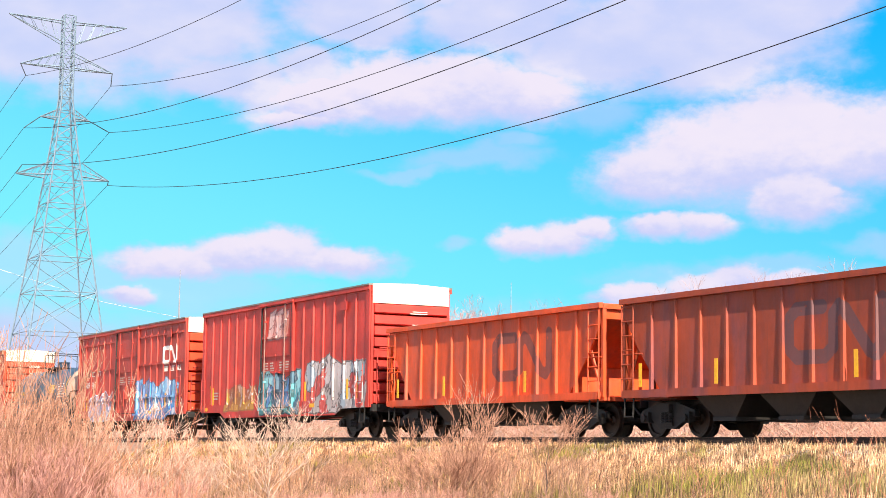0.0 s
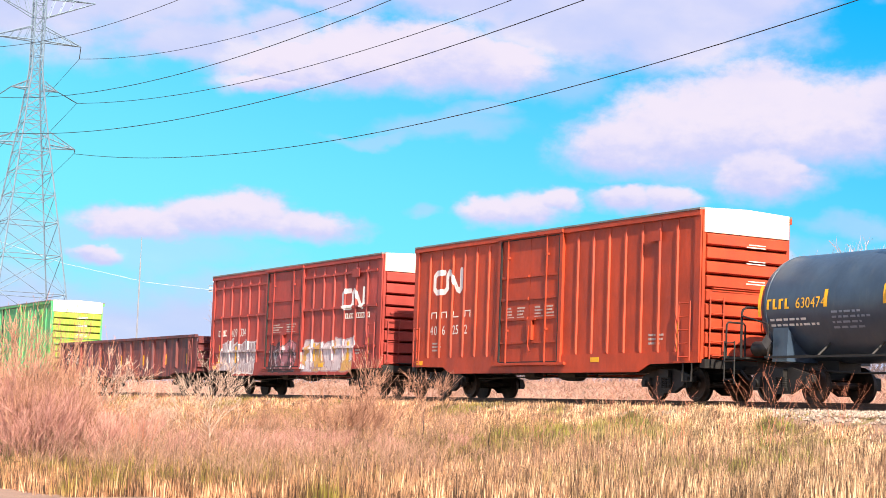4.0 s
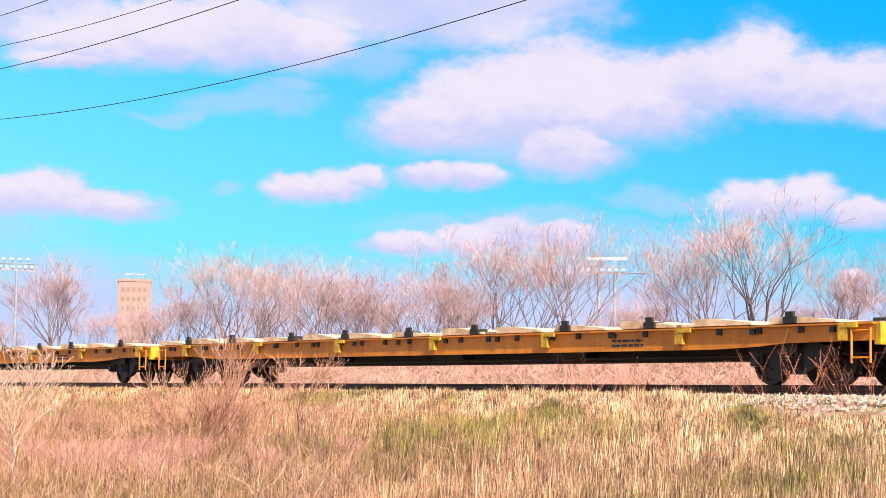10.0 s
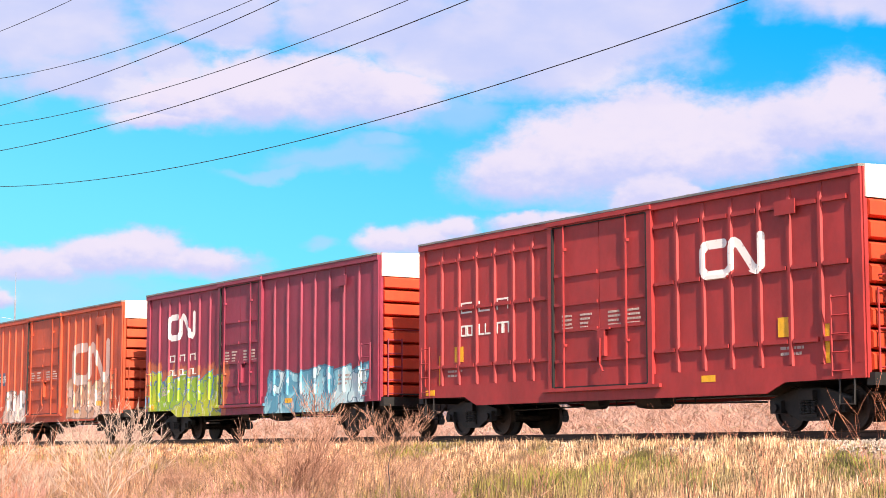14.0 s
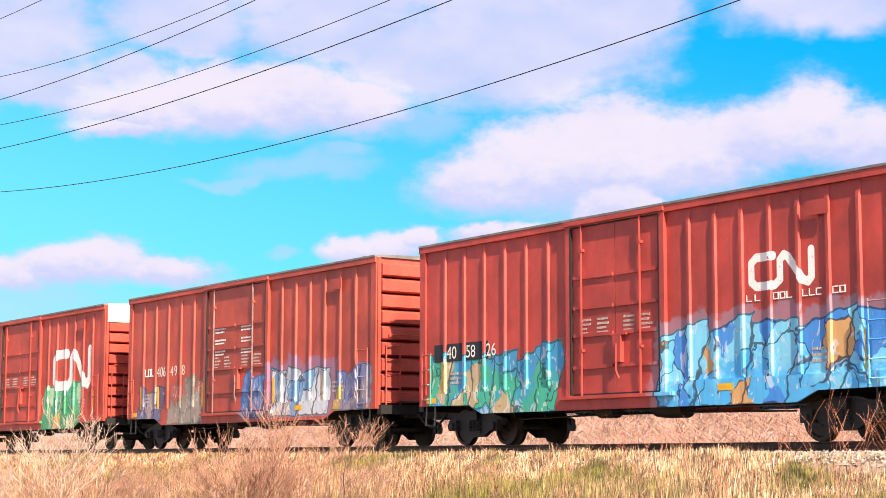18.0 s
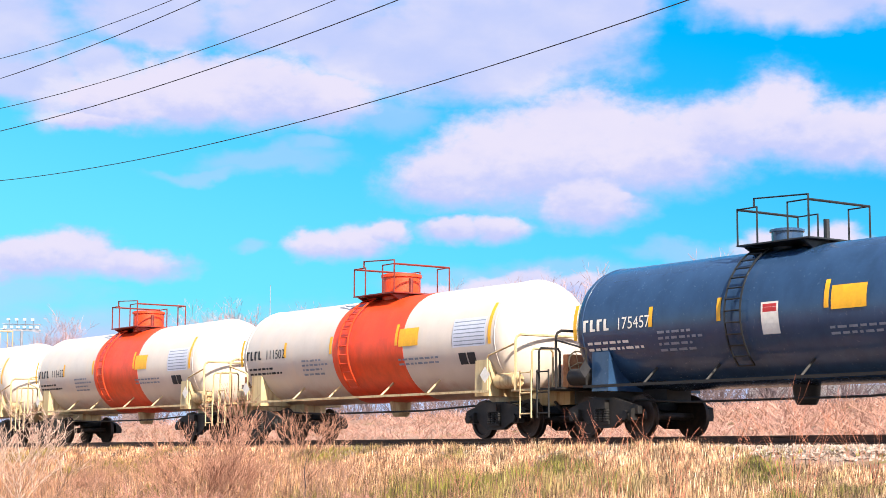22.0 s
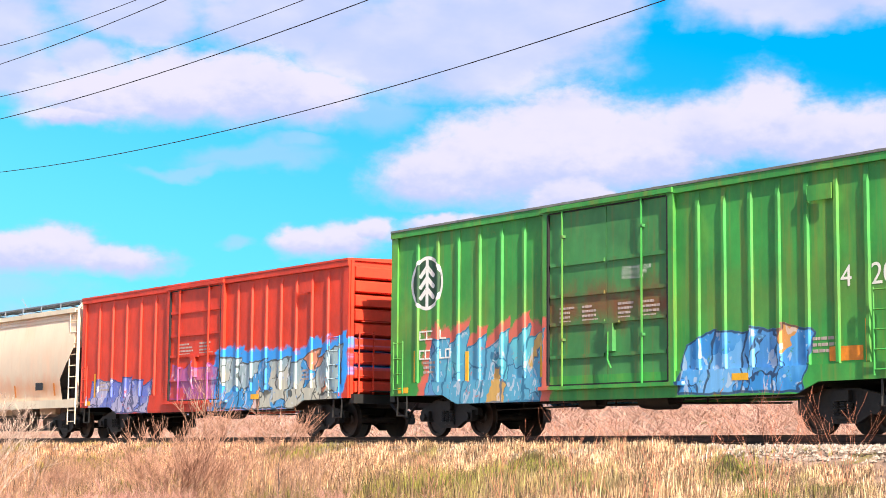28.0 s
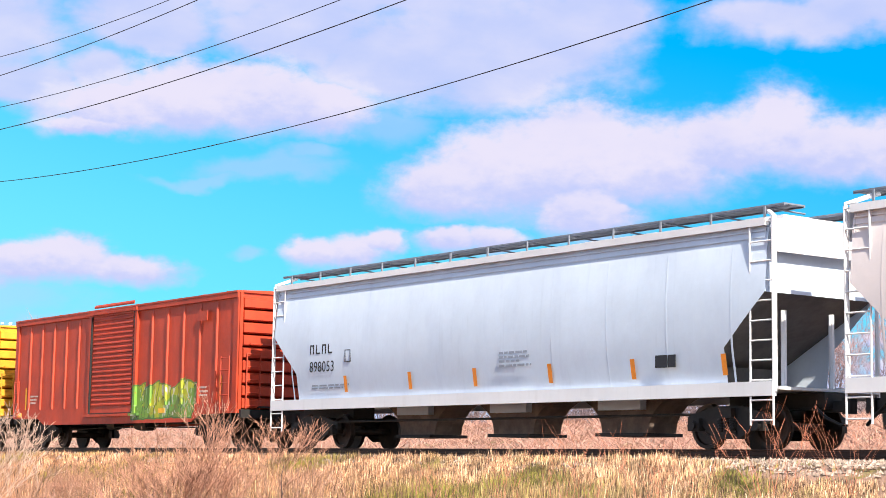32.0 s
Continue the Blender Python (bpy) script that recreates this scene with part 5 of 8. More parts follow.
    marks(car, 7.2, 8.4, 0.78, 0.98, 8, 2, -1.425, DARK_INK, "small_lettering")
    trucks(car, h - 2.3, (s1 - s0) / 2)
    return car


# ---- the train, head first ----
# ends of red cars: sunlight put into a brighter, more orange tone
END_SUNLIT_RED = paint("sunlit_red_end_paint", "cc4a2a", (), 0.15, "8a2e20", 0.85)
# open hoppers
HOP = emblem(paint("orange_brown_hopper_paint", "dc5a1a", (), 0.25, "6a341e", 0.85, fade_col="98584c", fade=0.55), WORM, 2.3, 2.45, 1.75, ink="5c3a38", cover=0.75)
HOP2 = emblem(paint("dull_red_hopper_paint", "a84a30", (), 0.35, "5a3024", 0.7, fade_col="6e404c", fade=0.65), WORM, 1.9, 2.45, 1.75, ink="4c4048", cover=0.7)
open_hopper("dull red open hopper car with ribbed sides and a faded emblem", 210.0, 223.1, HOP2)
open_hopper("orange brown open hopper car with ribbed sides and end ladders", 196.1, 209.1, HOP)

M = paint("red_paint_silver_spray", "d44a42", [dict(box=(-1.7, 2.45, 0.8, 2.62), cols=("62b4bc", "a4dce4", "2c5a70", "4a86b8"), line="12181e", n=5, seed=1.3),
    dict(box=(2.6, 8.1, 0.8, 2.85), cols=("b0b0ae", "c4c2c2", "9cb4c0", "c24a44"), line="3a3032", n=5, seed=4.2),
    dict(box=(-5.5, -2.1, 1.0, 2.1), cols=("b99a58", "8e6a52", "c9b9a8"), line="7a4a3a", n=6, cover=0.75, seed=8.8),
    dict(box=(-0.9, 1.1, 3.65, 4.85), cols=("d9b9b4", "c98a80", "d9c4c0"), line="6a2a2a", n=3, cover=0.85, seed=2.2)], 0.22, "6e2a20")
c = boxcar("weathered red ribbed boxcar with pale blue and silver spray paint", 178.3, 194.7, M, "rib", (-1.6, 1.55), n_ribs=(6, 6), rod=ROD)
tapes(c, (-6.9, -3.5, 2.7, 6.4), 1.25, 2.00)

M = emblem(paint("red_paint_blue_spray", "c04a40", [dict(box=(1.25, 7.4, 0.75, 2.7), cols=("3f8cc8", "8ac0e4", "5a7ca8", "e0e4ec"), line="26405c", n=6, seed=5.1), dict(box=(-6.2, -2.4, 0.75, 2.2), cols=("8a97ad", "6d5a68", "a8b4c6"), line="e2e2ea", n=7, cover=0.8, seed=2.6)], 0.18, "6a2a24"), WORM, 6.2, 3.72, 1.02)
c = boxcar("red panelled boxcar with a white emblem and blue spray paint", 159.65, 176.1, M, "grid", (-1.76, 1.68), n_ribs=(5, 6), leaves=1, rod=M, end_mat=END_SUNLIT_RED)
marks(c, -7.25, -5.25, 2.95, 3.3, 3, 1)
fleet_number(c, "409  605", -7.25, -5.2, 2.42, 2.74)
marks(c, 5.2, 7.2, 2.86, 3.18, 9, 1)
tapes(c, (-6.6, 2.9, 5.6), 1.3, 1.95)

BLK = paint("blue_black_tank_paint", "3c4c60", (), 0.12, "6a6258", 0.75, 0.35, fade_col="4a5862", fade=0.4)
BEIGE = paint("beige_head_paint", "b29a8c", (), 0.12, "8a6a58", 0.85)
BLACK_RAIL = plain("black_rail_paint", "23262a", 0.5, 0.2, 0.4, 5)
tank_car("blue black tank car with a beige head and top railing", 144.75, 158.6, BLK, 12.3, 1.40, 2.40, pale_end=BEIGE, rail_mat=BLACK_RAIL, side_gear="gold", number="630474")

M = emblem(paint("orange_red_paint", "bc4a2c", (), 0.22, "6a2a1e", 0.72, fade_col="8a3a34", fade=0.4), WORM, -5.75, 3.95, 1.05)
c = boxcar("orange red ribbed boxcar with a small white emblem", 127.5, 143.75, M, "rib", (-2.3, 1.3), n_ribs=(6, 7))
marks(c, -7.0, -4.75, 2.6, 2.9, 4, 1)
fleet_number(c, "40 62 52", -7.0, -4.75, 2.08, 2.38)

M = emblem(paint("brick_red_paint_grey_spray", "b04840", [dict(box=(-7.1, -3.1, 0.8, 2.35), cols=("8f8488", "b9aeb0", "6a5a5e"), line="d9d4d4", n=6, seed=3.9, cover=0.85), dict(box=(-1.75, 0.95, 0.85, 2.2), cols=("5a3a40", "a07078", "2a2228"), line="1a1418", n=4, seed=7.7),
    dict(box=(1.5, 6.2, 0.85, 2.25), cols=("cfc4c6", "e4dcdc", "d0a860"), line="9a7a80", n=5, seed=9.4, cover=0.85)], 0.18, "6a2a24"), WORM, 5.95, 3.68, 1.0)
c = boxcar("brick red panelled boxcar with a white emblem and grey spray paint", 108.4, 124.95, M, "grid", (-2.1, 1.43), n_ribs=(5, 6), leaves=1)
marks(c, -7.5, -6.6, 2.42, 2.78, 3, 1)
fleet_number(c, "409  334", -6.3, -4.5, 2.43, 2.76)
marks(c, 5.0, 7.1, 2.82, 3.1, 9, 1)
part("warning_plate", Geo().box(-7.6, -6.95, -1.512, -1.504, 1.1, 1.35), YELLOW_MARK, c)
tapes(c, (-5.4, 2.6, 5.6), 1.3, 2.00)

GON = paint("dark_maroon_gondola_paint", "964840", (), 0.9, "3a2430", 0.42, fade_col="4c3040", fade=0.6)
gondola("dark maroon gondola car with rusty ribbed sides", 85.4, 106.5, GON)

M = paint("bright_green_paint_rusted", "4cb876", [dict(box=(-6.2, -1.9, 0.8, 2.1), cols=("b87a2c", "8a5a30", "c9a050"), line="8a5a34", n=9, cover=0.7, seed=6.1), dict(box=(4.7, 7.3, 0.8, 1.7), cols=("a08090", "7a8a7a", "8a6a70"), line="6a5a5a", n=4, cover=0.6, seed=1.9)], 0.35, "8a7a2c", 0.7, fade_col="80b040", fade=0.75)
# end tone turned yellow-green to hold the warm sun on it
c = boxcar("green ribbed boxcar with rusty lower panels", 67.1, 83.5, M, "rib", (-2.0, 2.0), n_ribs=(7, 7), rod=M, end_mat=paint("sunlit_yellow_green_end_paint", "8cae3c", (), 0.5, "c07820", 0.85))
marks(c, -7.3, -6.3, 3.1, 3.55, 3, 1)
marks(c, -7.3, -6.4, 2.3, 2.6, 3, 1)
fleet_number(c, "19 28 3", -7.3, -5.0, 1.85, 2.12)

# flat cars
FLAT = paint("ochre_flat_car_paint", "dc8a2c", (), 0.35, "5a3418", 0.72, fade_col="a8621e", fade=0.4)
DECK = paint("worn_deck_paint", "a88a6a", (), 0.4, "6a4a34", 0.6, fade_col="b9a04c", fade=0.4)
for k in range(3):
    flat_car("empty ochre container flat car with pedestals", 36.2 - 29.85 * k, 66.05 - 29.85 * k, FLAT, DECK, ("147093", "", "147169")[k])

M = paint("maroon_paint_silver_spray", "8a3042", [dict(box=(-6.8, -1.9, 0.75, 2.7), cols=("a9a6a8", "c4c0c4", "7f8a88"), line="2f2f33", halo=0.85, glow="2f6a52", n=5, seed=2.4), dict(box=(1.6, 7.0, 0.8, 2.75), cols=("b2aeb0", "bdb9be", "c6c4c8"), line="1e1e22", halo=0.85, glow="2c6a58", n=4, seed=6.6),
    dict(box=(-1.9, 1.5, 0.8, 2.0), cols=("3c6a5c", "55806e", "7a4a4a"), line="28403a", n=4, cover=0.8, seed=5.5)], 0.15, "5e2a2c", 0.75)
# the sun on the end is painted in as a brighter crimson
c = boxcar("maroon panelled boxcar with silver and green spray paint", -40.85, -24.5, M, "grid", (-2.09, 1.83), n_ribs=(6, 6), rod=M, end_mat=paint("sunlit_crimson_end_paint", "b83a38", (), 0.15, "7a2a24", 0.85))
marks(c, -7.35, -6.0, 2.45, 2.8, 4, 1)
fleet_number(c, "15 80 2", -7.35, -5.1, 1.98, 2.26)
words(c, "CLOSE AND LOCK\nDOOR BEFORE\nMOVING CAR", 0.42, 4.06, 0.16, -1.545, WHITE_INK)
tapes(c, (-7.5, -5.2, -1.9, 1.65, 4.7, 6.9), 1.35, 2.00, -1.585)

M = emblem(paint("maroon_red_paint", "a63a3a", (), 0.15, "5e2a2c", 0.78), WORM, 4.4, 3.77, 1.06)
c = boxcar("maroon red panelled boxcar with a white emblem", -59.2, -43.0, M, "grid", (-2.06, 1.68), n_ribs=(6, 6), end_mat=END_SUNLIT_RED)
marks(c, -6.5, -4.1, 3.1, 3.5, 3, 1)
marks(c, -6.5, -4.1, 2.5, 2.9, 6, 1)
tapes(c, (-6.2, 5.9), 1.9, 2.3, w=0.4)

M = emblem(paint("plum_red_paint_lime_spray", "90364a", [dict(box=(-8.0, -1.7, 0.65, 2.45), cols=("b7c23e", "8fb54a", "c9c860"), line="3a5aa0", halo=0.5, glow="c87a50", n=6, seed=3.3), dict(box=(1.2, 7.6, 0.65, 2.25), cols=("9fd0d8", "5a9ab0", "cfe6e6"), line="3a5a70", n=6, seed=7.1)], 0.15, "5e2a2c", 0.75), WORM, -5.15, 3.97, 1.15)
c = boxcar("plum red ribbed boxcar with lime green spray paint", -77.75, -61.4, M, "rib", (-2.1, 0.9), n_ribs=(6, 7), end_mat=END_SUNLIT_RED)
marks(c, -6.3, -4.3, 2.62, 2.95, 3, 1)
marks(c, -6.3, -4.0, 2.15, 2.45, 6, 1)

M = emblem(paint("rust_red_paint_white_spray", "c4563a", [dict(box=(2.5, 7.3, 0.8, 2.6), cols=("e0d0c0", "c8a890", "a86a50"), line="241a18", n=4, seed=4.4, cover=0.75), dict(box=(-5.0, -2.0, 0.75, 2.35), cols=("e8e0d8", "c8bcb0", "8a5a4a"), line="1c1818", n=4, seed=8.1, cover=0.85)], 0.25, "6a3020", 0.75), WORM, 5.05, 3.15, 2.0, ink="d8c0b4", cover=0.7)
c = boxcar("rust red ribbed boxcar with a large faded emblem", -96.25, -80.06, M, "rib", (-2.07, 1.76), n_ribs=(6, 7))
part("number_patch", Geo().box(-7.3, -5.0, -1.508, -1.501, 2.4, 2.95), plain("blue_patch_paint", "4a5a7a", 0.6), c)
marks(c, -7.2, -6.7, 2.52, 2.82, 2, 1, -1.514)
fleet_number(c, "405 619", -6.4, -5.05, 2.52, 2.82, -1.514)
tapes(c, (5.8,), 1.15, 1.5, w=0.6)

M = paint("yellow_boxcar_paint", "f4a22e", [dict(box=(1.9, 7.5, 0.75, 2.9), cols=("e8a4b4", "f4d4d8", "e0863c"), line="c04c68", n=6, cover=0.8, seed=2.9, halo=0.4, glow="e0b8b8"), dict(box=(-7.4, -1.7, 0.72, 2.15), cols=("e8b4bc", "d07a94", "f0dcdc"), line="b04c68", n=6, cover=0.75, seed=5.7)], 0.12, "a0602a", 0.85)
NAVY = paint("dark_blue_door_paint", "153262", [dict(box=(-1.6, 1.9, 0.95, 2.45), cols=("d87a8c", "50709a", "e0d8dc"), line="0e1420", n=6, cover=0.95, seed=3.5)], 0.15, "142848")
c = boxcar("yellow panelled boxcar with dark blue doors and pink spray paint", -114.84, -98.64, M, "grid", (-1.87, 1.96), n_ribs=(6, 6), door_mat=NAVY, rod=ROD, roof=M)
part("black_sign", Geo().box(3.95, 6.5, -1.605, -1.588, 3.5, 4.42), DARK_INK, c)
for x in (4.2, 4.95, 5.7):
    part("sign_stroke", Geo().prism([(x + 0.1, 3.66), (x + 0.34, 3.66), (x + 0.56, 4.25), (x + 0.08, 4.25)], 'y', -1.612, -1.606), WHITE_INK, c)
words(c, "Railcar Pooling", 3.7, 3.14, 0.46, -1.60, DARK_INK, 0.25)
words(c, "Experts", 4.5, 2.62, 0.46, -1.60, DARK_INK, 0.25)
words(c, "next\nload", -7.2, 3.78, 0.24, -1.545, DARK_INK)
words(c, "any\nroad", -4.5, 3.78, 0.24, -1.545, DARK_INK)
for dx, m in ((-1, "red_cross_paint"), (1, "blue_cross_paint")):
    mm = plain(m, "d2462e" if dx < 0 else "3a7ab8", 0.6)
    g = Geo().add([(-5.6 - dx * 0.78, -1.592 - 0.003 * dx, 4.25), (-5.6 - dx * 0.40, -1.592 - 0.003 * dx, 4.25), (-5.6 + dx * 0.78, -1.592 - 0.003 * dx, 3.15), (-5.6 + dx * 0.40, -1.592 - 0.003 * dx, 3.15)], [(0, 1, 2, 3)])
    part("cross_stroke", g, mm, c)
marks(c, -7.2, -5.8, 2.5, 2.9, 4, 1, -1.51, DARK_INK)
for k in range(3):
    part("number_plate_patch", Geo().box(-7.15 + 0.86 * k, -6.5 + 0.86 * k, -1.512, -1.503, 2.1, 2.42), DARK_INK, c)
    marks(c, -7.1 + 0.86 * k, -6.55 + 0.86 * k, 2.13, 2.39, 2, 1, -1.517)

M = emblem(paint("red_paint_cyan_spray", "c45048", [dict(box=(1.2, 8.0, 0.7, 2.55), cols=("5cb4e4", "8fd4f4", "3f86d0", "d8a05c"), line="0e1830", n=5, seed=2.2, halo=0.25, glow="7fb8d0"), dict(box=(-7.7, -2.1, 0.65, 2.5), cols=("3fb094", "3f9ac0", "c8b08c"), line="1c3c40", n=6, seed=6.4)], 0.18, "6a2a24"), WORM, 5.0, 3.5, 0.95)
c = boxcar("red ribbed boxcar with blue and green spray paint", -133.33, -117.17, M, "rib", (-1.8, 1.44), n_ribs=(6, 7))
marks(c, 3.9, 6.3, 2.8, 3.0, 10, 1)
part("number_patch", Geo().box(-7.45, -5.1, -1.509, -1.502, 2.1, 2.55), DARK_INK, c)
fleet_number(c, "40 58 26", -7.35, -5.2, 2.17, 2.48, -1.514)

M = paint("red_oxide_paint_mixed_spray", "c4584a", [dict(box=(-7.3, -5.3, 0.85, 2.1), cols=("5a7090", "3a5070", "a89a98"), line="28304a", n=3, cover=0.8, seed=1.7), dict(box=(-4.8, -2.2, 0.75, 2.35), cols=("9a9a90", "7a8a80", "b0605a"), line="4a5a50", n=3, cover=0.75, seed=4.9),
    dict(box=(0.3, 1.9, 0.85, 2.35), cols=("3f7ab0", "5a90c4", "a04a3a"), line="2a5080", n=3, cover=0.8, seed=7.3), dict(box=(2.1, 5.7, 0.85, 2.4), cols=("d4d6da", "a8b0ba", "6a98c0"), line="1c2028", n=4, seed=9.9, halo=0.35, glow="5a8ab4"),
    dict(box=(5.75, 7.9, 0.95, 2.3), cols=("8a98a4", "4f86b4", "c8b060"), line="2c3440", n=3, cover=0.7, seed=3.7)], 0.2, "6e3024")
c = boxcar("red oxide ribbed boxcar with mixed spray paint", -151.64, -135.5, M, "rib", (-2.09, 1.96), n_ribs=(5, 6), rod=ROD, white=False)
marks(c, -7.2, -6.2, 2.35, 2.72, 3, 1)
fleet_number(c, "406 498", -6.0, -3.95, 2.37, 2.70)
for k in range(6):
    marks(c, -1.5 + 1.75 * (k % 2), -0.5 + 1.75 * (k % 2), 2.85 + 0.35 * (k // 2), 3.05 + 0.35 * (k // 2), 9, 2, -1.54, WHITE_INK, "small_lettering", 0.55)
tapes(c, (-7.9, -7.0, -5.7, -2.4, 2.3, 5.2), 1.3, 2.05)

M = emblem(paint("red_oxide_paint_green_spray", "cc5446", [dict(box=(2.3, 6.1, 0.7, 2.55), cols=("2f9c70", "5cb48a", "b8d8b4", "d8b48c"), line="1e6a50", n=3, seed=2.0, cover=0.9), dict(box=(-6.1, -2.9, 0.65, 1.85), cols=("7a8aa8", "b0b4c0", "5a4a58"), line="38405a", n=5, seed=5.0, cover=0.8)], 0.2, "6e3024"), WORM, 5.2, 3.12, 1.9)
c = boxcar("red oxide ribbed boxcar with a large white emblem", -169.97, -153.75, M, "rib", (-2.15, 1.96), n_ribs=(5, 6))
marks(c, -7.3, -4.3, 3.35, 3.7, 8, 1)
marks(c, -7.3, -4.3, 2.85, 3.2, 8, 1)
marks(c, -7.1, -6.4, 2.25, 2.55, 2, 1)
fleet_number(c, "406 416", -6.1, -4.2, 2.27, 2.56)

M = paint("plum_paint_pink_spray", "aa4a5c", [dict(box=(-6.6, -2.0, 0.7, 2.2), cols=("e08a94", "f0a4a4", "e0707c", "3a9a80"), line="33202c", halo=0.9, glow="2f8a70", n=5, seed=1.1), dict(box=(1.9, 7.3, 0.72, 2.55), cols=("e0848c", "f0b8b8", "c04a60"), line="33202c", halo=0.9, glow="2f8a72", n=5, seed=4.0), dict(box=(-1.2, 0.3, 3.0, 3.6), cols=("8e3a42", "8e3a42", "d8d8e8"), line="c8c8dc", n=4, cover=0.7, seed=6.0)], 0.15, "5e2a2c", 0.75)
c = boxcar("plum red panelled boxcar with pink and teal spray paint", -188.4, -172.1, M, "grid", (-2.06, 1.96), n_ribs=(6, 6), end_mat=END_SUNLIT_RED)
words(c, "CLOSE AND LOCK\nDOOR BEFORE\nMOVING CAR", 0.5, 4.12, 0.16, -1.545, WHITE_INK)
marks(c, -7.3, -6.4, 2.45, 2.75, 2, 1)
fleet_number(c, "21 04 37", -7.3, -4.6, 2.0, 2.28)
tapes(c, (1.75, 7.2), 1.35, 1.85, w=0.2)

BLK2 = paint("black_tank_paint", "304a6c", (), 0.08, "44526a", 0.85, 0.2)
tank_car("glossy black tank car with a top railing and white lettering", -203.25, -189.45, BLK2, 12.3, 1.42, 2.42, rail_mat=BLACK_RAIL, number="175457")
WHT = paint("white_tank_paint", "d0c4ba", (), 0.12, "c09a7c", 0.9, 0.35, fade_col="dcc2a8", fade=0.5, stain=(1.05, 0.42, "a86c44", 0.65))
RED_RAIL = plain("dark_red_rail_paint", "7c2c22", 0.5, 0.1, 0.4, 5)
ORG = paint("orange_band_paint", "e8551c", (), 0.06, "b03a18", 0.9, 0.4, pure=1.1)
CREAM = paint("cream_frame_paint", "d0bc94", (), 0.6, "8a5c38", 0.75)
tank_car("white tank car with an orange band and orange dome", -218.77, -203.25, WHT, 13.7, 1.42, 2.42, band=(-1.25, 2.15), dome_mat=ORG, rail_mat=RED_RAIL, sill_mat=CREAM, number="111502")
tank_car("white tank car with an orange band and orange dome", -234.3, -218.77, WHT, 13.7, 1.42, 2.42, band=(-1.25, 2.15), dome_mat=ORG, rail_mat=RED_RAIL, sill_mat=CREAM, number="111432")
tank_car("all white tank car with a white top railing", -249.85, -234.3, WHT, 13.7, 1.42, 2.42, rail_mat=CREAM, sill_mat=CREAM, side_gear="pale", number="112382")

# green ends yellower than the sides for the sun on them, with rust on top
GREEN_END = paint("sunlit_green_end_paint", "569440", (), 0.45, "a8883a", 0.8, stain=(4.6, 0.7, "c88a48", 0.8))
RUST_DOOR = paint("rusted_green_door_paint", "4a9450", (), 0.35, "8e4a20", 0.7, stain=(2.75, 0.75, "7a4226", 0.9))
M = emblem(paint("green_paint_purple_spray", "409438", [dict(box=(-8.1, -0.1, 0.8, 2.6), cols=("b86a88", "6a7aa0", "d08a94"), line="241c28", n=8, seed=2.7, cover=0.85), dict(box=(2.3, 6.4, 0.75, 1.9), cols=("a8b8a0", "8aa08a", "c8d0c0"), line="6a8a6a", n=5, cover=0.6, seed=5.3)], 0.6, "8f6a2a", 0.65, fade_col="84a840", fade=0.6, stain=(2.6, 1.3, "6e6a32", 0.6)), ROUND, -6.7, 3.78, 1.4)
c = boxcar("green ribbed boxcar with a round emblem and rust streaks", -267.31, -250.87, M, "rib", (-1.97, 1.99), n_ribs=(6, 7), white=False, door_mat=RUST_DOOR, end_mat=GREEN_END)
M = emblem(paint("green_paint_white_spray", "48a248", [dict(box=(-6.7, -2.0, 0.75, 2.7), cols=("d4d4dc", "a8a8b8", "5a5a66"), line="1c1c24", n=4, seed=3.0, halo=0.5, glow="8aa8d0"), dict(box=(2.3, 7.6, 0.8, 2.6), cols=("7a8a98", "a8b0c0", "4a5a6a"), line="38404a", n=5, seed=7.0, cover=0.85)], 0.4, "7a6a2c", 0.7, fade_col="84a840", fade=0.6, stain=(2.7, 1.0, "6a8436", 0.45)), ROUND, -6.7, 3.75, 1.35)
c = boxcar("green ribbed boxcar with a round emblem and white spray paint", -285.7, -269.38, M, "rib", (-2.0, 1.9), n_ribs=(6, 7), door_mat=RUST_DOOR, end_mat=GREEN_END)
marks(c, -7.3, -6.2, 2.28, 2.62, 3, 1)
marks(c, -7.3, -5.5, 1.82, 2.12, 6, 1)
M = paint("teal_paint_mixed_spray", "50c4a4", [dict(box=(-6.4, -1.9, 0.8, 2.5), cols=("b8cce8", "dcdce8", "e0905c"), line="8a5c8a", n=5, seed=1.5, cover=0.85), dict(box=(1.8, 6.4, 0.75, 2.2), cols=("ecc4cc", "e08484", "f0d8a0"), line="5a2c44", n=6, seed=4.6, cover=0.9)], 0.2, "5a7a5a", 0.82, fade_col="48b4ac", fade=0.4)
# teal end warmed to mint, the sun on it put into the colour
c = boxcar("teal green ribbed boxcar with pink spray paint", -304.16, -287.81, M, "rib", (-2.06, 1.93), n_ribs=(6, 7), end_mat=paint("sunlit_mint_end_paint", "7cc07c", (), 0.15, "5a9a6a", 0.85))
part("data_plate", Geo().box(6.35, 7.0, -1.512, -1.503, 1.65, 2.05), DARK_INK, c)
M = emblem(paint("green_paint_blue_spray", "40a246", [dict(box=(-6.6, -2.0, 0.72, 2.55), cols=("46aac8", "60c8d4", "4a90c0", "d8b060"), line="245a7a", n=6, seed=2.5, halo=0.75, glow="e06468", cover=0.85), dict(box=(2.2, 5.8, 0.78, 2.15), cols=("4f8cd0", "6aa4e0", "86b8ec", "e09a50"), line="101c34", n=4, seed=6.8)], 0.4, "8a7a2c", 0.72, fade_col="78ac3c", fade=0.5, stain=(2.7, 1.0, "6a8436", 0.45)), ROUND, -6.67, 3.75, 1.35)
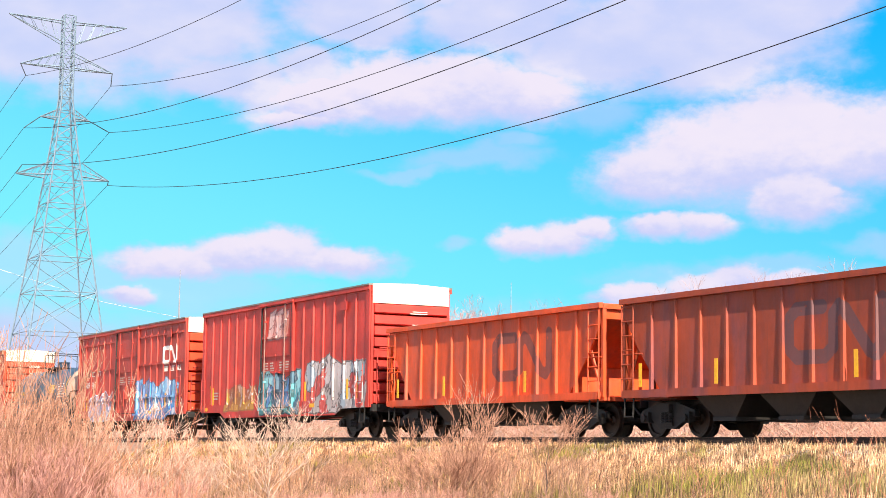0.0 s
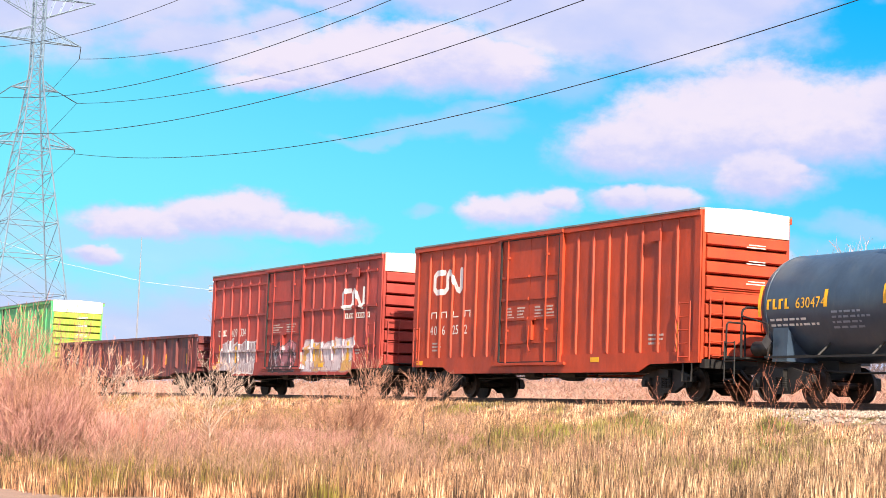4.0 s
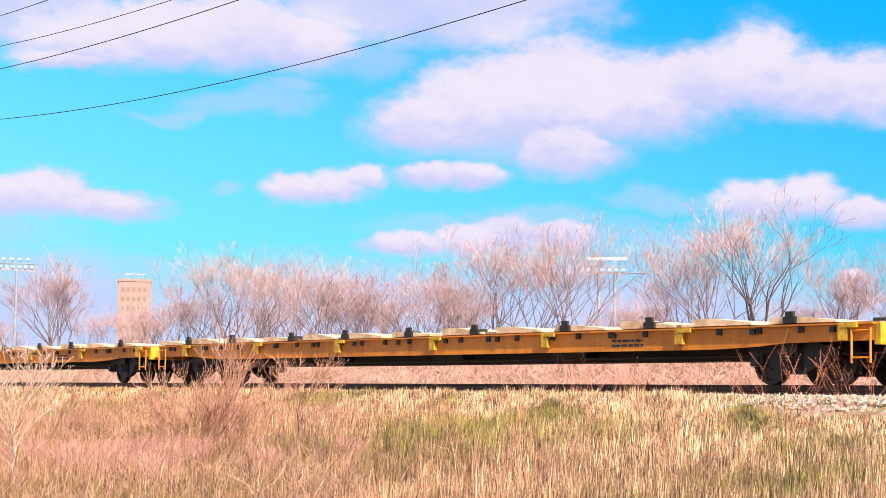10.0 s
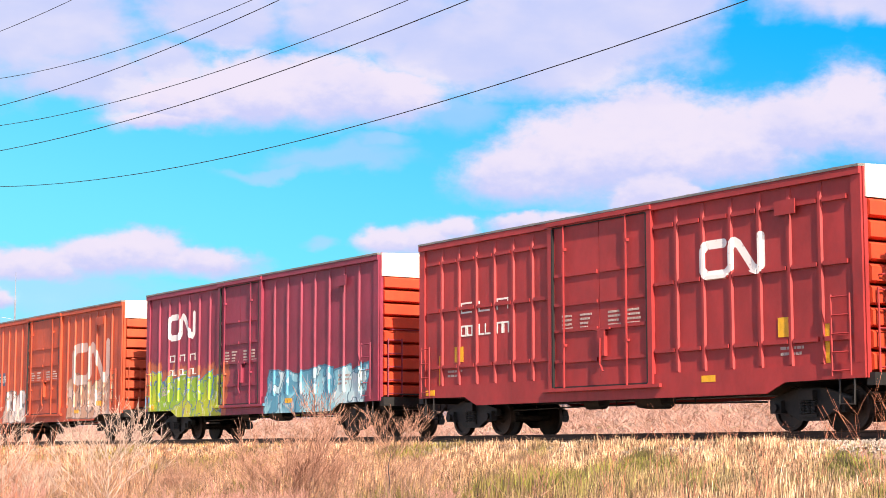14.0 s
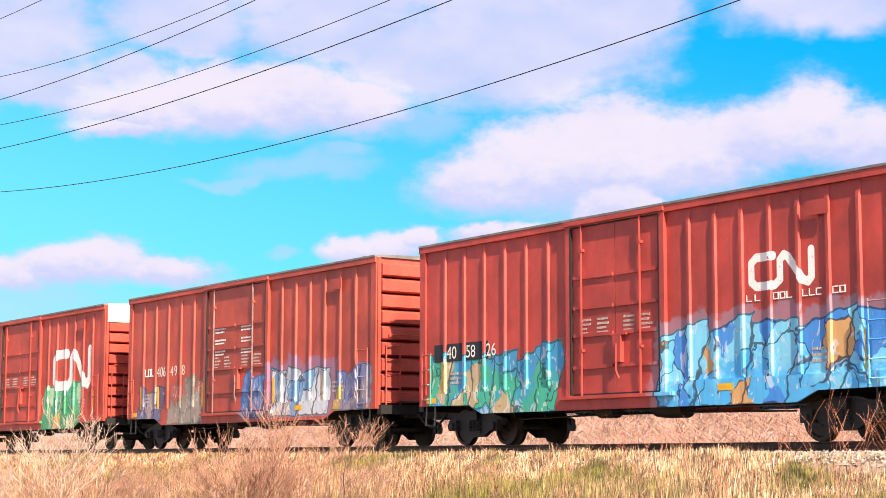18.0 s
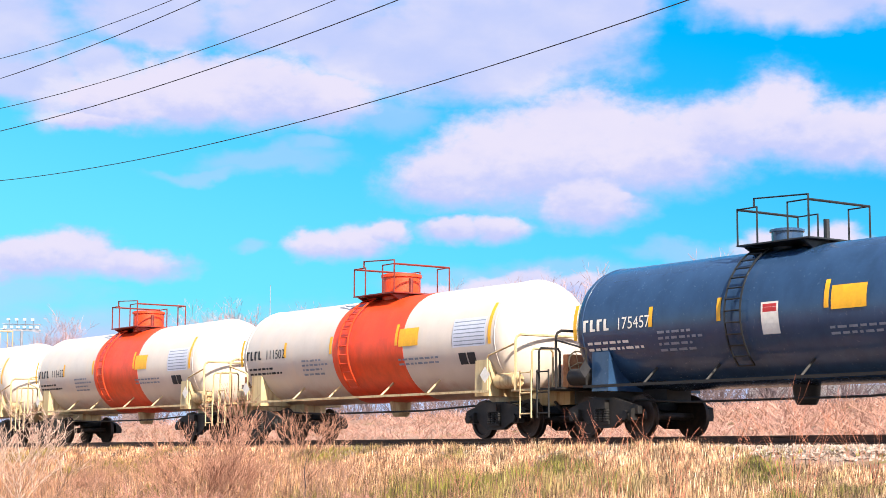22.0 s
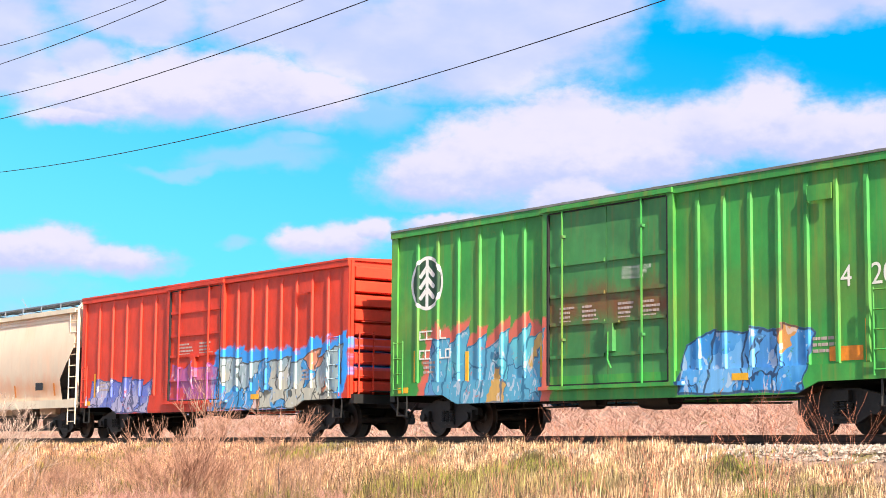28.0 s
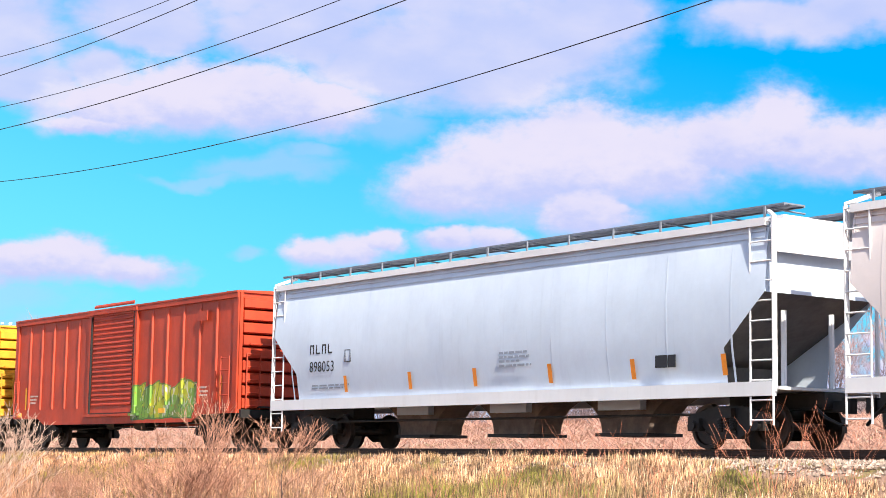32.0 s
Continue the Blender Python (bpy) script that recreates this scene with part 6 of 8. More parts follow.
c = boxcar("green ribbed boxcar with a round emblem and blue spray paint", -322.53, -306.25, M, "rib", (-2.0, 2.04), n_ribs=(6, 7), door_mat=RUST_DOOR, end_mat=GREEN_END)
marks(c, -7.3, -6.1, 2.3, 2.62, 3, 1)
marks(c, -7.3, -6.0, 1.82, 2.15, 4, 1)
words(c, "CLOSE AND LOCK\nDOORS BEFORE\nMOVING CAR", 0.5, 3.5, 0.11, -1.545, WHITE_INK)
tapes(c, (-5.0, -2.2), 1.2, 2.00)
part("orange_placard", Geo().box(6.2, 7.0, -1.51, -1.502, 1.35, 1.62), ORANGE_MARK, c)
fleet_number(c, "4 20", 5.95, 7.6, 2.72, 3.12)
M = paint("bright_orange_red_paint", "dc481c", [dict(box=(-7.6, -3.0, 0.75, 2.0), cols=("b0b4d0", "5a7ac0", "e8dcd4"), line="202a58", n=6, seed=2.1, cover=0.9), dict(box=(1.1, 7.9, 0.75, 2.45), cols=("c8c0a8", "a8b4b0", "3f90c8", "e8945c"), line="101418", n=5, seed=5.9, halo=0.95, glow="2f9ae0"), dict(box=(-1.8, 1.2, 1.1, 2.3), cols=("a070a8", "c07a90", "b04a50"), line="905090", n=4, seed=8.5, cover=0.7)], 0.15, "8a2e20", 0.82)
c = boxcar("bright orange red ribbed boxcar with blue and grey spray paint", -340.86, -324.5, M, "rib", (-1.88, 1.49), top=4.64, white=False, n_ribs=(5, 7), leaves=1, roof=M)

BEI = paint("beige_hopper_paint", "eed6ba", (), 0.2, "e0a878", 0.93, 0.5, fade_col="f6c8a4", fade=0.7, stain=(1.75, 0.55, "e8a070", 0.6))
CREAM2 = paint("cream_sill_paint", "e6d6bc", (), 0.3, "b08a60", 0.85)
covered_hopper("beige covered hopper car with rust stains and a roof walk", -362.05, -341.12, BEI, CREAM2, 4.28, (-8.9, -5.4, -2.1, 1.2, 5.2, 8.6), pale=CREAM2, ribs=5, number="58623")
GRY = paint("pale_grey_hopper_paint", "dad0d0", (), 0.12, "a8a0ac", 0.92, 0.45)
LGREY = paint("light_grey_sill_paint", "dcdce0", (), 0.12, "9a948c", 0.9)
c = covered_hopper("pale grey covered hopper car with a roof walk", -384.3, -363.2, GRY, LGREY, 4.40, (), ribs=14, number="815602")
tapes(c, (-5.7, -2.8, 0.4, 2.9, 5.8, 8.8), 1.06, 1.2, -1.586, w=0.44)
part("orange_placard", Geo().box(0.65, 1.4, -1.605, -1.59, 1.66, 1.98), ORANGE_MARK, c)
marks(c, 3.7, 4.85, 1.08, 1.24, 11, 1, -1.586, plain("blue_print", "3a6aa8", 0.6))
BLG = paint("blue_grey_hopper_paint", "cdd9ea", (), 0.12, "8a96a8", 0.9, 0.45, fade_col="b8c4d8", fade=0.5)
covered_hopper("blue grey covered hopper car with orange reflector strips", -405.0, -385.87, BLG, LGREY, 4.38, (-5.65, -2.72, -0.05, 2.73, 5.47, 8.15), ribs=10, number="898053")
M = paint("orange_red_louvre_paint", "b8462c", [dict(box=(1.4, 5.7, 0.85, 2.2), cols=("5a9a4a", "a8b84a", "3a7a44"), line="2a4a2a", n=5, seed=3.8, cover=0.8)], 0.25, "7a3424", 0.8)
boxcar("orange red boxcar with a louvred door", -423.2, -406.9, M, "rib", (-1.77, 1.61), top=4.52, white=False, n_ribs=(5, 5), leaves=1, louvre=True, roof=M)
M = paint("plain_yellow_paint", "d8a01c", (), 0.15, "8a6a2a", 0.85)
boxcar("yellow ribbed boxcar at the tail of the train", -441.5, -425.2, M, "rib", (-1.8, 1.7), top=4.5, white=False, roof=M)


# ---- sky and clouds, far behind everything ----
def sky_backdrop():
    m, n, l = mat_new("spring_sky")
    nt = m.node_tree
    n.remove(n["Principled BSDF"])
    uv = n.new("ShaderNodeUVMap").outputs[0]
    sp = n.new("ShaderNodeSeparateXYZ")
    l.new(uv, sp.inputs[0])
    el = sp.outputs[1]
    # billowing edge: the lookup wanders at three sizes
    shifts = []
    for k, (sc, amp, det) in enumerate(((0.28, 2.6, 2), (0.9, 1.0, 3), (2.6, 0.34, 4))):
        wt = n.new("ShaderNodeTexNoise")
        l.new(stretch(nt, uv, 1, 1.4, 1, 3.7 * k, 1.9 * k, 0), wt.inputs["Vector"])
        wt.inputs["Scale"].default_value, wt.inputs["Detail"].default_value = sc, det
        wv = n.new("ShaderNodeVectorMath")
        wv.operation = 'MULTIPLY_ADD'
        l.new(wt.outputs["Color"], wv.inputs[0])
        wv.inputs[1].default_value, wv.inputs[2].default_value = (amp, amp * 0.6, 0), (-amp / 2, -amp * 0.3, 0)
        shifts.append(wv.outputs[0])
    p = uv
    for q in shifts[1:]:
        ad = n.new("ShaderNodeVectorMath")
        l.new(p, ad.inputs[0])
        l.new(q, ad.inputs[1])
        p = ad.outputs[0]
    ad = n.new("ShaderNodeVectorMath")
    l.new(p, ad.inputs[0])
    l.new(shifts[0], ad.inputs[1])
    p_veil = ad.outputs[0]

    def puffs(at, banks, blend):
        """Distance to the nearest puff (1 at its edge), and how high in it."""
        best = high = None
        for az, e, rx, up, down in (q for bank in banks.values() for q in bank):
            sb = n.new("ShaderNodeVectorMath")
            sb.operation = 'SUBTRACT'
            l.new(at, sb.inputs[0])
            sb.inputs[1].default_value = (az, e, 0)
            xyz = n.new("ShaderNodeSeparateXYZ")
            l.new(sb.outputs[0], xyz.inputs[0])
            v = val(nt, 'MAXIMUM', val(nt, 'DIVIDE', xyz.outputs[1], up), val(nt, 'DIVIDE', xyz.outputs[1], -down))
            u = val(nt, 'DIVIDE', xyz.outputs[0], rx)
            d = val(nt, 'SQRT', val(nt, 'ADD', val(nt, 'MULTIPLY', u, u), val(nt, 'MULTIPLY', v, v)))
            h = val(nt, 'DIVIDE', xyz.outputs[1], up)
            if best is None:
                best, high = d, h
            else:
                near = val(nt, 'SUBTRACT', d, best)
                sel = n.new("ShaderNodeMix")
                l.new(step(nt, near, -0.3, 0.3), sel.inputs[0])
                l.new(h, sel.inputs[2])
                l.new(high, sel.inputs[3])
                high = sel.outputs[0]
                best = val(nt, 'SMOOTH_MIN', best, d, blend)
        return best, high

    # azimuth, elevation, half width, rise and drop of each puff, in degrees
    heaps = {
        "big": ((53.93, 8.93, 2.04, 1.2, 0.83), (51.88, 9.42, 2.78, 1.76, 1.3), (49.83, 9.62, 2.78, 2.37, 1.3), (49.44, 8.15, 1.85, 1.11, 0.7), (47.41, 9.63, 2.78, 1.67, 1.11), (44.83, 10.16, 2.22, 1.39, 0.65), (43.1, 10.32, 1.48, 1.94, 0.74), (41.39, 10.02, 2.04, 1.2, 0.83), (39.43, 9.97, 1.67, 1.3, 0.89)),
        "under": ((53.9, 7.32, 1.11, 0.46, 0.41), (52.41, 7.34, 1.02, 0.5, 0.44)),
        "mid": ((65.0, 11.09, 2.22, 1.11, 0.56), (62.82, 11.45, 2.41, 1.39, 0.83), (60.41, 11.63, 2.41, 1.39, 0.93), (58.36, 11.5, 2.04, 1.02, 0.78), (65.89, 10.68, 1.67, 0.37, 0.28)),
        "small": ((58.36, 6.8, 0.93, 0.52, 0.44), (57.06, 6.89, 1.11, 0.59, 0.48), (56.14, 7.17, 0.74, 0.48, 0.33)),
        "left": ((69.89, 5.84, 2.04, 0.65, 0.52), (67.71, 6.18, 1.48, 0.67, 0.56), (66.24, 6.31, 1.48, 0.81, 0.63), (64.38, 6.07, 1.67, 0.56, 0.46), (71.13, 4.8, 0.83, 0.37, 0.37)),
        "low": ((54.61, 5.03, 1.48, 0.46, 0.37), (52.57, 5.25, 1.3, 0.56, 0.46), (51.27, 5.45, 1.11, 0.67, 0.65), (49.6, 5.38, 1.3, 0.52, 0.46)),
        "right": ((43.37, 6.51, 1.3, 0.65, 0.46), (41.57, 6.59, 1.11, 0.74, 0.56), (39.8, 6.12, 1.11, 0.56, 0.41), (39.72, 3.24, 0.74, 0.33, 0.33), (40.16, 4.14, 0.41, 0.22, 0.19)),
    }
    veils = {
        "band": ((58.78, 13.96, 2.59, 1.11, 0.93), (55.75, 13.11, 2.41, 1.11, 1.11), (52.92, 13.23, 2.78, 2.04, 1.2), (50.46, 13.87, 2.22, 1.48, 1.39), (48.96, 14.58, 1.3, 1.11, 1.11), (41.36, 14.46, 3.15, 0.65, 0.65), (57.3, 15.44, 5.56, 1.11, 0.93)),
        "upper": ((73.78, 13.28, 4.26, 1.67, 1.57), (69.59, 13.7, 2.59, 1.3, 1.39), (68.6, 11.74, 2.22, 0.65, 0.56), (63.99, 14.11, 2.04, 1.11, 0.74), (65.26, 12.22, 1.11, 0.65, 0.46), (67.17, 11.61, 1.11, 0.74, 0.74)),
    }
    low_band = {
        "horizon": ((66.5, 2.0, 6.0, 1.9, 1.6), (57.0, 2.2, 5.5, 1.7, 1.6), (47.5, 2.2, 5.0, 1.9, 1.6), (76.0, 2.2, 6.0, 1.7, 1.6), (40.0, 1.8, 4.0, 1.3, 1.6)),
    }
    wisps = {
        "wisp": ((59.72, 9.42, 2.04, 0.41, 0.37), (58.62, 9.92, 0.93, 0.28, 0.28), (61.92, 9.07, 1.67, 0.22, 0.22), (56.29, 11.08, 1.3, 0.46, 0.65)),
        "left_haze": ((70.0, 5.3, 4.2, 0.8, 0.9), (75.5, 5.6, 3.0, 1.0, 0.9)),
        "haze": ((66.62, 4.07, 2.22, 0.46, 0.28), (63.41, 4.17, 2.22, 0.41, 0.33), (46.28, 6.51, 1.67, 0.33, 0.33), (46.1, 5.41, 1.67, 0.46, 0.37), (74.74, 6.13, 1.11, 0.83, 0.74), (51.43, 5.71, 3.7, 0.41, 0.56), (60.57, 6.64, 0.56, 0.22, 0.19), (47.37, 3.37, 1.11, 0.46, 0.37)),
    }
    fb = noise_tex(nt, stretch(nt, uv, 1, 1.9, 1), 0.34, 4, 0.5)
    fine = noise_tex(nt, stretch(nt, uv, 1, 1.6, 1, 5, 2, 0), 1.5, 6, 0.6)
    d1, high = puffs(p, heaps, 0.18)
    d2, _ = puffs(p_veil, veils, 0.3)
    rough = val(nt, 'MULTIPLY', val(nt, 'SUBTRACT', fine, 0.5), 0.55)
    f1 = val(nt, 'ADD', val(nt, 'SUBTRACT', 1.08, d1), rough)
    # crisp crowns, frayed bases
    edge = val(nt, 'MULTIPLY', step(nt, high, -0.5, 0.7), 0.42)
    m1 = step(nt, val(nt, 'DIVIDE', f1, val(nt, 'SUBTRACT', 0.98, edge)), -0.50, 0.60)
    f2 = val(nt, 'ADD', val(nt, 'SUBTRACT', 1.30, d2), val(nt, 'ADD', rough, val(nt, 'MULTIPLY', val(nt, 'SUBTRACT', fb, 0.5), 0.9)))
    m2 = val(nt, 'MULTIPLY', step(nt, f2, -0.55, 0.55), 0.92)
    d3, _ = puffs(p_veil, wisps, 0.3)
    m3 = val(nt, 'MULTIPLY', step(nt, val(nt, 'ADD', val(nt, 'SUBTRACT', 1.1, d3), rough), -0.5, 0.6), 0.42)
    halo = val(nt, 'MULTIPLY', step(nt, val(nt, 'ADD', val(nt, 'SUBTRACT', 1.45, d1), rough), 0.0, 0.8), 0.34)
    d4, _ = puffs(p_veil, low_band, 0.4)
    m4 = val(nt, 'MULTIPLY', step(nt, val(nt, 'ADD', val(nt, 'SUBTRACT', 1.3, d4), val(nt, 'MULTIPLY', val(nt, 'SUBTRACT', fb, 0.5), 1.2)), -0.6, 0.7), 0.88)
    halo = val(nt, 'MAXIMUM', halo, m4)
    mask = val(nt, 'MAXIMUM', m1, val(nt, 'MAXIMUM', m2, val(nt, 'MAXIMUM', m3, halo)))
    lift = val(nt, 'SUBTRACT', el, val(nt, 'MULTIPLY', val(nt, 'SUBTRACT', sp.outputs[0], 52.0), 0.22))
    blue = mixc(nt, step(nt, lift, -1.0, 17.0), srgb("80f0ff"), srgb("06b4fc"))
    crown = val(nt, 'MULTIPLY', m1, step(nt, val(nt, 'ADD', high, val(nt, 'MULTIPLY', val(nt, 'SUBTRACT', fine, 0.5), 1.1)), -0.7, 0.55))
    shade = val(nt, 'ADD', val(nt, 'MULTIPLY', fb, 0.5), val(nt, 'ADD', val(nt, 'MULTIPLY', crown, 0.3), val(nt, 'MULTIPLY', m2, 0.12)))
    cloud = mixc(nt, step(nt, shade, 0.22, 0.60), srgb("c8cef4"), srgb("ece4f3"))
    col = mixc(nt, mask, blue, cloud)
    em = n.new("ShaderNodeEmission")
    l.new(col, em.inputs[0])
    em.inputs[1].default_value = SKY_GLOW
    l.new(em.outputs[0], n["Material Output"].inputs[0])
    R = 3200.0
    azs = np.linspace(20, 100, 81)
    els = np.linspace(-3, 24, 28)
    vs, fs, uvs = [], [], []
    for e in els:
        for a in azs:
            vs.append((-R * math.sin(radians(a)) * math.cos(radians(e)), R * math.cos(radians(a)) * math.cos(radians(e)), R * math.sin(radians(e))))
            uvs.append((a, e))
    na = len(azs)
    for j in range(len(els) - 1):
        for i in range(na - 1):
            fs.append((j * na + i, j * na + i + 1, (j + 1) * na + i + 1, (j + 1) * na + i))
    me = bpy.data.meshes.new("sky_backdrop")
    me.from_pydata(vs, [], fs)
    lay = me.uv_layers.new(name="UVMap")
    for lp in me.loops:
        lay.data[lp.index].uv = uvs[lp.vertex_index]
    me.materials.append(m)
    ob = new("backdrop", me)
    return tagged(ob, "blue spring sky with drifting white clouds", "sky", kind="structure")


SKY_GLOW = 0.585
SKY = sky_backdrop()


# ---- ground ----
def ground_z(x, y):
    pts = ((-400, -2.1), (4, -2.05), (9, -1.95), (15, -1.7), (19, -1.35), (22.2, -1.02), (23.0, -0.82), (24.3, -0.34), (25.0, -0.24), (28.2, -0.24), (28.9, -0.34), (30.2, -0.9), (34, -0.8), (40, 0.3), (48, 1.35), (58, 1.45), (70, 1.1), (120, 0.9), (6000, 0.8))
    for (a, za), (b, zb) in zip(pts, pts[1:]):
        if y <= b:
            z = za + (zb - za) * (y - a) / (b - a)
            break
    else:
        z = pts[-1][1]
    k = 0.0 if 24.2 < y < 29 else 0.10 if y < 60 else 0.25
    return z + k * noise.noise(Vector((x * 0.35, y * 0.35, 0))) + k * 0.6 * noise.noise(Vector((x * 1.3, y * 1.3, 4)))


def dry_soil():
    m, n, l = mat_new("dry_grass_soil")
    nt = m.node_tree
    bs = n["Principled BSDF"]
    tc = n.new("ShaderNodeTexCoord").outputs["Object"]
    a = noise_tex(nt, tc, 0.25, 5)
    b = noise_tex(nt, tc, 4.0, 6, 0.7)
    col = mixc(nt, step(nt, a, 0.35, 0.65), srgb("987e70"), srgb("b09488"))
    col = mixc(nt, step(nt, noise_tex(nt, tc, 0.6, 4), 0.58, 0.7), col, srgb("8a8448"))
    col = mixc(nt, 0.55, col, mixc(nt, b, srgb("6a5040"), srgb("f0d8b8")), 'MULTIPLY')
    l.new(col, bs.inputs["Base Color"])
    bs.inputs["Roughness"].default_value = 0.95
    bp = n.new("ShaderNodeBump")
    bp.inputs["Distance"].default_value = 0.12
    l.new(b, bp.inputs["Height"])
    l.new(bp.outputs[0], bs.inputs["Normal"])
    return m


def ground():
    xs = sorted(set([-4000, -2500, -1500, -900, -600, -400, -300, -240, -200] + list(range(-170, 21, 1)) + list(range(25, 121, 8)) + [200, 400, 900, 2000, 4000]))
    ys = sorted(set([-4000, -1500, -500, -200, -100, -50, -25, -12, -5, 0, 2, 4] + [4 + 0.5 * k for k in range(56)] + list(range(32, 80, 2)) + [90, 110, 140, 200, 300, 500, 900, 1600, 2600, 4000]))
    vs = [(x, y, ground_z(x, y)) for y in ys for x in xs]
    n = len(xs)
    fs = [(j * n + i, j * n + i + 1, (j + 1) * n + i + 1, (j + 1) * n + i) for j in range(len(ys) - 1) for i in range(n - 1)]
    return solo("ground", Geo().add(vs, fs), dry_soil(), "dry grassy ground sloping up to the railway", "ground", kind="structure", smooth=True)


ground()


# ---- track ----
def track():
    t = thing("railway_track", "rusty steel rails on dark wooden ties in grey ballast", "railway track", kind="structure", at=(0, TRAIN_Y, 0))
    prof = [(-0.075, -0.18), (0.075, -0.18), (0.075, -0.165), (0.012, -0.14), (0.010, -0.045), (0.037, -0.035), (0.037, -0.002), (0.03, 0.0), (-0.03, 0.0), (-0.037, -0.002), (-0.037, -0.035), (-0.010, -0.045), (-0.012, -0.14), (-0.075, -0.165)]
    for y in (-0.7535, 0.7535):
        part("rail", Geo().prism([(a + y, b) for a, b in prof], 'x', -1400, 900), RAIL, t)
    tie_mat = plain("creosoted_tie_wood", "3a2e28", 0.9, 0, 0.5, 6)
    me = Geo().box(-0.115, 0.115, -1.3, 1.3, -0.36, -0.18).mesh("tie", tie_mat)
    for k in range(230):
        tt = part("tie", me, None, t)
        tt.location = (-118 + 0.55 * k, random.uniform(-0.04, 0.04), random.uniform(-0.006, 0.0))
    g = Geo()
    for k in range(900):
        x = -118 - 0.55 * (k + 1)
        if x > -420:
            g.box(x - 0.115, x + 0.115, -1.3, 1.3, -0.36, -0.185)
    st = part("far_ties", g, tie_mat, t)
    st["kind"] = "stuff"
    return t


track()


def ballast():
    """Broken stone on the shoulders of the track."""
    rng = np.random.default_rng(5)
    m = plain("grey_ballast_stone", "b0a198", 0.9, 0, 0.4, 8, "7d7068", island=0.75)
    oct_v = np.array([(1, 0, 0), (-1, 0, 0), (0, 1, 0), (0, -1, 0), (0, 0, 1), (0, 0, -1)], float)
    oct_f = np.array([(0, 2, 4), (2, 1, 4), (1, 3, 4), (3, 0, 4), (2, 0, 5), (1, 2, 5), (3, 1, 5), (0, 3, 5)])
    N = 26000
    x = -8 - 60 * rng.random(N) ** 1.5
    y = 23.9 + 2.0 * rng.random(N)
    y[: N // 8] = 27.6 + 1.6 * rng.random(N // 8)
    s = rng.uniform(0.022, 0.055, N)
    z = np.array([ground_z(a, b) for a, b in zip(x, y)])
    v = oct_v[None] * (s[:, None, None] * rng.uniform(0.55, 1.3, (N, 6, 1))) + rng.normal(0, 0.006, (N, 6, 3))
    v += np.stack([x, y, z + s * 0.3], -1)[:, None, :]
    f = oct_f[None] + (6 * np.arange(N))[:, None, None]
    me = bpy.data.meshes.new("ballast")
    me.from_pydata(v.reshape(-1, 3).tolist(), [], f.reshape(-1, 3).tolist())
    me.materials.append(m)
    tagged(new("ballast", me), "loose grey broken stone along the track", "ballast", kind="stuff")


ballast()


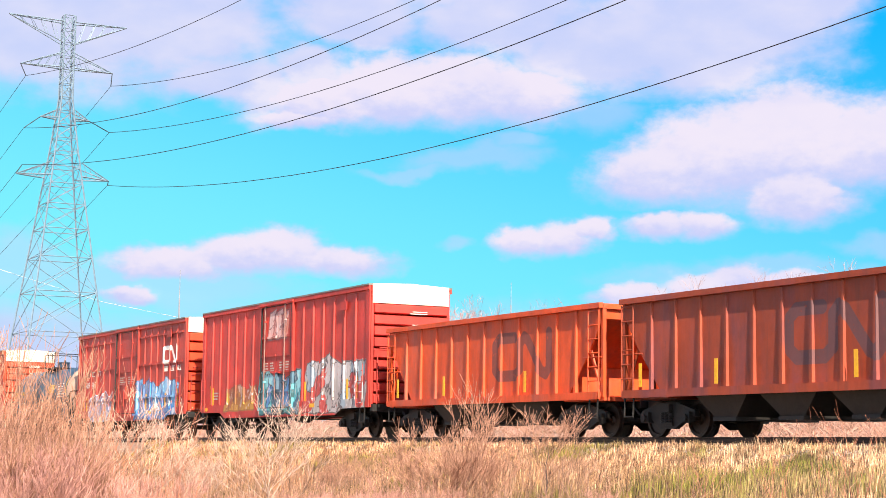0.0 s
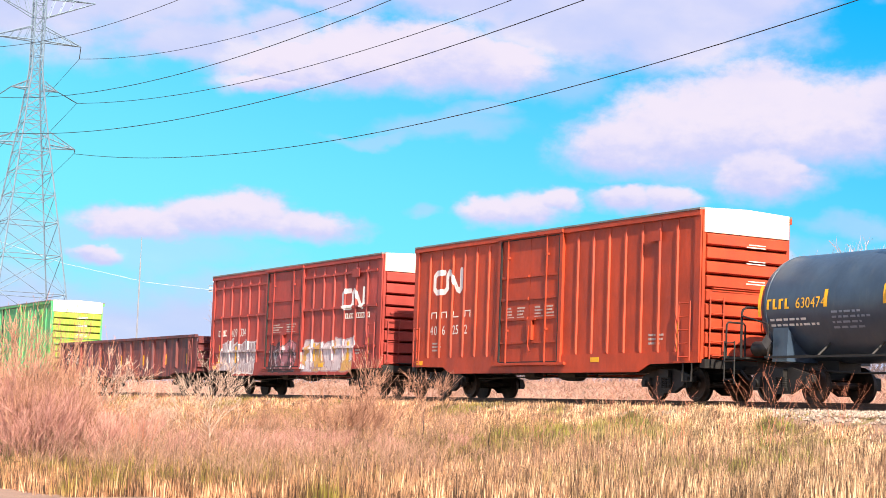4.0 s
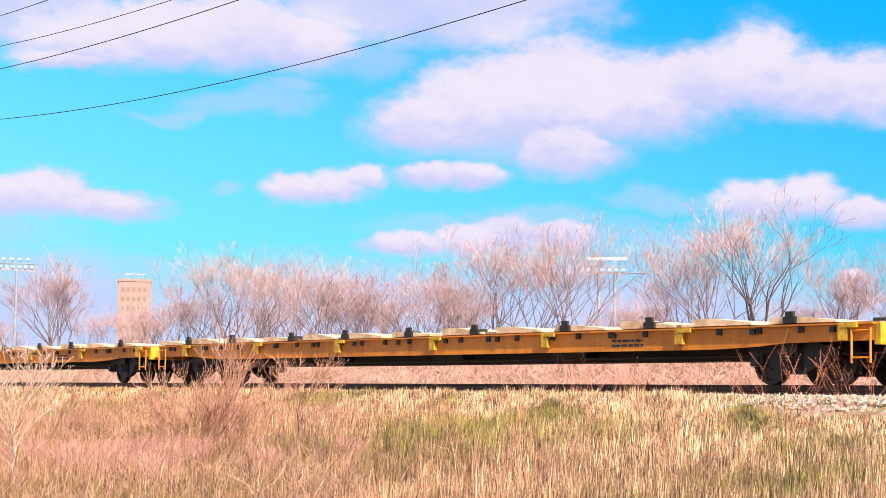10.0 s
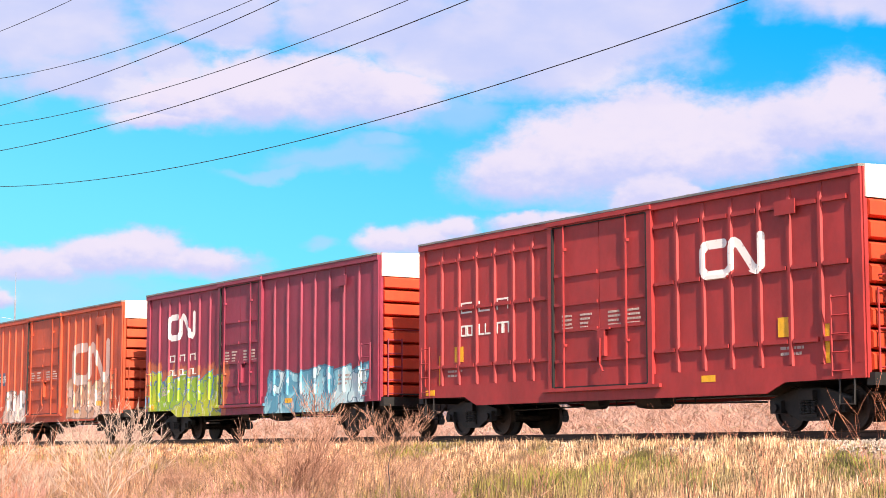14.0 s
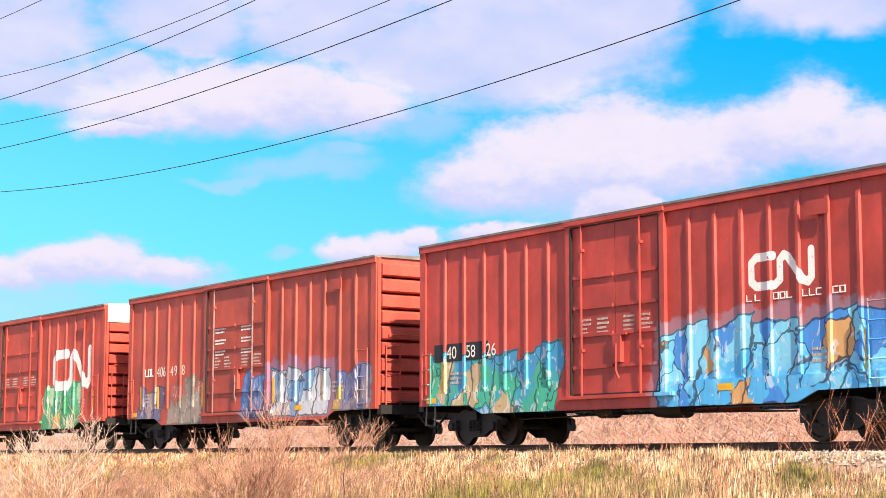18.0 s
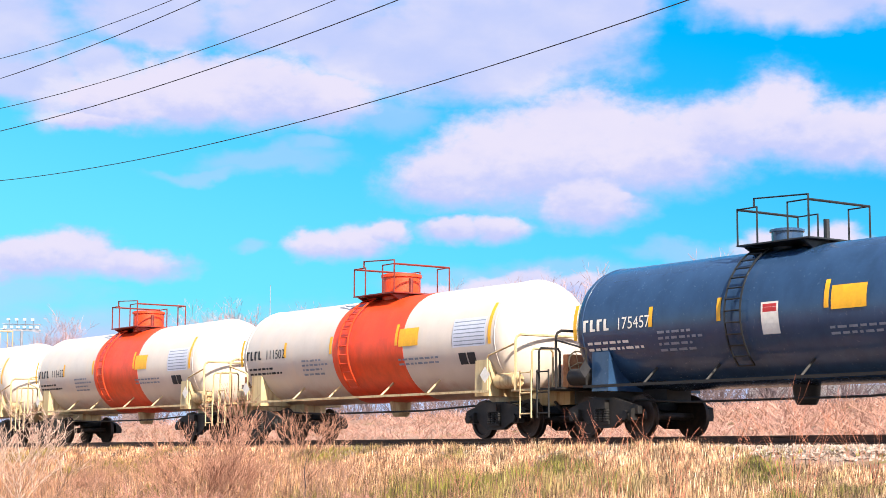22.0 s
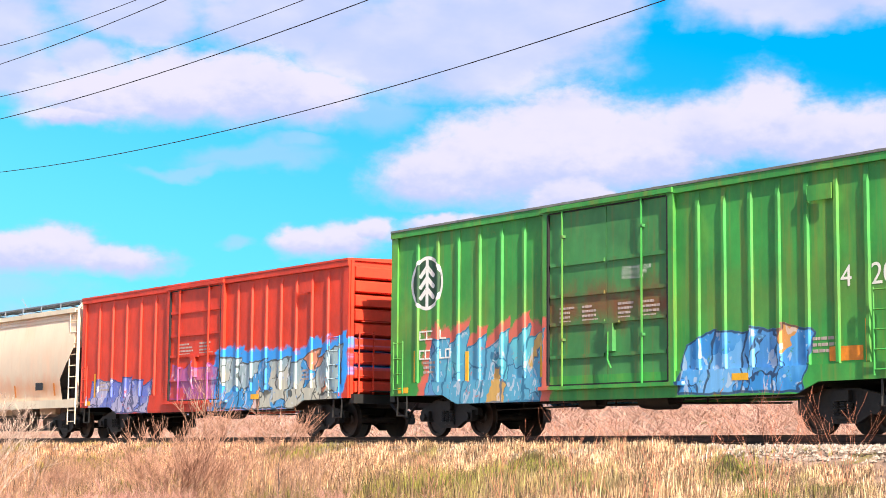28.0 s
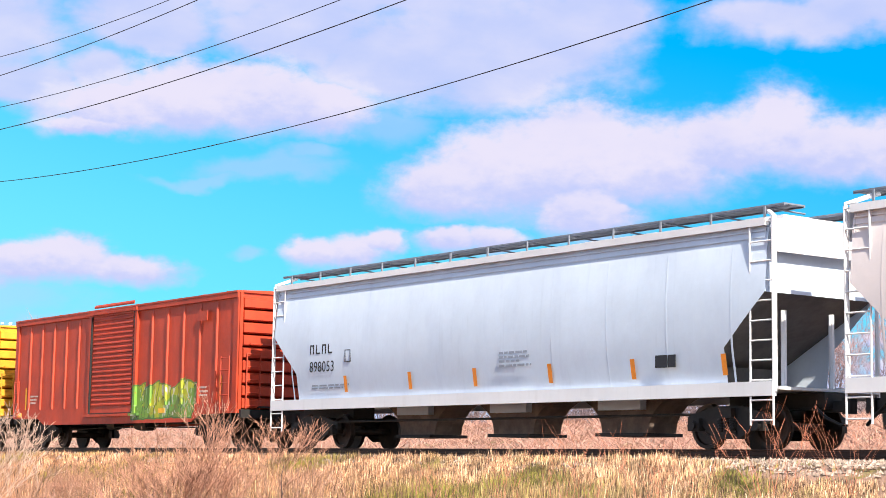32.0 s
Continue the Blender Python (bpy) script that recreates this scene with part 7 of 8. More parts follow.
# ---- dry grass ----
def grass_mat():
    m, n, l = mat_new("dry_straw_grass")
    nt = m.node_tree
    bs = n["Principled BSDF"]
    tc = n.new("ShaderNodeTexCoord").outputs["Object"]
    gi = n.new("ShaderNodeNewGeometry").outputs["Random Per Island"]
    ramp = n.new("ShaderNodeValToRGB")
    l.new(gi, ramp.inputs[0])
    stops = ((0.0, "2a221a"), (0.22, "6c543e"), (0.44, "a88868"), (0.66, "d0ac88"), (0.84, "f4dcbc"), (1.0, "a07a60"))
    e = ramp.color_ramp.elements
    e[0].position, e[0].color = stops[0][0], (*srgb(stops[0][1]), 1)
    e[1].position, e[1].color = stops[-1][0], (*srgb(stops[-1][1]), 1)
    for p, c in stops[1:-1]:
        q = e.new(p)
        q.color = (*srgb(c), 1)
    patch = step(nt, noise_tex(nt, tc, 0.3, 4), 0.48, 0.62)
    col = mixc(nt, val(nt, 'MULTIPLY', patch, step(nt, gi, 0.35, 0.45)), ramp.outputs[0], srgb("7c8034"))
    spy = n.new("ShaderNodeSeparateXYZ")
    l.new(tc, spy.inputs[0])
    lush = n.new("ShaderNodeVectorMath")
    lush.operation = 'DISTANCE'
    l.new(tc, lush.inputs[0])
    lush.inputs[1].default_value = (-27.0, 18.0, -1.2)
    near = val(nt, 'SUBTRACT', 1.0, step(nt, val(nt, 'ADD', lush.outputs["Value"], val(nt, 'MULTIPLY', noise_tex(nt, tc, 0.5, 3), 7.0)), 5.5, 9.5))
    col = mixc(nt, val(nt, 'MULTIPLY', near, val(nt, 'MULTIPLY', step(nt, gi, 0.35, 0.55), 0.75)), col, srgb("747c30"))
    # blades get paler towards the track, along a ragged edge
    pale_belt = step(nt, val(nt, 'ADD', spy.outputs[1], val(nt, 'MULTIPLY', noise_tex(nt, tc, 0.6, 3), 5.0)), 19.0, 24.0)
    col = mixc(nt, 0.8, col, mixc(nt, pale_belt, (0.88, 0.81, 0.76), (1.22, 1.16, 1.13)), 'MULTIPLY')
    # dark noise patches put the shade between tufts into the blade colour
    tuft_shade = step(nt, noise_tex(nt, tc, 1.7, 3), 0.40, 0.60)
    col = mixc(nt, 0.75, col, mixc(nt, tuft_shade, (0.24, 0.22, 0.18), (1.2, 1.15, 1.1)), 'MULTIPLY')
    left = step(nt, val(nt, 'ADD', val(nt, 'SUBTRACT', val(nt, 'MULTIPLY', spy.outputs[0], -1.0), val(nt, 'MULTIPLY', spy.outputs[1], 1.55)), val(nt, 'MULTIPLY', noise_tex(nt, tc, 0.4, 3), 10.0)), -8.0, 14.0)
    col = mixc(nt, left, col, (1.06, 0.86, 0.80), 'MULTIPLY')
    pink = step(nt, noise_tex(nt, stretch(nt, tc, 1, 1, 1, 9, 4, 0), 0.18, 3), 0.52, 0.66)
    col = mixc(nt, val(nt, 'MULTIPLY', pink, 0.3), col, srgb("a07462"))
    l.new(col, bs.inputs["Base Color"])
    bs.inputs["Roughness"].default_value = 0.75
    return m


def grass():
    rng = np.random.default_rng(11)
    T = 44000
    az = np.radians(rng.uniform(34, 81, T))
    d = 15 + 62 * rng.random(T) ** 1.15
    x, y = -d * np.sin(az), d * np.cos(az)
    ok = (y < 24.7) & (y > 4) & ((y < 23.3) | (np.degrees(az) > 41 + 3 * rng.random(T)))
    x, y = x[ok], y[ok]
    # a dense belt along the foot of the ballast
    by = rng.uniform(20.8, 24.75, 17000)
    baz = np.radians(rng.uniform(40, 72, 17000))
    keep = (np.degrees(baz) > 44 + 2.5 * rng.random(17000)) | (by < 23.7)
    x, y = np.concatenate([x, (-by * np.tan(baz))[keep]]), np.concatenate([y, by[keep]])
    clump = np.array([noise.noise(Vector((a * 0.9, b * 0.9, 2))) for a, b in zip(x, y)])
    tall = np.clip(0.30 + 0.22 * clump + rng.normal(0, 0.12, len(x)), 0.10, 0.75)
    tall *= np.clip((26.5 - y) / 5.5, 0.50, 1.0)
    rightside = np.clip((np.degrees(np.arctan2(-x, y)) - 40) / 6, 0.62, 1)
    tall *= np.where(y > 20.5, rightside, 1)
    # blades of each tuft
    B = 13
    size = rng.uniform(0.03, 0.10, len(x))
    x = np.repeat(x, B) + np.repeat(size, B) * rng.normal(0, 1, len(x) * B)
    y = np.repeat(y, B) + np.repeat(size, B) * rng.normal(0, 1, len(y) * B)
    M = len(x)
    hgt = np.repeat(tall, B) * rng.uniform(0.45, 1.15, M)
    dist = np.hypot(x, y)
    z = np.array([ground_z(a, b) for a, b in zip(x, y)]) - 0.03
    w = rng.uniform(0.0028, 0.0066, M) * (1 + dist / 60)
    th = rng.uniform(0, 2 * math.pi, M)
    lean = rng.uniform(0.02, 0.22, M) * hgt
    la = rng.uniform(0, 2 * math.pi, M)
    cx, cy = np.cos(th) * w, np.sin(th) * w
    lx, ly = np.cos(la) * lean + 0.04 * hgt, np.sin(la) * lean
    v = np.empty((M, 5, 3))
    v[:, 0] = np.stack([x - cx, y - cy, z], -1)
    v[:, 1] = np.stack([x + cx, y + cy, z], -1)
    mx, my, mz = x + lx * 0.35, y + ly * 0.35, z + hgt * 0.6
    v[:, 2] = np.stack([mx + cx * 0.7, my + cy * 0.7, mz], -1)
    v[:, 3] = np.stack([mx - cx * 0.7, my - cy * 0.7, mz], -1)
    v[:, 4] = np.stack([x + lx, y + ly, z + hgt], -1)
    me = bpy.data.meshes.new("dry_grass")
    me.vertices.add(M * 5)
    me.vertices.foreach_set("co", v.ravel())
    idx = np.concatenate([np.array([0, 1, 2, 3])[None] + 5 * np.arange(M)[:, None], np.array([3, 2, 4])[None] + 5 * np.arange(M)[:, None]], 1)
    me.loops.add(M * 7)
    me.loops.foreach_set("vertex_index", idx.ravel())
    me.polygons.add(M * 2)
    me.polygons.foreach_set("loop_start", (np.array([0, 4])[None] + 7 * np.arange(M)[:, None]).ravel())
    me.update(calc_edges=True)
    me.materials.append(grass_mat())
    tagged(new("dry_grass", me), "tall dry straw coloured grass with green patches", "grass", kind="stuff")


grass()


def dry_stalks():
    """Taller weed stalks with side twigs, scattered through the grass."""
    rng = random.Random(91)
    g = Geo()
    for k in range(5200):
        az = rng.uniform(38, 80)
        d = 17 + 34 * rng.random() ** 1.1
        x, y = -d * math.sin(radians(az)), d * math.cos(radians(az))
        if y > 23 or y < 5 or (az < 57 and rng.random() < 0.8):
            continue
        b = Vector((x, y, ground_z(x, y)))
        h = rng.uniform(0.35, 0.85)
        tip = b + Vector((rng.gauss(0.05, 0.16), rng.gauss(0, 0.16), h))
        r = 0.0035 + d * 0.00006
        g.tube(b, tip, r, 3, r * 0.6)
        for q in range(rng.randint(2, 5)):
            f = rng.uniform(0.35, 0.95)
            m = b.lerp(tip, f)
            g.tube(m, m + Vector((rng.gauss(0, 0.14), rng.gauss(0, 0.14), rng.uniform(0.08, 0.28))), r * 0.7, 3, r * 0.45)
    mat = plain("dry_weed_stalk", "b08c78", 0.85, 0, 0.3, 3, "84604e", island=0.5)
    tagged(new("dry_weeds", g.mesh("dry_weeds", mat)), "tall dry branching weed stalks in the grass", "weeds", kind="stuff")


dry_stalks()


# ---- bare shrubs and trees ----
def limbs(g, rng, p, d, length, r, depth, spread, kids, up=0.15, seg=3, minr=0.004, sides=4, taper=0.55, fine=None):
    """A crooked tapering limb with side branches; the last two orders go to the mesh of twigs, where there is one."""
    q, dd, rr = p.copy(), d.normalized(), r
    pts = []
    seg = seg if depth > 0 else 2
    for k in range(seg):
        dd = (dd + Vector((rng.gauss(0, 0.12), rng.gauss(0, 0.12), rng.gauss(0, 0.08) + up * 0.3))).normalized()
        q2 = q + dd * (length / seg)
        r2 = max(minr, r * (1 - (1 - taper) * (k + 1) / seg))
        (fine if fine and depth <= 1 else g).tube(q, q2, rr, sides if rr > 0.03 else 3, r2, False)
        pts.append((q2.copy(), dd.copy(), r2))
        q, rr = q2, r2
    if depth <= 0:
        return
    for k in range(kids):
        b, bd, br = pts[min(seg - 1, int(rng.random() * seg * 0.9 + 0.35 * seg))] if k else pts[-1]
        a = rng.uniform(0, 2 * math.pi)
        side = Vector((math.cos(a), math.sin(a), rng.uniform(-0.1, 0.5)))
        nd = (bd * (1 - spread * 0.5) + side * spread).normalized()
        limbs(g, rng, b, nd, length * rng.uniform(0.55, 0.8), max(minr, br * 0.72), depth - 1, spread, kids, up, seg, minr, sides, taper, fine)


def shrub(name, label, mat, seed, stems, height, spread, thick, depth=3, kids=3, cat="shrub", group=""):
    rng = random.Random(seed)
    t = thing(name, label, cat, group)
    for k in range(stems):
        g = Geo()
        a = rng.uniform(0, 2 * math.pi)
        s = spread * math.sqrt(rng.random())
        d = Vector((math.cos(a) * s, math.sin(a) * s, 1))
        limbs(g, rng, Vector((math.cos(a) * 0.08, math.sin(a) * 0.08, -0.08)), d, height * rng.uniform(0.42, 0.55) / math.sqrt(1 + 0.5 * s * s), thick * rng.uniform(0.7, 1.1), depth, 0.42, kids, 0.35, 3, thick * 0.28)
        part("stem", g, mat, t)
    return t


def young_tree(name, label, mat, twig_mat, seed, height, r, first, arms, reach, cat, group):
    """One upright stem with arms rising from it in turn, each forking into fine twigs."""
    rng = random.Random(seed)
    t = thing(name, label, cat, group)
    pts = [Vector((0, 0, -0.1))]
    for k in range(8):
        pts.append(Vector((rng.gauss(0, 0.03) + pts[-1].x, rng.gauss(0, 0.03) + pts[-1].y, height * 0.86 * (k + 1) / 8)))
    g = Geo()
    for k in range(8):
        g.tube(pts[k], pts[k + 1], r * (1 - 0.10 * k), 6, r * (1 - 0.10 * (k + 1)), False)
    part("stem", g, mat, t)
    for k in range(arms):
        f = first + (0.98 - first) * (k + rng.random() * 0.7) / arms
        q = f * 8
        b = pts[int(q)].lerp(pts[min(8, int(q) + 1)], q - int(q))
        a = 2.4 * k + rng.uniform(-0.5, 0.5)
        g = Geo()
        limbs(g, rng, b, Vector((math.cos(a), math.sin(a), rng.uniform(0.55, 1.1))), reach * (1.1 - 0.62 * f) * rng.uniform(0.75, 1.2), r * (0.40 - 0.16 * f), 3, 0.5, 3, 0.22, 3, 0.0045, 4)
        part("branch", g, twig_mat, t)
    return t


TWIG = plain("brown_twig_bark", "c09078", 0.85, 0, 0.35, 6, "7c5442")
TWIG_RED = plain("reddish_twig_bark", "c08066", 0.85, 0, 0.35, 6, "b0684e")
TWIG_PINK = plain("pinkish_fine_twig", "c89488", 0.85, 0, 0.3, 6, "a07064")
TWIG_PALE = plain("whitish_sapling_bark", "c8aa98", 0.85, 0, 0.25, 6, "9c8274")
BARK = plain("pinkish_grey_tree_bark", "806e6e", 0.9, 0, 0.4, 2, "50444a")
BARK_DARK = plain("dark_tree_bark", "564646", 0.9, 0, 0.4, 2, "382e30")
TREE_TWIG = plain("pale_pinkish_tree_twig", "b89ea0", 0.9, 0, 0.35, 0.3, "84696e", island=0.35)


def place(az, dist, rot=0.0):
    x, y = -dist * math.sin(radians(az)), dist * math.cos(radians(az))
    return pose(x, y, ground_z(x, y) - 0.02, 0, 0, rot)


def grow(ob, spots):
    """Stands a plant, and copies of it, at (bearing, distance, height, width for its height, turn)."""
    top = max(v.co.z for o in ob.children for v in o.data.vertices)
    for k, (az, d, h, w, r) in enumerate(spots):
        size = Matrix.Diagonal((w * h / top, w * h / top, h / top, 1))
        if k:
            copy_thing(ob, place(az, d, r) @ size)
    az, d, h, w, r = spots[0]
    ob.matrix_basis = place(az, d, r) @ Matrix.Diagonal((w * h / top, w * h / top, h / top, 1))


G1 = "bare shrubs along the railway"
grow(shrub("shrub", "bare fan shaped shrub of fine pinkish brown stems", TWIG, 3, 28, 2.25, 1.5, 0.015, 3, 4, group=G1),
     ((61.98, 31.0, 2.6, 1.1, 0), (74.9, 25.5, 3.3, 0.75, 50), (76.6, 25, 3.6, 0.75, 110), (73.6, 27, 2.4, 0.8, 200), (75.8, 27, 3.4, 0.75, 230), (65.6, 41, 1.3, 1.0, 260), (70.4, 48, 1.7, 1.0, 300), (79.0, 30, 2.9, 1.0, 10), (76.2, 36, 2.6, 1.0, 170)))
grow(young_tree("shrub", "slender bare shrub with one dark trunk", BARK_DARK, TWIG, 8, 2.0, 0.034, 0.42, 14, 1.05, "shrub", G1),
     ((59.15, 32.5, 2.0, 1.0, 0), (63.1, 34, 1.5, 1.1, 80)))
grow(shrub("shrub", "low tangle of fine pinkish twigs in the grass", TWIG_PINK, 44, 17, 1.25, 1.2, 0.010, 3, 4, group="low pinkish shrubs"),
     ((64.2, 28.5, 1.05, 1.1, 0), (62.6, 29.5, 0.9, 1.0, 40), (65.8, 27.5, 1.0, 1.0, 100), (63.4, 26.5, 0.75, 1.1, 190), (66.8, 30, 0.9, 1.0, 250), (60.2, 29, 0.8, 1.0, 310), (69.4, 26, 1.1, 1.0, 20), (71.5, 28, 1.3, 1.0, 70), (74.4, 26, 1.9, 0.9, 210), (77.4, 25, 2.3, 0.9, 250), (75.7, 24, 2.1, 0.9, 20), (76.6, 26, 2.4, 0.9, 140), (73.2, 25, 1.6, 0.9, 330), (64.8, 32, 0.8, 1.0, 130), (57.2, 31, 0.6, 1.0, 220)))
grow(young_tree("sapling", "whitish bare sapling in dry grass", TWIG_PALE, TWIG_PALE, 21, 2.5, 0.030, 0.2, 24, 1.1, "sapling", "whitish saplings"),
     ((68.05, 26.8, 2.45, 1.0, 0), (72.8, 27, 2.5, 1.1, 80), (77.8, 29, 2.6, 1.0, 160), (70.4, 33, 1.7, 1.0, 240)))
grow(shrub("shrub", "sparse reddish stalks with few branches", TWIG_RED, 31, 9, 2.2, 0.75, 0.0085, 2, 2, group="reddish stalks"),
     ((49.3, 27.0, 1.95, 1.0, 0), (47.2, 26.5, 1.75, 1.0, 60), (43.3, 27, 2.05, 1.0, 150), (51.6, 29, 1.55, 1.0, 220), (45.4, 30, 1.4, 1.0, 290), (41.0, 29, 1.75, 1.0, 100), (54.0, 31, 1.2, 1.0, 10), (70.9, 27, 2.6, 0.7, 40), (71.9, 26, 2.7, 0.7, 130), (73.4, 26, 2.9, 0.7, 310), (75.0, 27, 3.0, 0.7, 200)))


def tree(label, mat, seed, height, trunk_r, forks=4, depth=5, spread=0.42, kids=3, low=0.22, fan=0.42):
    rng = random.Random(seed)
    t = thing("tree", label, "tree", "bare trees behind the railway")
    g = Geo()
    p = Vector((0, 0, -0.3))
    top = Vector((rng.gauss(0, 0.2), rng.gauss(0, 0.2), height * low))
    g.tube(p, top, trunk_r * 1.25, 7, trunk_r)
    part("trunk", g, mat, t)
    twigs = Geo()
    for k in range(forks):
        g = Geo()
        a = 2 * math.pi * (k + rng.random() * 0.6) / forks
        s = rng.uniform(0.18, spread)
        limbs(g, rng, top - Vector((0, 0, 0.15)), Vector((math.cos(a) * s, math.sin(a) * s, 1)), height * rng.uniform(0.28, 0.38), trunk_r * 0.6, depth, fan, kids, 0.16, 3, 0.0105, 5, 0.55, twigs)
        part("limb", g, mat, t)
    part("crown", twigs, TREE_TWIG, t)["kind"] = "stuff"
    t["rise"] = max(v.co.z for o in t.children_recursive for v in o.data.vertices)
    return t


TREES = [tree("bare grey brown tree with fine upright branches", BARK, 5, 14.0, 0.20, 7, 5, 0.62, 3, 0.12, 0.50),
         tree("bare tree with a wide fine crown", BARK, 12, 14.0, 0.19, 7, 4, 0.85, 4, 0.10, 0.50),
         tree("bare dark tree with strong forked limbs", BARK_DARK, 17, 14.0, 0.26, 6, 5, 0.62, 3, 0.14, 0.42)]
SPOTS = ((66.8, 4.75, 1, 92), (65.3, 2.9, 0, 100), (63.6, 3.5, 1, 92), (62.5, 3.8, 1, 88), (61.5, 5.0, 0, 90), (60.6, 5.0, 0, 95), (59.3, 4.7, 0, 90), (58.2, 4.95, 1, 88), (56.9, 4.4, 1, 92), (55.9, 4.0, 1, 96),
         (55.1, 4.7, 0, 90), (54.1, 4.6, 1, 86), (52.9, 5.7, 0, 90), (51.6, 5.7, 0, 92), (50.2, 6.1, 0, 88), (46.5, 5.3, 0, 85), (45.4, 6.4, 0, 84), (44.0, 7.1, 2, 74), (68.4, 2.6, 2, 120), (69.6, 2.4, 1, 130),
         (41.5, 5.2, 1, 95), (39.2, 5.6, 0, 95), (48.4, 3.8, 1, 105), (47.4, 3.9, 1, 110), (53.4, 4.0, 1, 110), (57.5, 3.9, 0, 112), (60.0, 3.8, 1, 115), (64.4, 3.0, 0, 120), (42.8, 3.9, 1, 110), (73.5, 2.2, 1, 140), (77.0, 2.4, 0, 140))
first = {}
for i, (az, e, kind, y) in enumerate(SPOTS):
    d = y / math.cos(radians(az))
    hgt = d * math.tan(radians(e)) + EYE_Z - 0.8
    o = TREES[kind]
    k = hgt / o["rise"]
    m = place(az, d, 47 * i % 360) @ Matrix.Diagonal((k, k, k, 1))
    if kind in first:
        copy_thing(o, m)
    else:
        first[kind] = m
for kind, m in first.items():
    TREES[kind].matrix_basis = m


def brush():
    """Low undergrowth along the foot of the trees, as one tangle."""
    rng = random.Random(77)
    g = Geo()
    for k in range(420):
        az = rng.uniform(36, 80)
        y = rng.uniform(72, 100)
        d = y / math.cos(radians(az))
        x = -d * math.sin(radians(az))
        b = Vector((x, y, ground_z(x, y)))
        for j in range(7):
            a = rng.uniform(0, 2 * math.pi)
            tip = b + Vector((math.cos(a) * 1.5, math.sin(a) * 1.5, rng.uniform(1.4, 4.2)))
            mid = (b + tip) / 2 + Vector((rng.gauss(0, 0.3), rng.gauss(0, 0.3), 0.3))
            g.tube(b, mid, 0.035, 3, 0.025)
            g.tube(mid, tip, 0.025, 3, 0.012)
            for q in range(3):
                g.tube(mid, mid + Vector((rng.gauss(0, 0.8), rng.gauss(0, 0.8), rng.uniform(0.4, 1.4))), 0.018, 3, 0.009)
    tagged(new("undergrowth", g.mesh("undergrowth", BARK)), "tangled bare brush below the trees", "undergrowth", kind="stuff")


brush()

def far_bank_brush():
    """Low dry brush and grass on the rise beyond the track."""
    rng = random.Random(63)
    g = Geo()
    for k in range(5200):
        az = rng.uniform(36, 78)
        y = rng.uniform(35, 50)
        x = -y * math.tan(radians(az))
        b = Vector((x, y, ground_z(x, y) - 0.02))
        for j in range(4):
            tip = b + Vector((rng.gauss(0, 0.34), rng.gauss(0, 0.34), rng.uniform(0.12, 0.48)))
            g.tube(b, tip, 0.016, 3, 0.007, False)
    m = plain("dry_bank_brush", "bc9488", 0.9, 0, 0.35, 0.4, "94705f", island=0.4)
    tagged(new("bank_brush", g.mesh("bank_brush", m)), "low pinkish dry brush on the bank beyond the track", "undergrowth", kind="stuff")


far_bank_brush()

# ---- power line ----
GALV = plain("galvanised_steel", "7f93a4", 0.55, 0.3, 0.3, 3)
CABLE = plain("dark_cable", "20242c", 0.6, 0.2, 0.2, 5)
TX, TY = -178.6, 48.2


# each cable: lateral offset, height as c0 + c1 x + c2 x^2 along the line
CABLES = ((43.9, 0.00087, 0.15966, 38.516), (53.0, 0.00101, 0.19205, 39.70), (43.9, 0.00086, 0.14551, 30.773), (53.0, 0.00076, 0.13133, 31.818), (43.9, 0.00070, 0.10026, 23.976), (53.0, 0.00075, 0.11740, 23.98))


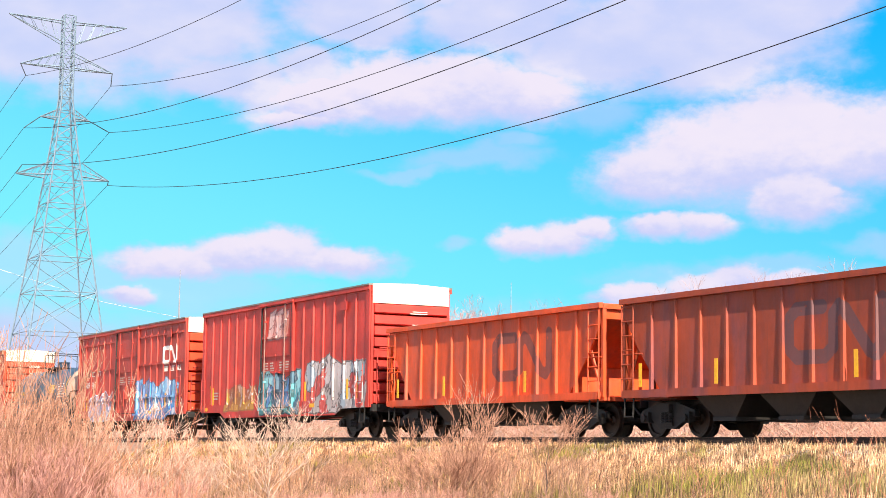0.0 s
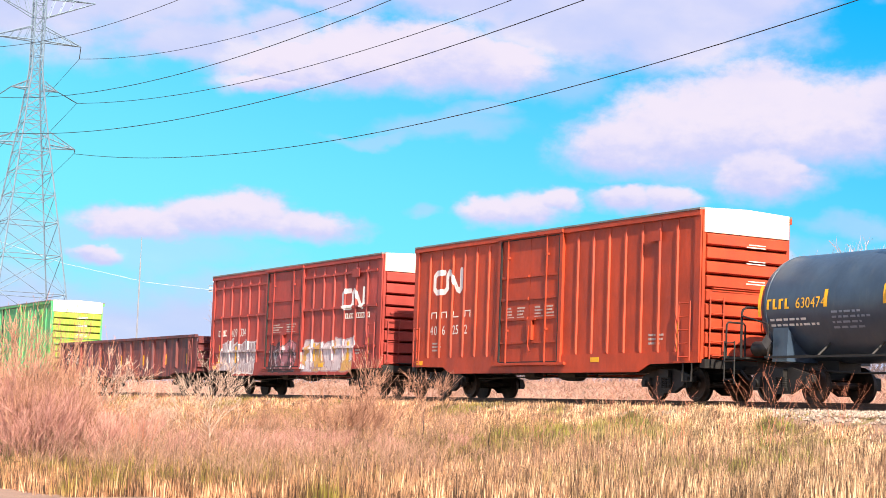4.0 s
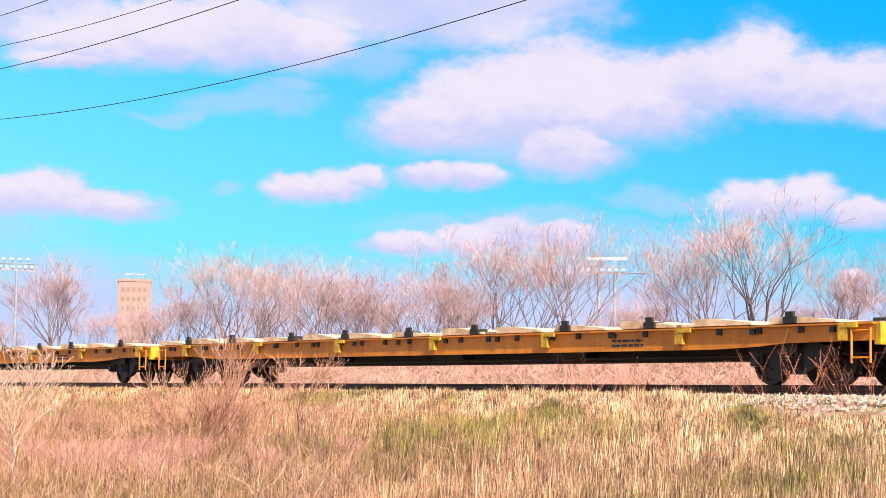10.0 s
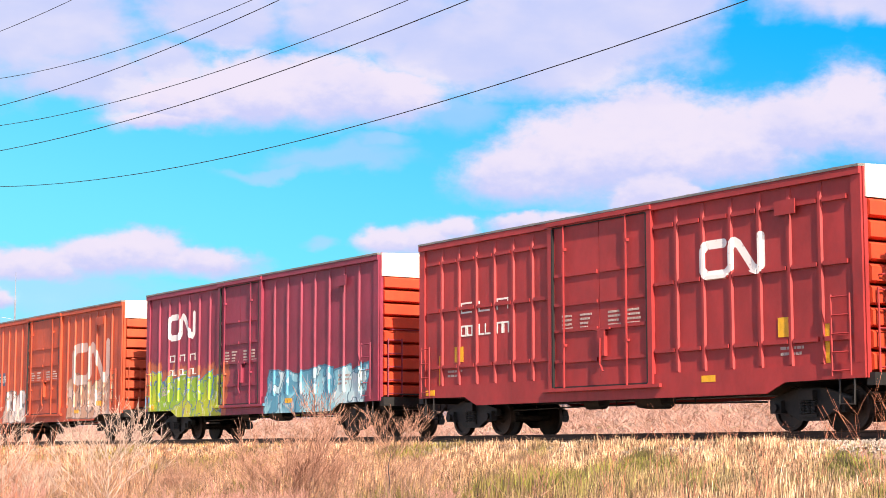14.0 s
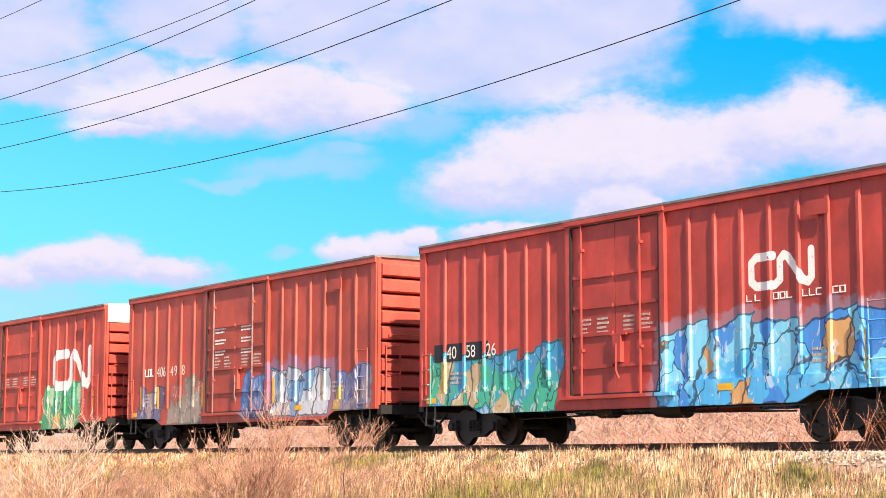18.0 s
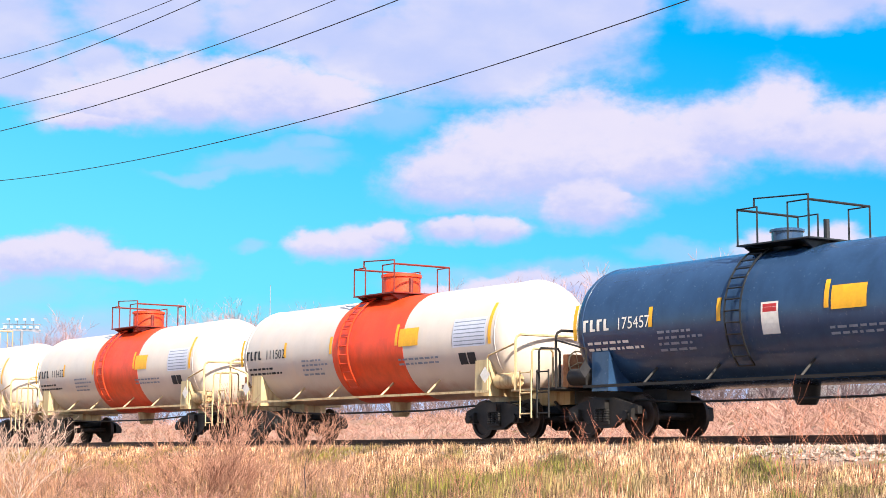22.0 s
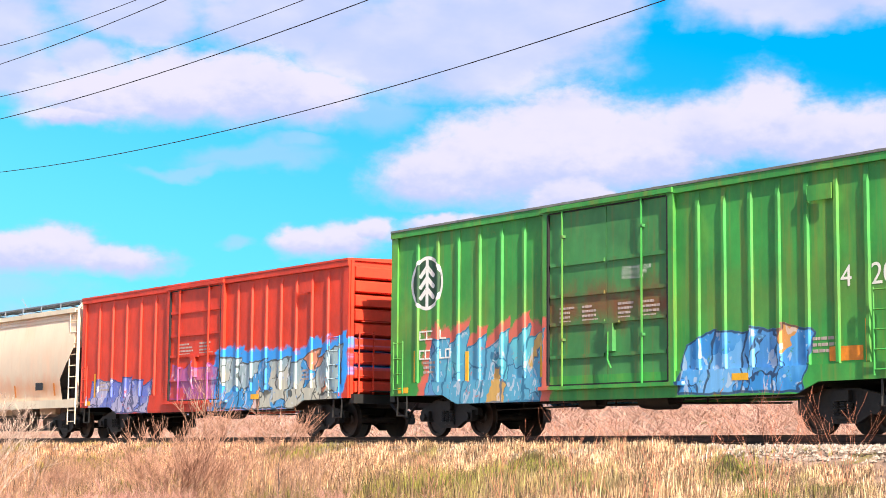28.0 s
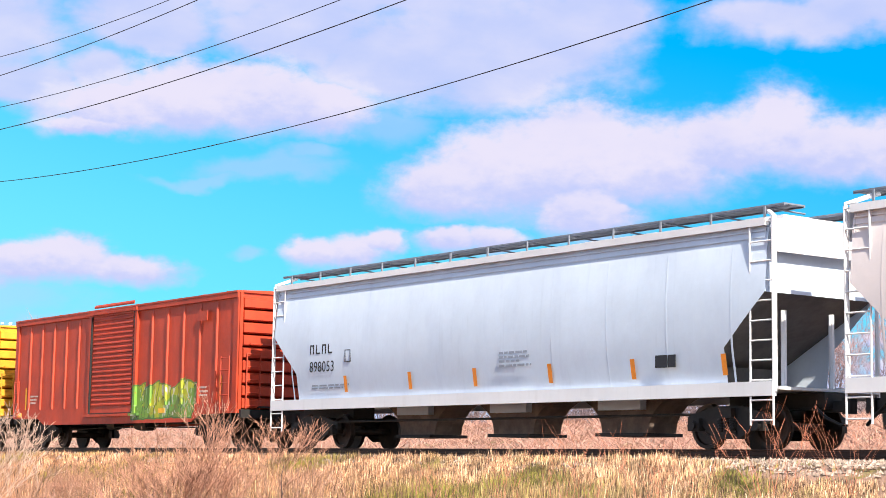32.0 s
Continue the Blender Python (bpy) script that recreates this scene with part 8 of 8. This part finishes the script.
def lattice_tower(x0, y0, base_z):
    t = thing("transmission_tower", "tall galvanised steel lattice transmission tower with cross arms", "power pylon", at=(x0, y0, base_z))
    H = 44.6
    def half(z):
        return 5.16 - 0.1315 * z if z < 30 else max(0.58, 1.215 - 0.113 * (z - 30))
    levels = [0, 6.0, 11.0, 15.2, 18.8, 21.8, 24.4, 26.6, 28.4, 30.0] + [30 + (H - 30) * k / 10 for k in range(1, 11)]
    for sx in (-1, 1):
        for sy in (-1, 1):
            part("leg", Geo().line([(sx * half(z), sy * half(z), z) for z in levels], 0.085, 4), GALV, t)
    for a, b in zip(levels, levels[1:]):
        ha, hb = half(a), half(b)
        for s in (-1, 1):
            for p, q in (((-ha, s * ha, a), (hb, s * hb, b)), ((ha, s * ha, a), (-hb, s * hb, b)), ((s * ha, -ha, a), (s * hb, hb, b)), ((s * ha, ha, a), (s * hb, -hb, b))):
                part("diagonal_brace", Geo().tube(p, q, 0.035, 4), GALV, t)
            part("cross_brace", Geo().tube((-hb, s * hb, b), (hb, s * hb, b), 0.045, 4), GALV, t)
            part("cross_brace", Geo().tube((s * hb, -hb, b), (s * hb, hb, b), 0.045, 4), GALV, t)
    lines = 0
    for z, w, rise in ((43.9, 6.3, -2.3), (39.0, 4.9, 1.6), (33.6, 2.6, 0.9), (27.4, 4.9, 1.4)):
        h = half(z)
        for s in (-1, 1):
            g = Geo()
            tip = Vector((0, s * w, z + (0.2 if rise < 0 else 0)))
            for sx in (-1, 1):
                g.tube((sx * h, s * h, z), tip, 0.07, 4)
                g.tube((sx * h, s * h, z + rise), tip, 0.055, 4)
            n = 5
            for k in range(1, n):
                f = k / n
                a = Vector((h, s * h, z)).lerp(tip, f)
                b = Vector((h, s * h, z + rise)).lerp(tip, max(0, f - 0.12))
                a2, b2 = Vector((-a.x, a.y, a.z)), Vector((-b.x, b.y, b.z))
                g.tube(a, b, 0.035, 3)
                g.tube(a2, b2, 0.035, 3)
                g.tube(a, a2, 0.035, 3)
            arm = part("cross_arm", g, GALV, t)
            if z < 43:
                y, c2, c1, c0 = [c for c in CABLES if (c[0] > y0) == (s > 0)][lines]
                part("insulator_string", Geo().line([tip, (0, y - y0, c0 + c1 * x0 + c2 * x0 * x0 - base_z)], 0.05, 6), CABLE, arm)
        lines += z < 43
    return t


lattice_tower(TX, TY, 0.0)
for y, c2, c1, c0 in CABLES:
    pts = [(x, y, c0 + c1 * x + c2 * x * x) for x in [TX + (60 - TX) * k / 60 for k in range(61)]]
    z_t = pts[0][2]
    away = [(TX - 260 * k / 16, y, z_t - 13 * math.sin(math.pi * k / 16) - 0.6 * k) for k in range(1, 17)]
    solo("power_cable", Geo().line(away[::-1] + pts, 0.028, 4), CABLE, "thin dark overhead power cable", "cable", "overhead power cables")

# ---- far things ----
POLE = plain("grey_steel_pole", "8c8e98", 0.6, 0.2, 0.25, 2)
LAMP_WHITE = plain("white_lamp_housing", "c4c8d0", 0.5, 0, 0.1, 3)


def mast(az, e, d, label="thin steel mast on the skyline"):
    z = d * math.tan(radians(e)) + EYE_Z
    x, y = -d * math.sin(radians(az)), d * math.cos(radians(az))
    solo("mast", Geo().tube((0, 0, 0), (0, 0, z - 0.8 - 3), 0.10, 6, 0.08).tube((0, 0, z - 4), (0, 0, z - 0.8), 0.05, 5, 0.03), POLE, label, "mast", at=(x, y, 0.8))


mast(71.04, 5.69, 190)
mast(60.2, 5.5, 230)


def floodlight(az, e, d, twin):
    z = d * math.tan(radians(e)) + EYE_Z - 0.8
    x, y = -d * math.sin(radians(az)), d * math.cos(radians(az))
    t = thing("floodlight_mast", "pale steel floodlight mast with a bank of lamps", "floodlight", "floodlight masts", at=(x, y, 0.8))
    t.rotation_euler = (0, 0, radians(az))
    for dx in ((-0.9, 0.9) if twin else (0,)):
        part("pole", Geo().tube((dx, 0, 0), (dx, 0, z), 0.20, 8, 0.16), POLE, t)
    part("cross_bar", Geo().box(-2.4, 2.4, -0.15, 0.15, z - 0.25, z), POLE, t)
    part("rail", Geo().line([(-2.4, -0.5, z + 0.6), (2.4, -0.5, z + 0.6)], 0.06, 4), POLE, t)
    if twin:
        part("lamp_bank", Geo().box(-2.3, 2.3, -0.5, -0.1, z + 1.35, z + 1.68), LAMP_WHITE, t)
        part("service_arm", Geo().line([(2.4, 0, z - 0.1), (4.6, 0, z - 0.05)], 0.07, 4), POLE, t)
    for k in range(6):
        part("lamp_head", Geo().box(-2.3 + 0.8 * k, -1.9 + 0.8 * k, -0.45, -0.1, z + 0.12, z + 0.38), LAMP_WHITE, t)
    for k in range(0 if twin else 4):
        part("upper_lamp_head", Geo().box(-1.9 + 1.0 * k, -1.5 + 1.0 * k, -0.45, -0.1, z + 1.1, z + 1.35), LAMP_WHITE, t)
        part("lamp_stay", Geo().tube((-1.6 + 1.0 * k, 0, z), (-1.6 + 1.0 * k, -0.3, z + 1.2), 0.04, 4), POLE, t)


floodlight(49.0, 4.25, 200, True)
floodlight(68.1, 3.95, 230, False)


def polar(az, e, d):
    return (-d * math.sin(radians(az)), d * math.cos(radians(az)), d * math.tan(radians(e)) + EYE_Z)


solo("stay_wire", Geo().line([polar(68.15, 3.92, 229), polar(70.8, 4.12, 229), polar(73.5, 4.6, 229), polar(77.0, 5.6, 229)], 0.022, 4), LAMP_WHITE, "thin pale wire from the floodlight mast", "cable")


def block_tower():
    d = 560.0
    az = 64.37
    x, y = -d * math.sin(radians(az)), d * math.cos(radians(az))
    z = d * math.tan(radians(3.62)) + EYE_Z - 0.8
    t = thing("tower_block", "beige concrete tower block on the skyline", "building", at=(x, y, 0.8))
    t.rotation_euler = (0, 0, radians(az))
    wall = plain("beige_concrete", "8e766e", 0.9, 0, 0.15, 0.2)
    glass = plain("dim_window_glass", "7a6862", 0.3)
    w = d * math.tan(radians(0.52))
    part("wall", Geo().box(-w, w, -5, 8, 0, z), wall, t)
    part("parapet", Geo().box(-w - 0.2, w + 0.2, -5.2, 8.2, z, z + 0.8), wall, t)
    for fl in range(int(z / 3)):
        for k in range(5):
            a = -w + 0.9 + k * (2 * w - 1.8) / 5
            part("window", Geo().box(a, a + 1.0, -5.05, -4.95, 1 + fl * 3, 2.4 + fl * 3), glass, t)
    for k in range(4):
        part("roof_aerial", Geo().tube((-3 + 2 * k, 0, z), (-3 + 2 * k, 0, z + 3.2), 0.18, 5), POLE, t)
    part("roof_frame", Geo().box(-3.2, 3.2, -0.2, 0.2, z + 2.4, z + 2.8), POLE, t)


block_tower()


def shed(az, d, w, h, col, label):
    x, y = -d * math.sin(radians(az)), d * math.cos(radians(az))
    t = thing("shed", label, "building", at=(x, y, 0.7))
    t.rotation_euler = (0, 0, radians(az))
    m = plain(col + "_shed_cladding", col, 0.7, 0, 0.12, 0.4)
    part("wall", Geo().box(-w, w, -6, 6, 0, h), m, t)
    part("roof", Geo().prism([(-6.4, h), (0, h + 1.2), (6.4, h)], 'x', -w - 0.3, w + 0.3), ROOF_STEEL, t)
    for k in range(4):
        part("window", Geo().box(-w + 1 + k * w / 2, -w + 2 + k * w / 2, -6.06, -5.98, 1.0, 2.1), STEEL_DARK, t)
    part("door", Geo().box(w - 2.2, w - 1.0, -6.06, -5.98, 0, 2.1), LAMP_WHITE, t)


shed(41.0, 150, 9, 3.6, "d8d4d4", "low pale shed beyond the railway")


# ---- what moves ----
def motions():
    for car in TRAIN:
        x, y, z = car.location
        walk(car, [(t, pose(x + SPEED * (t - 13.0), y, z)) for t in (0, 4, 8, 12, 16, 20, 24, 28, 32)])
    walk(SKY, [(t, pose(0, 0, 0, 0, 0, -0.0535 * (t - 28.0))) for t in (0, 8, 16, 24, 32)])


motions()
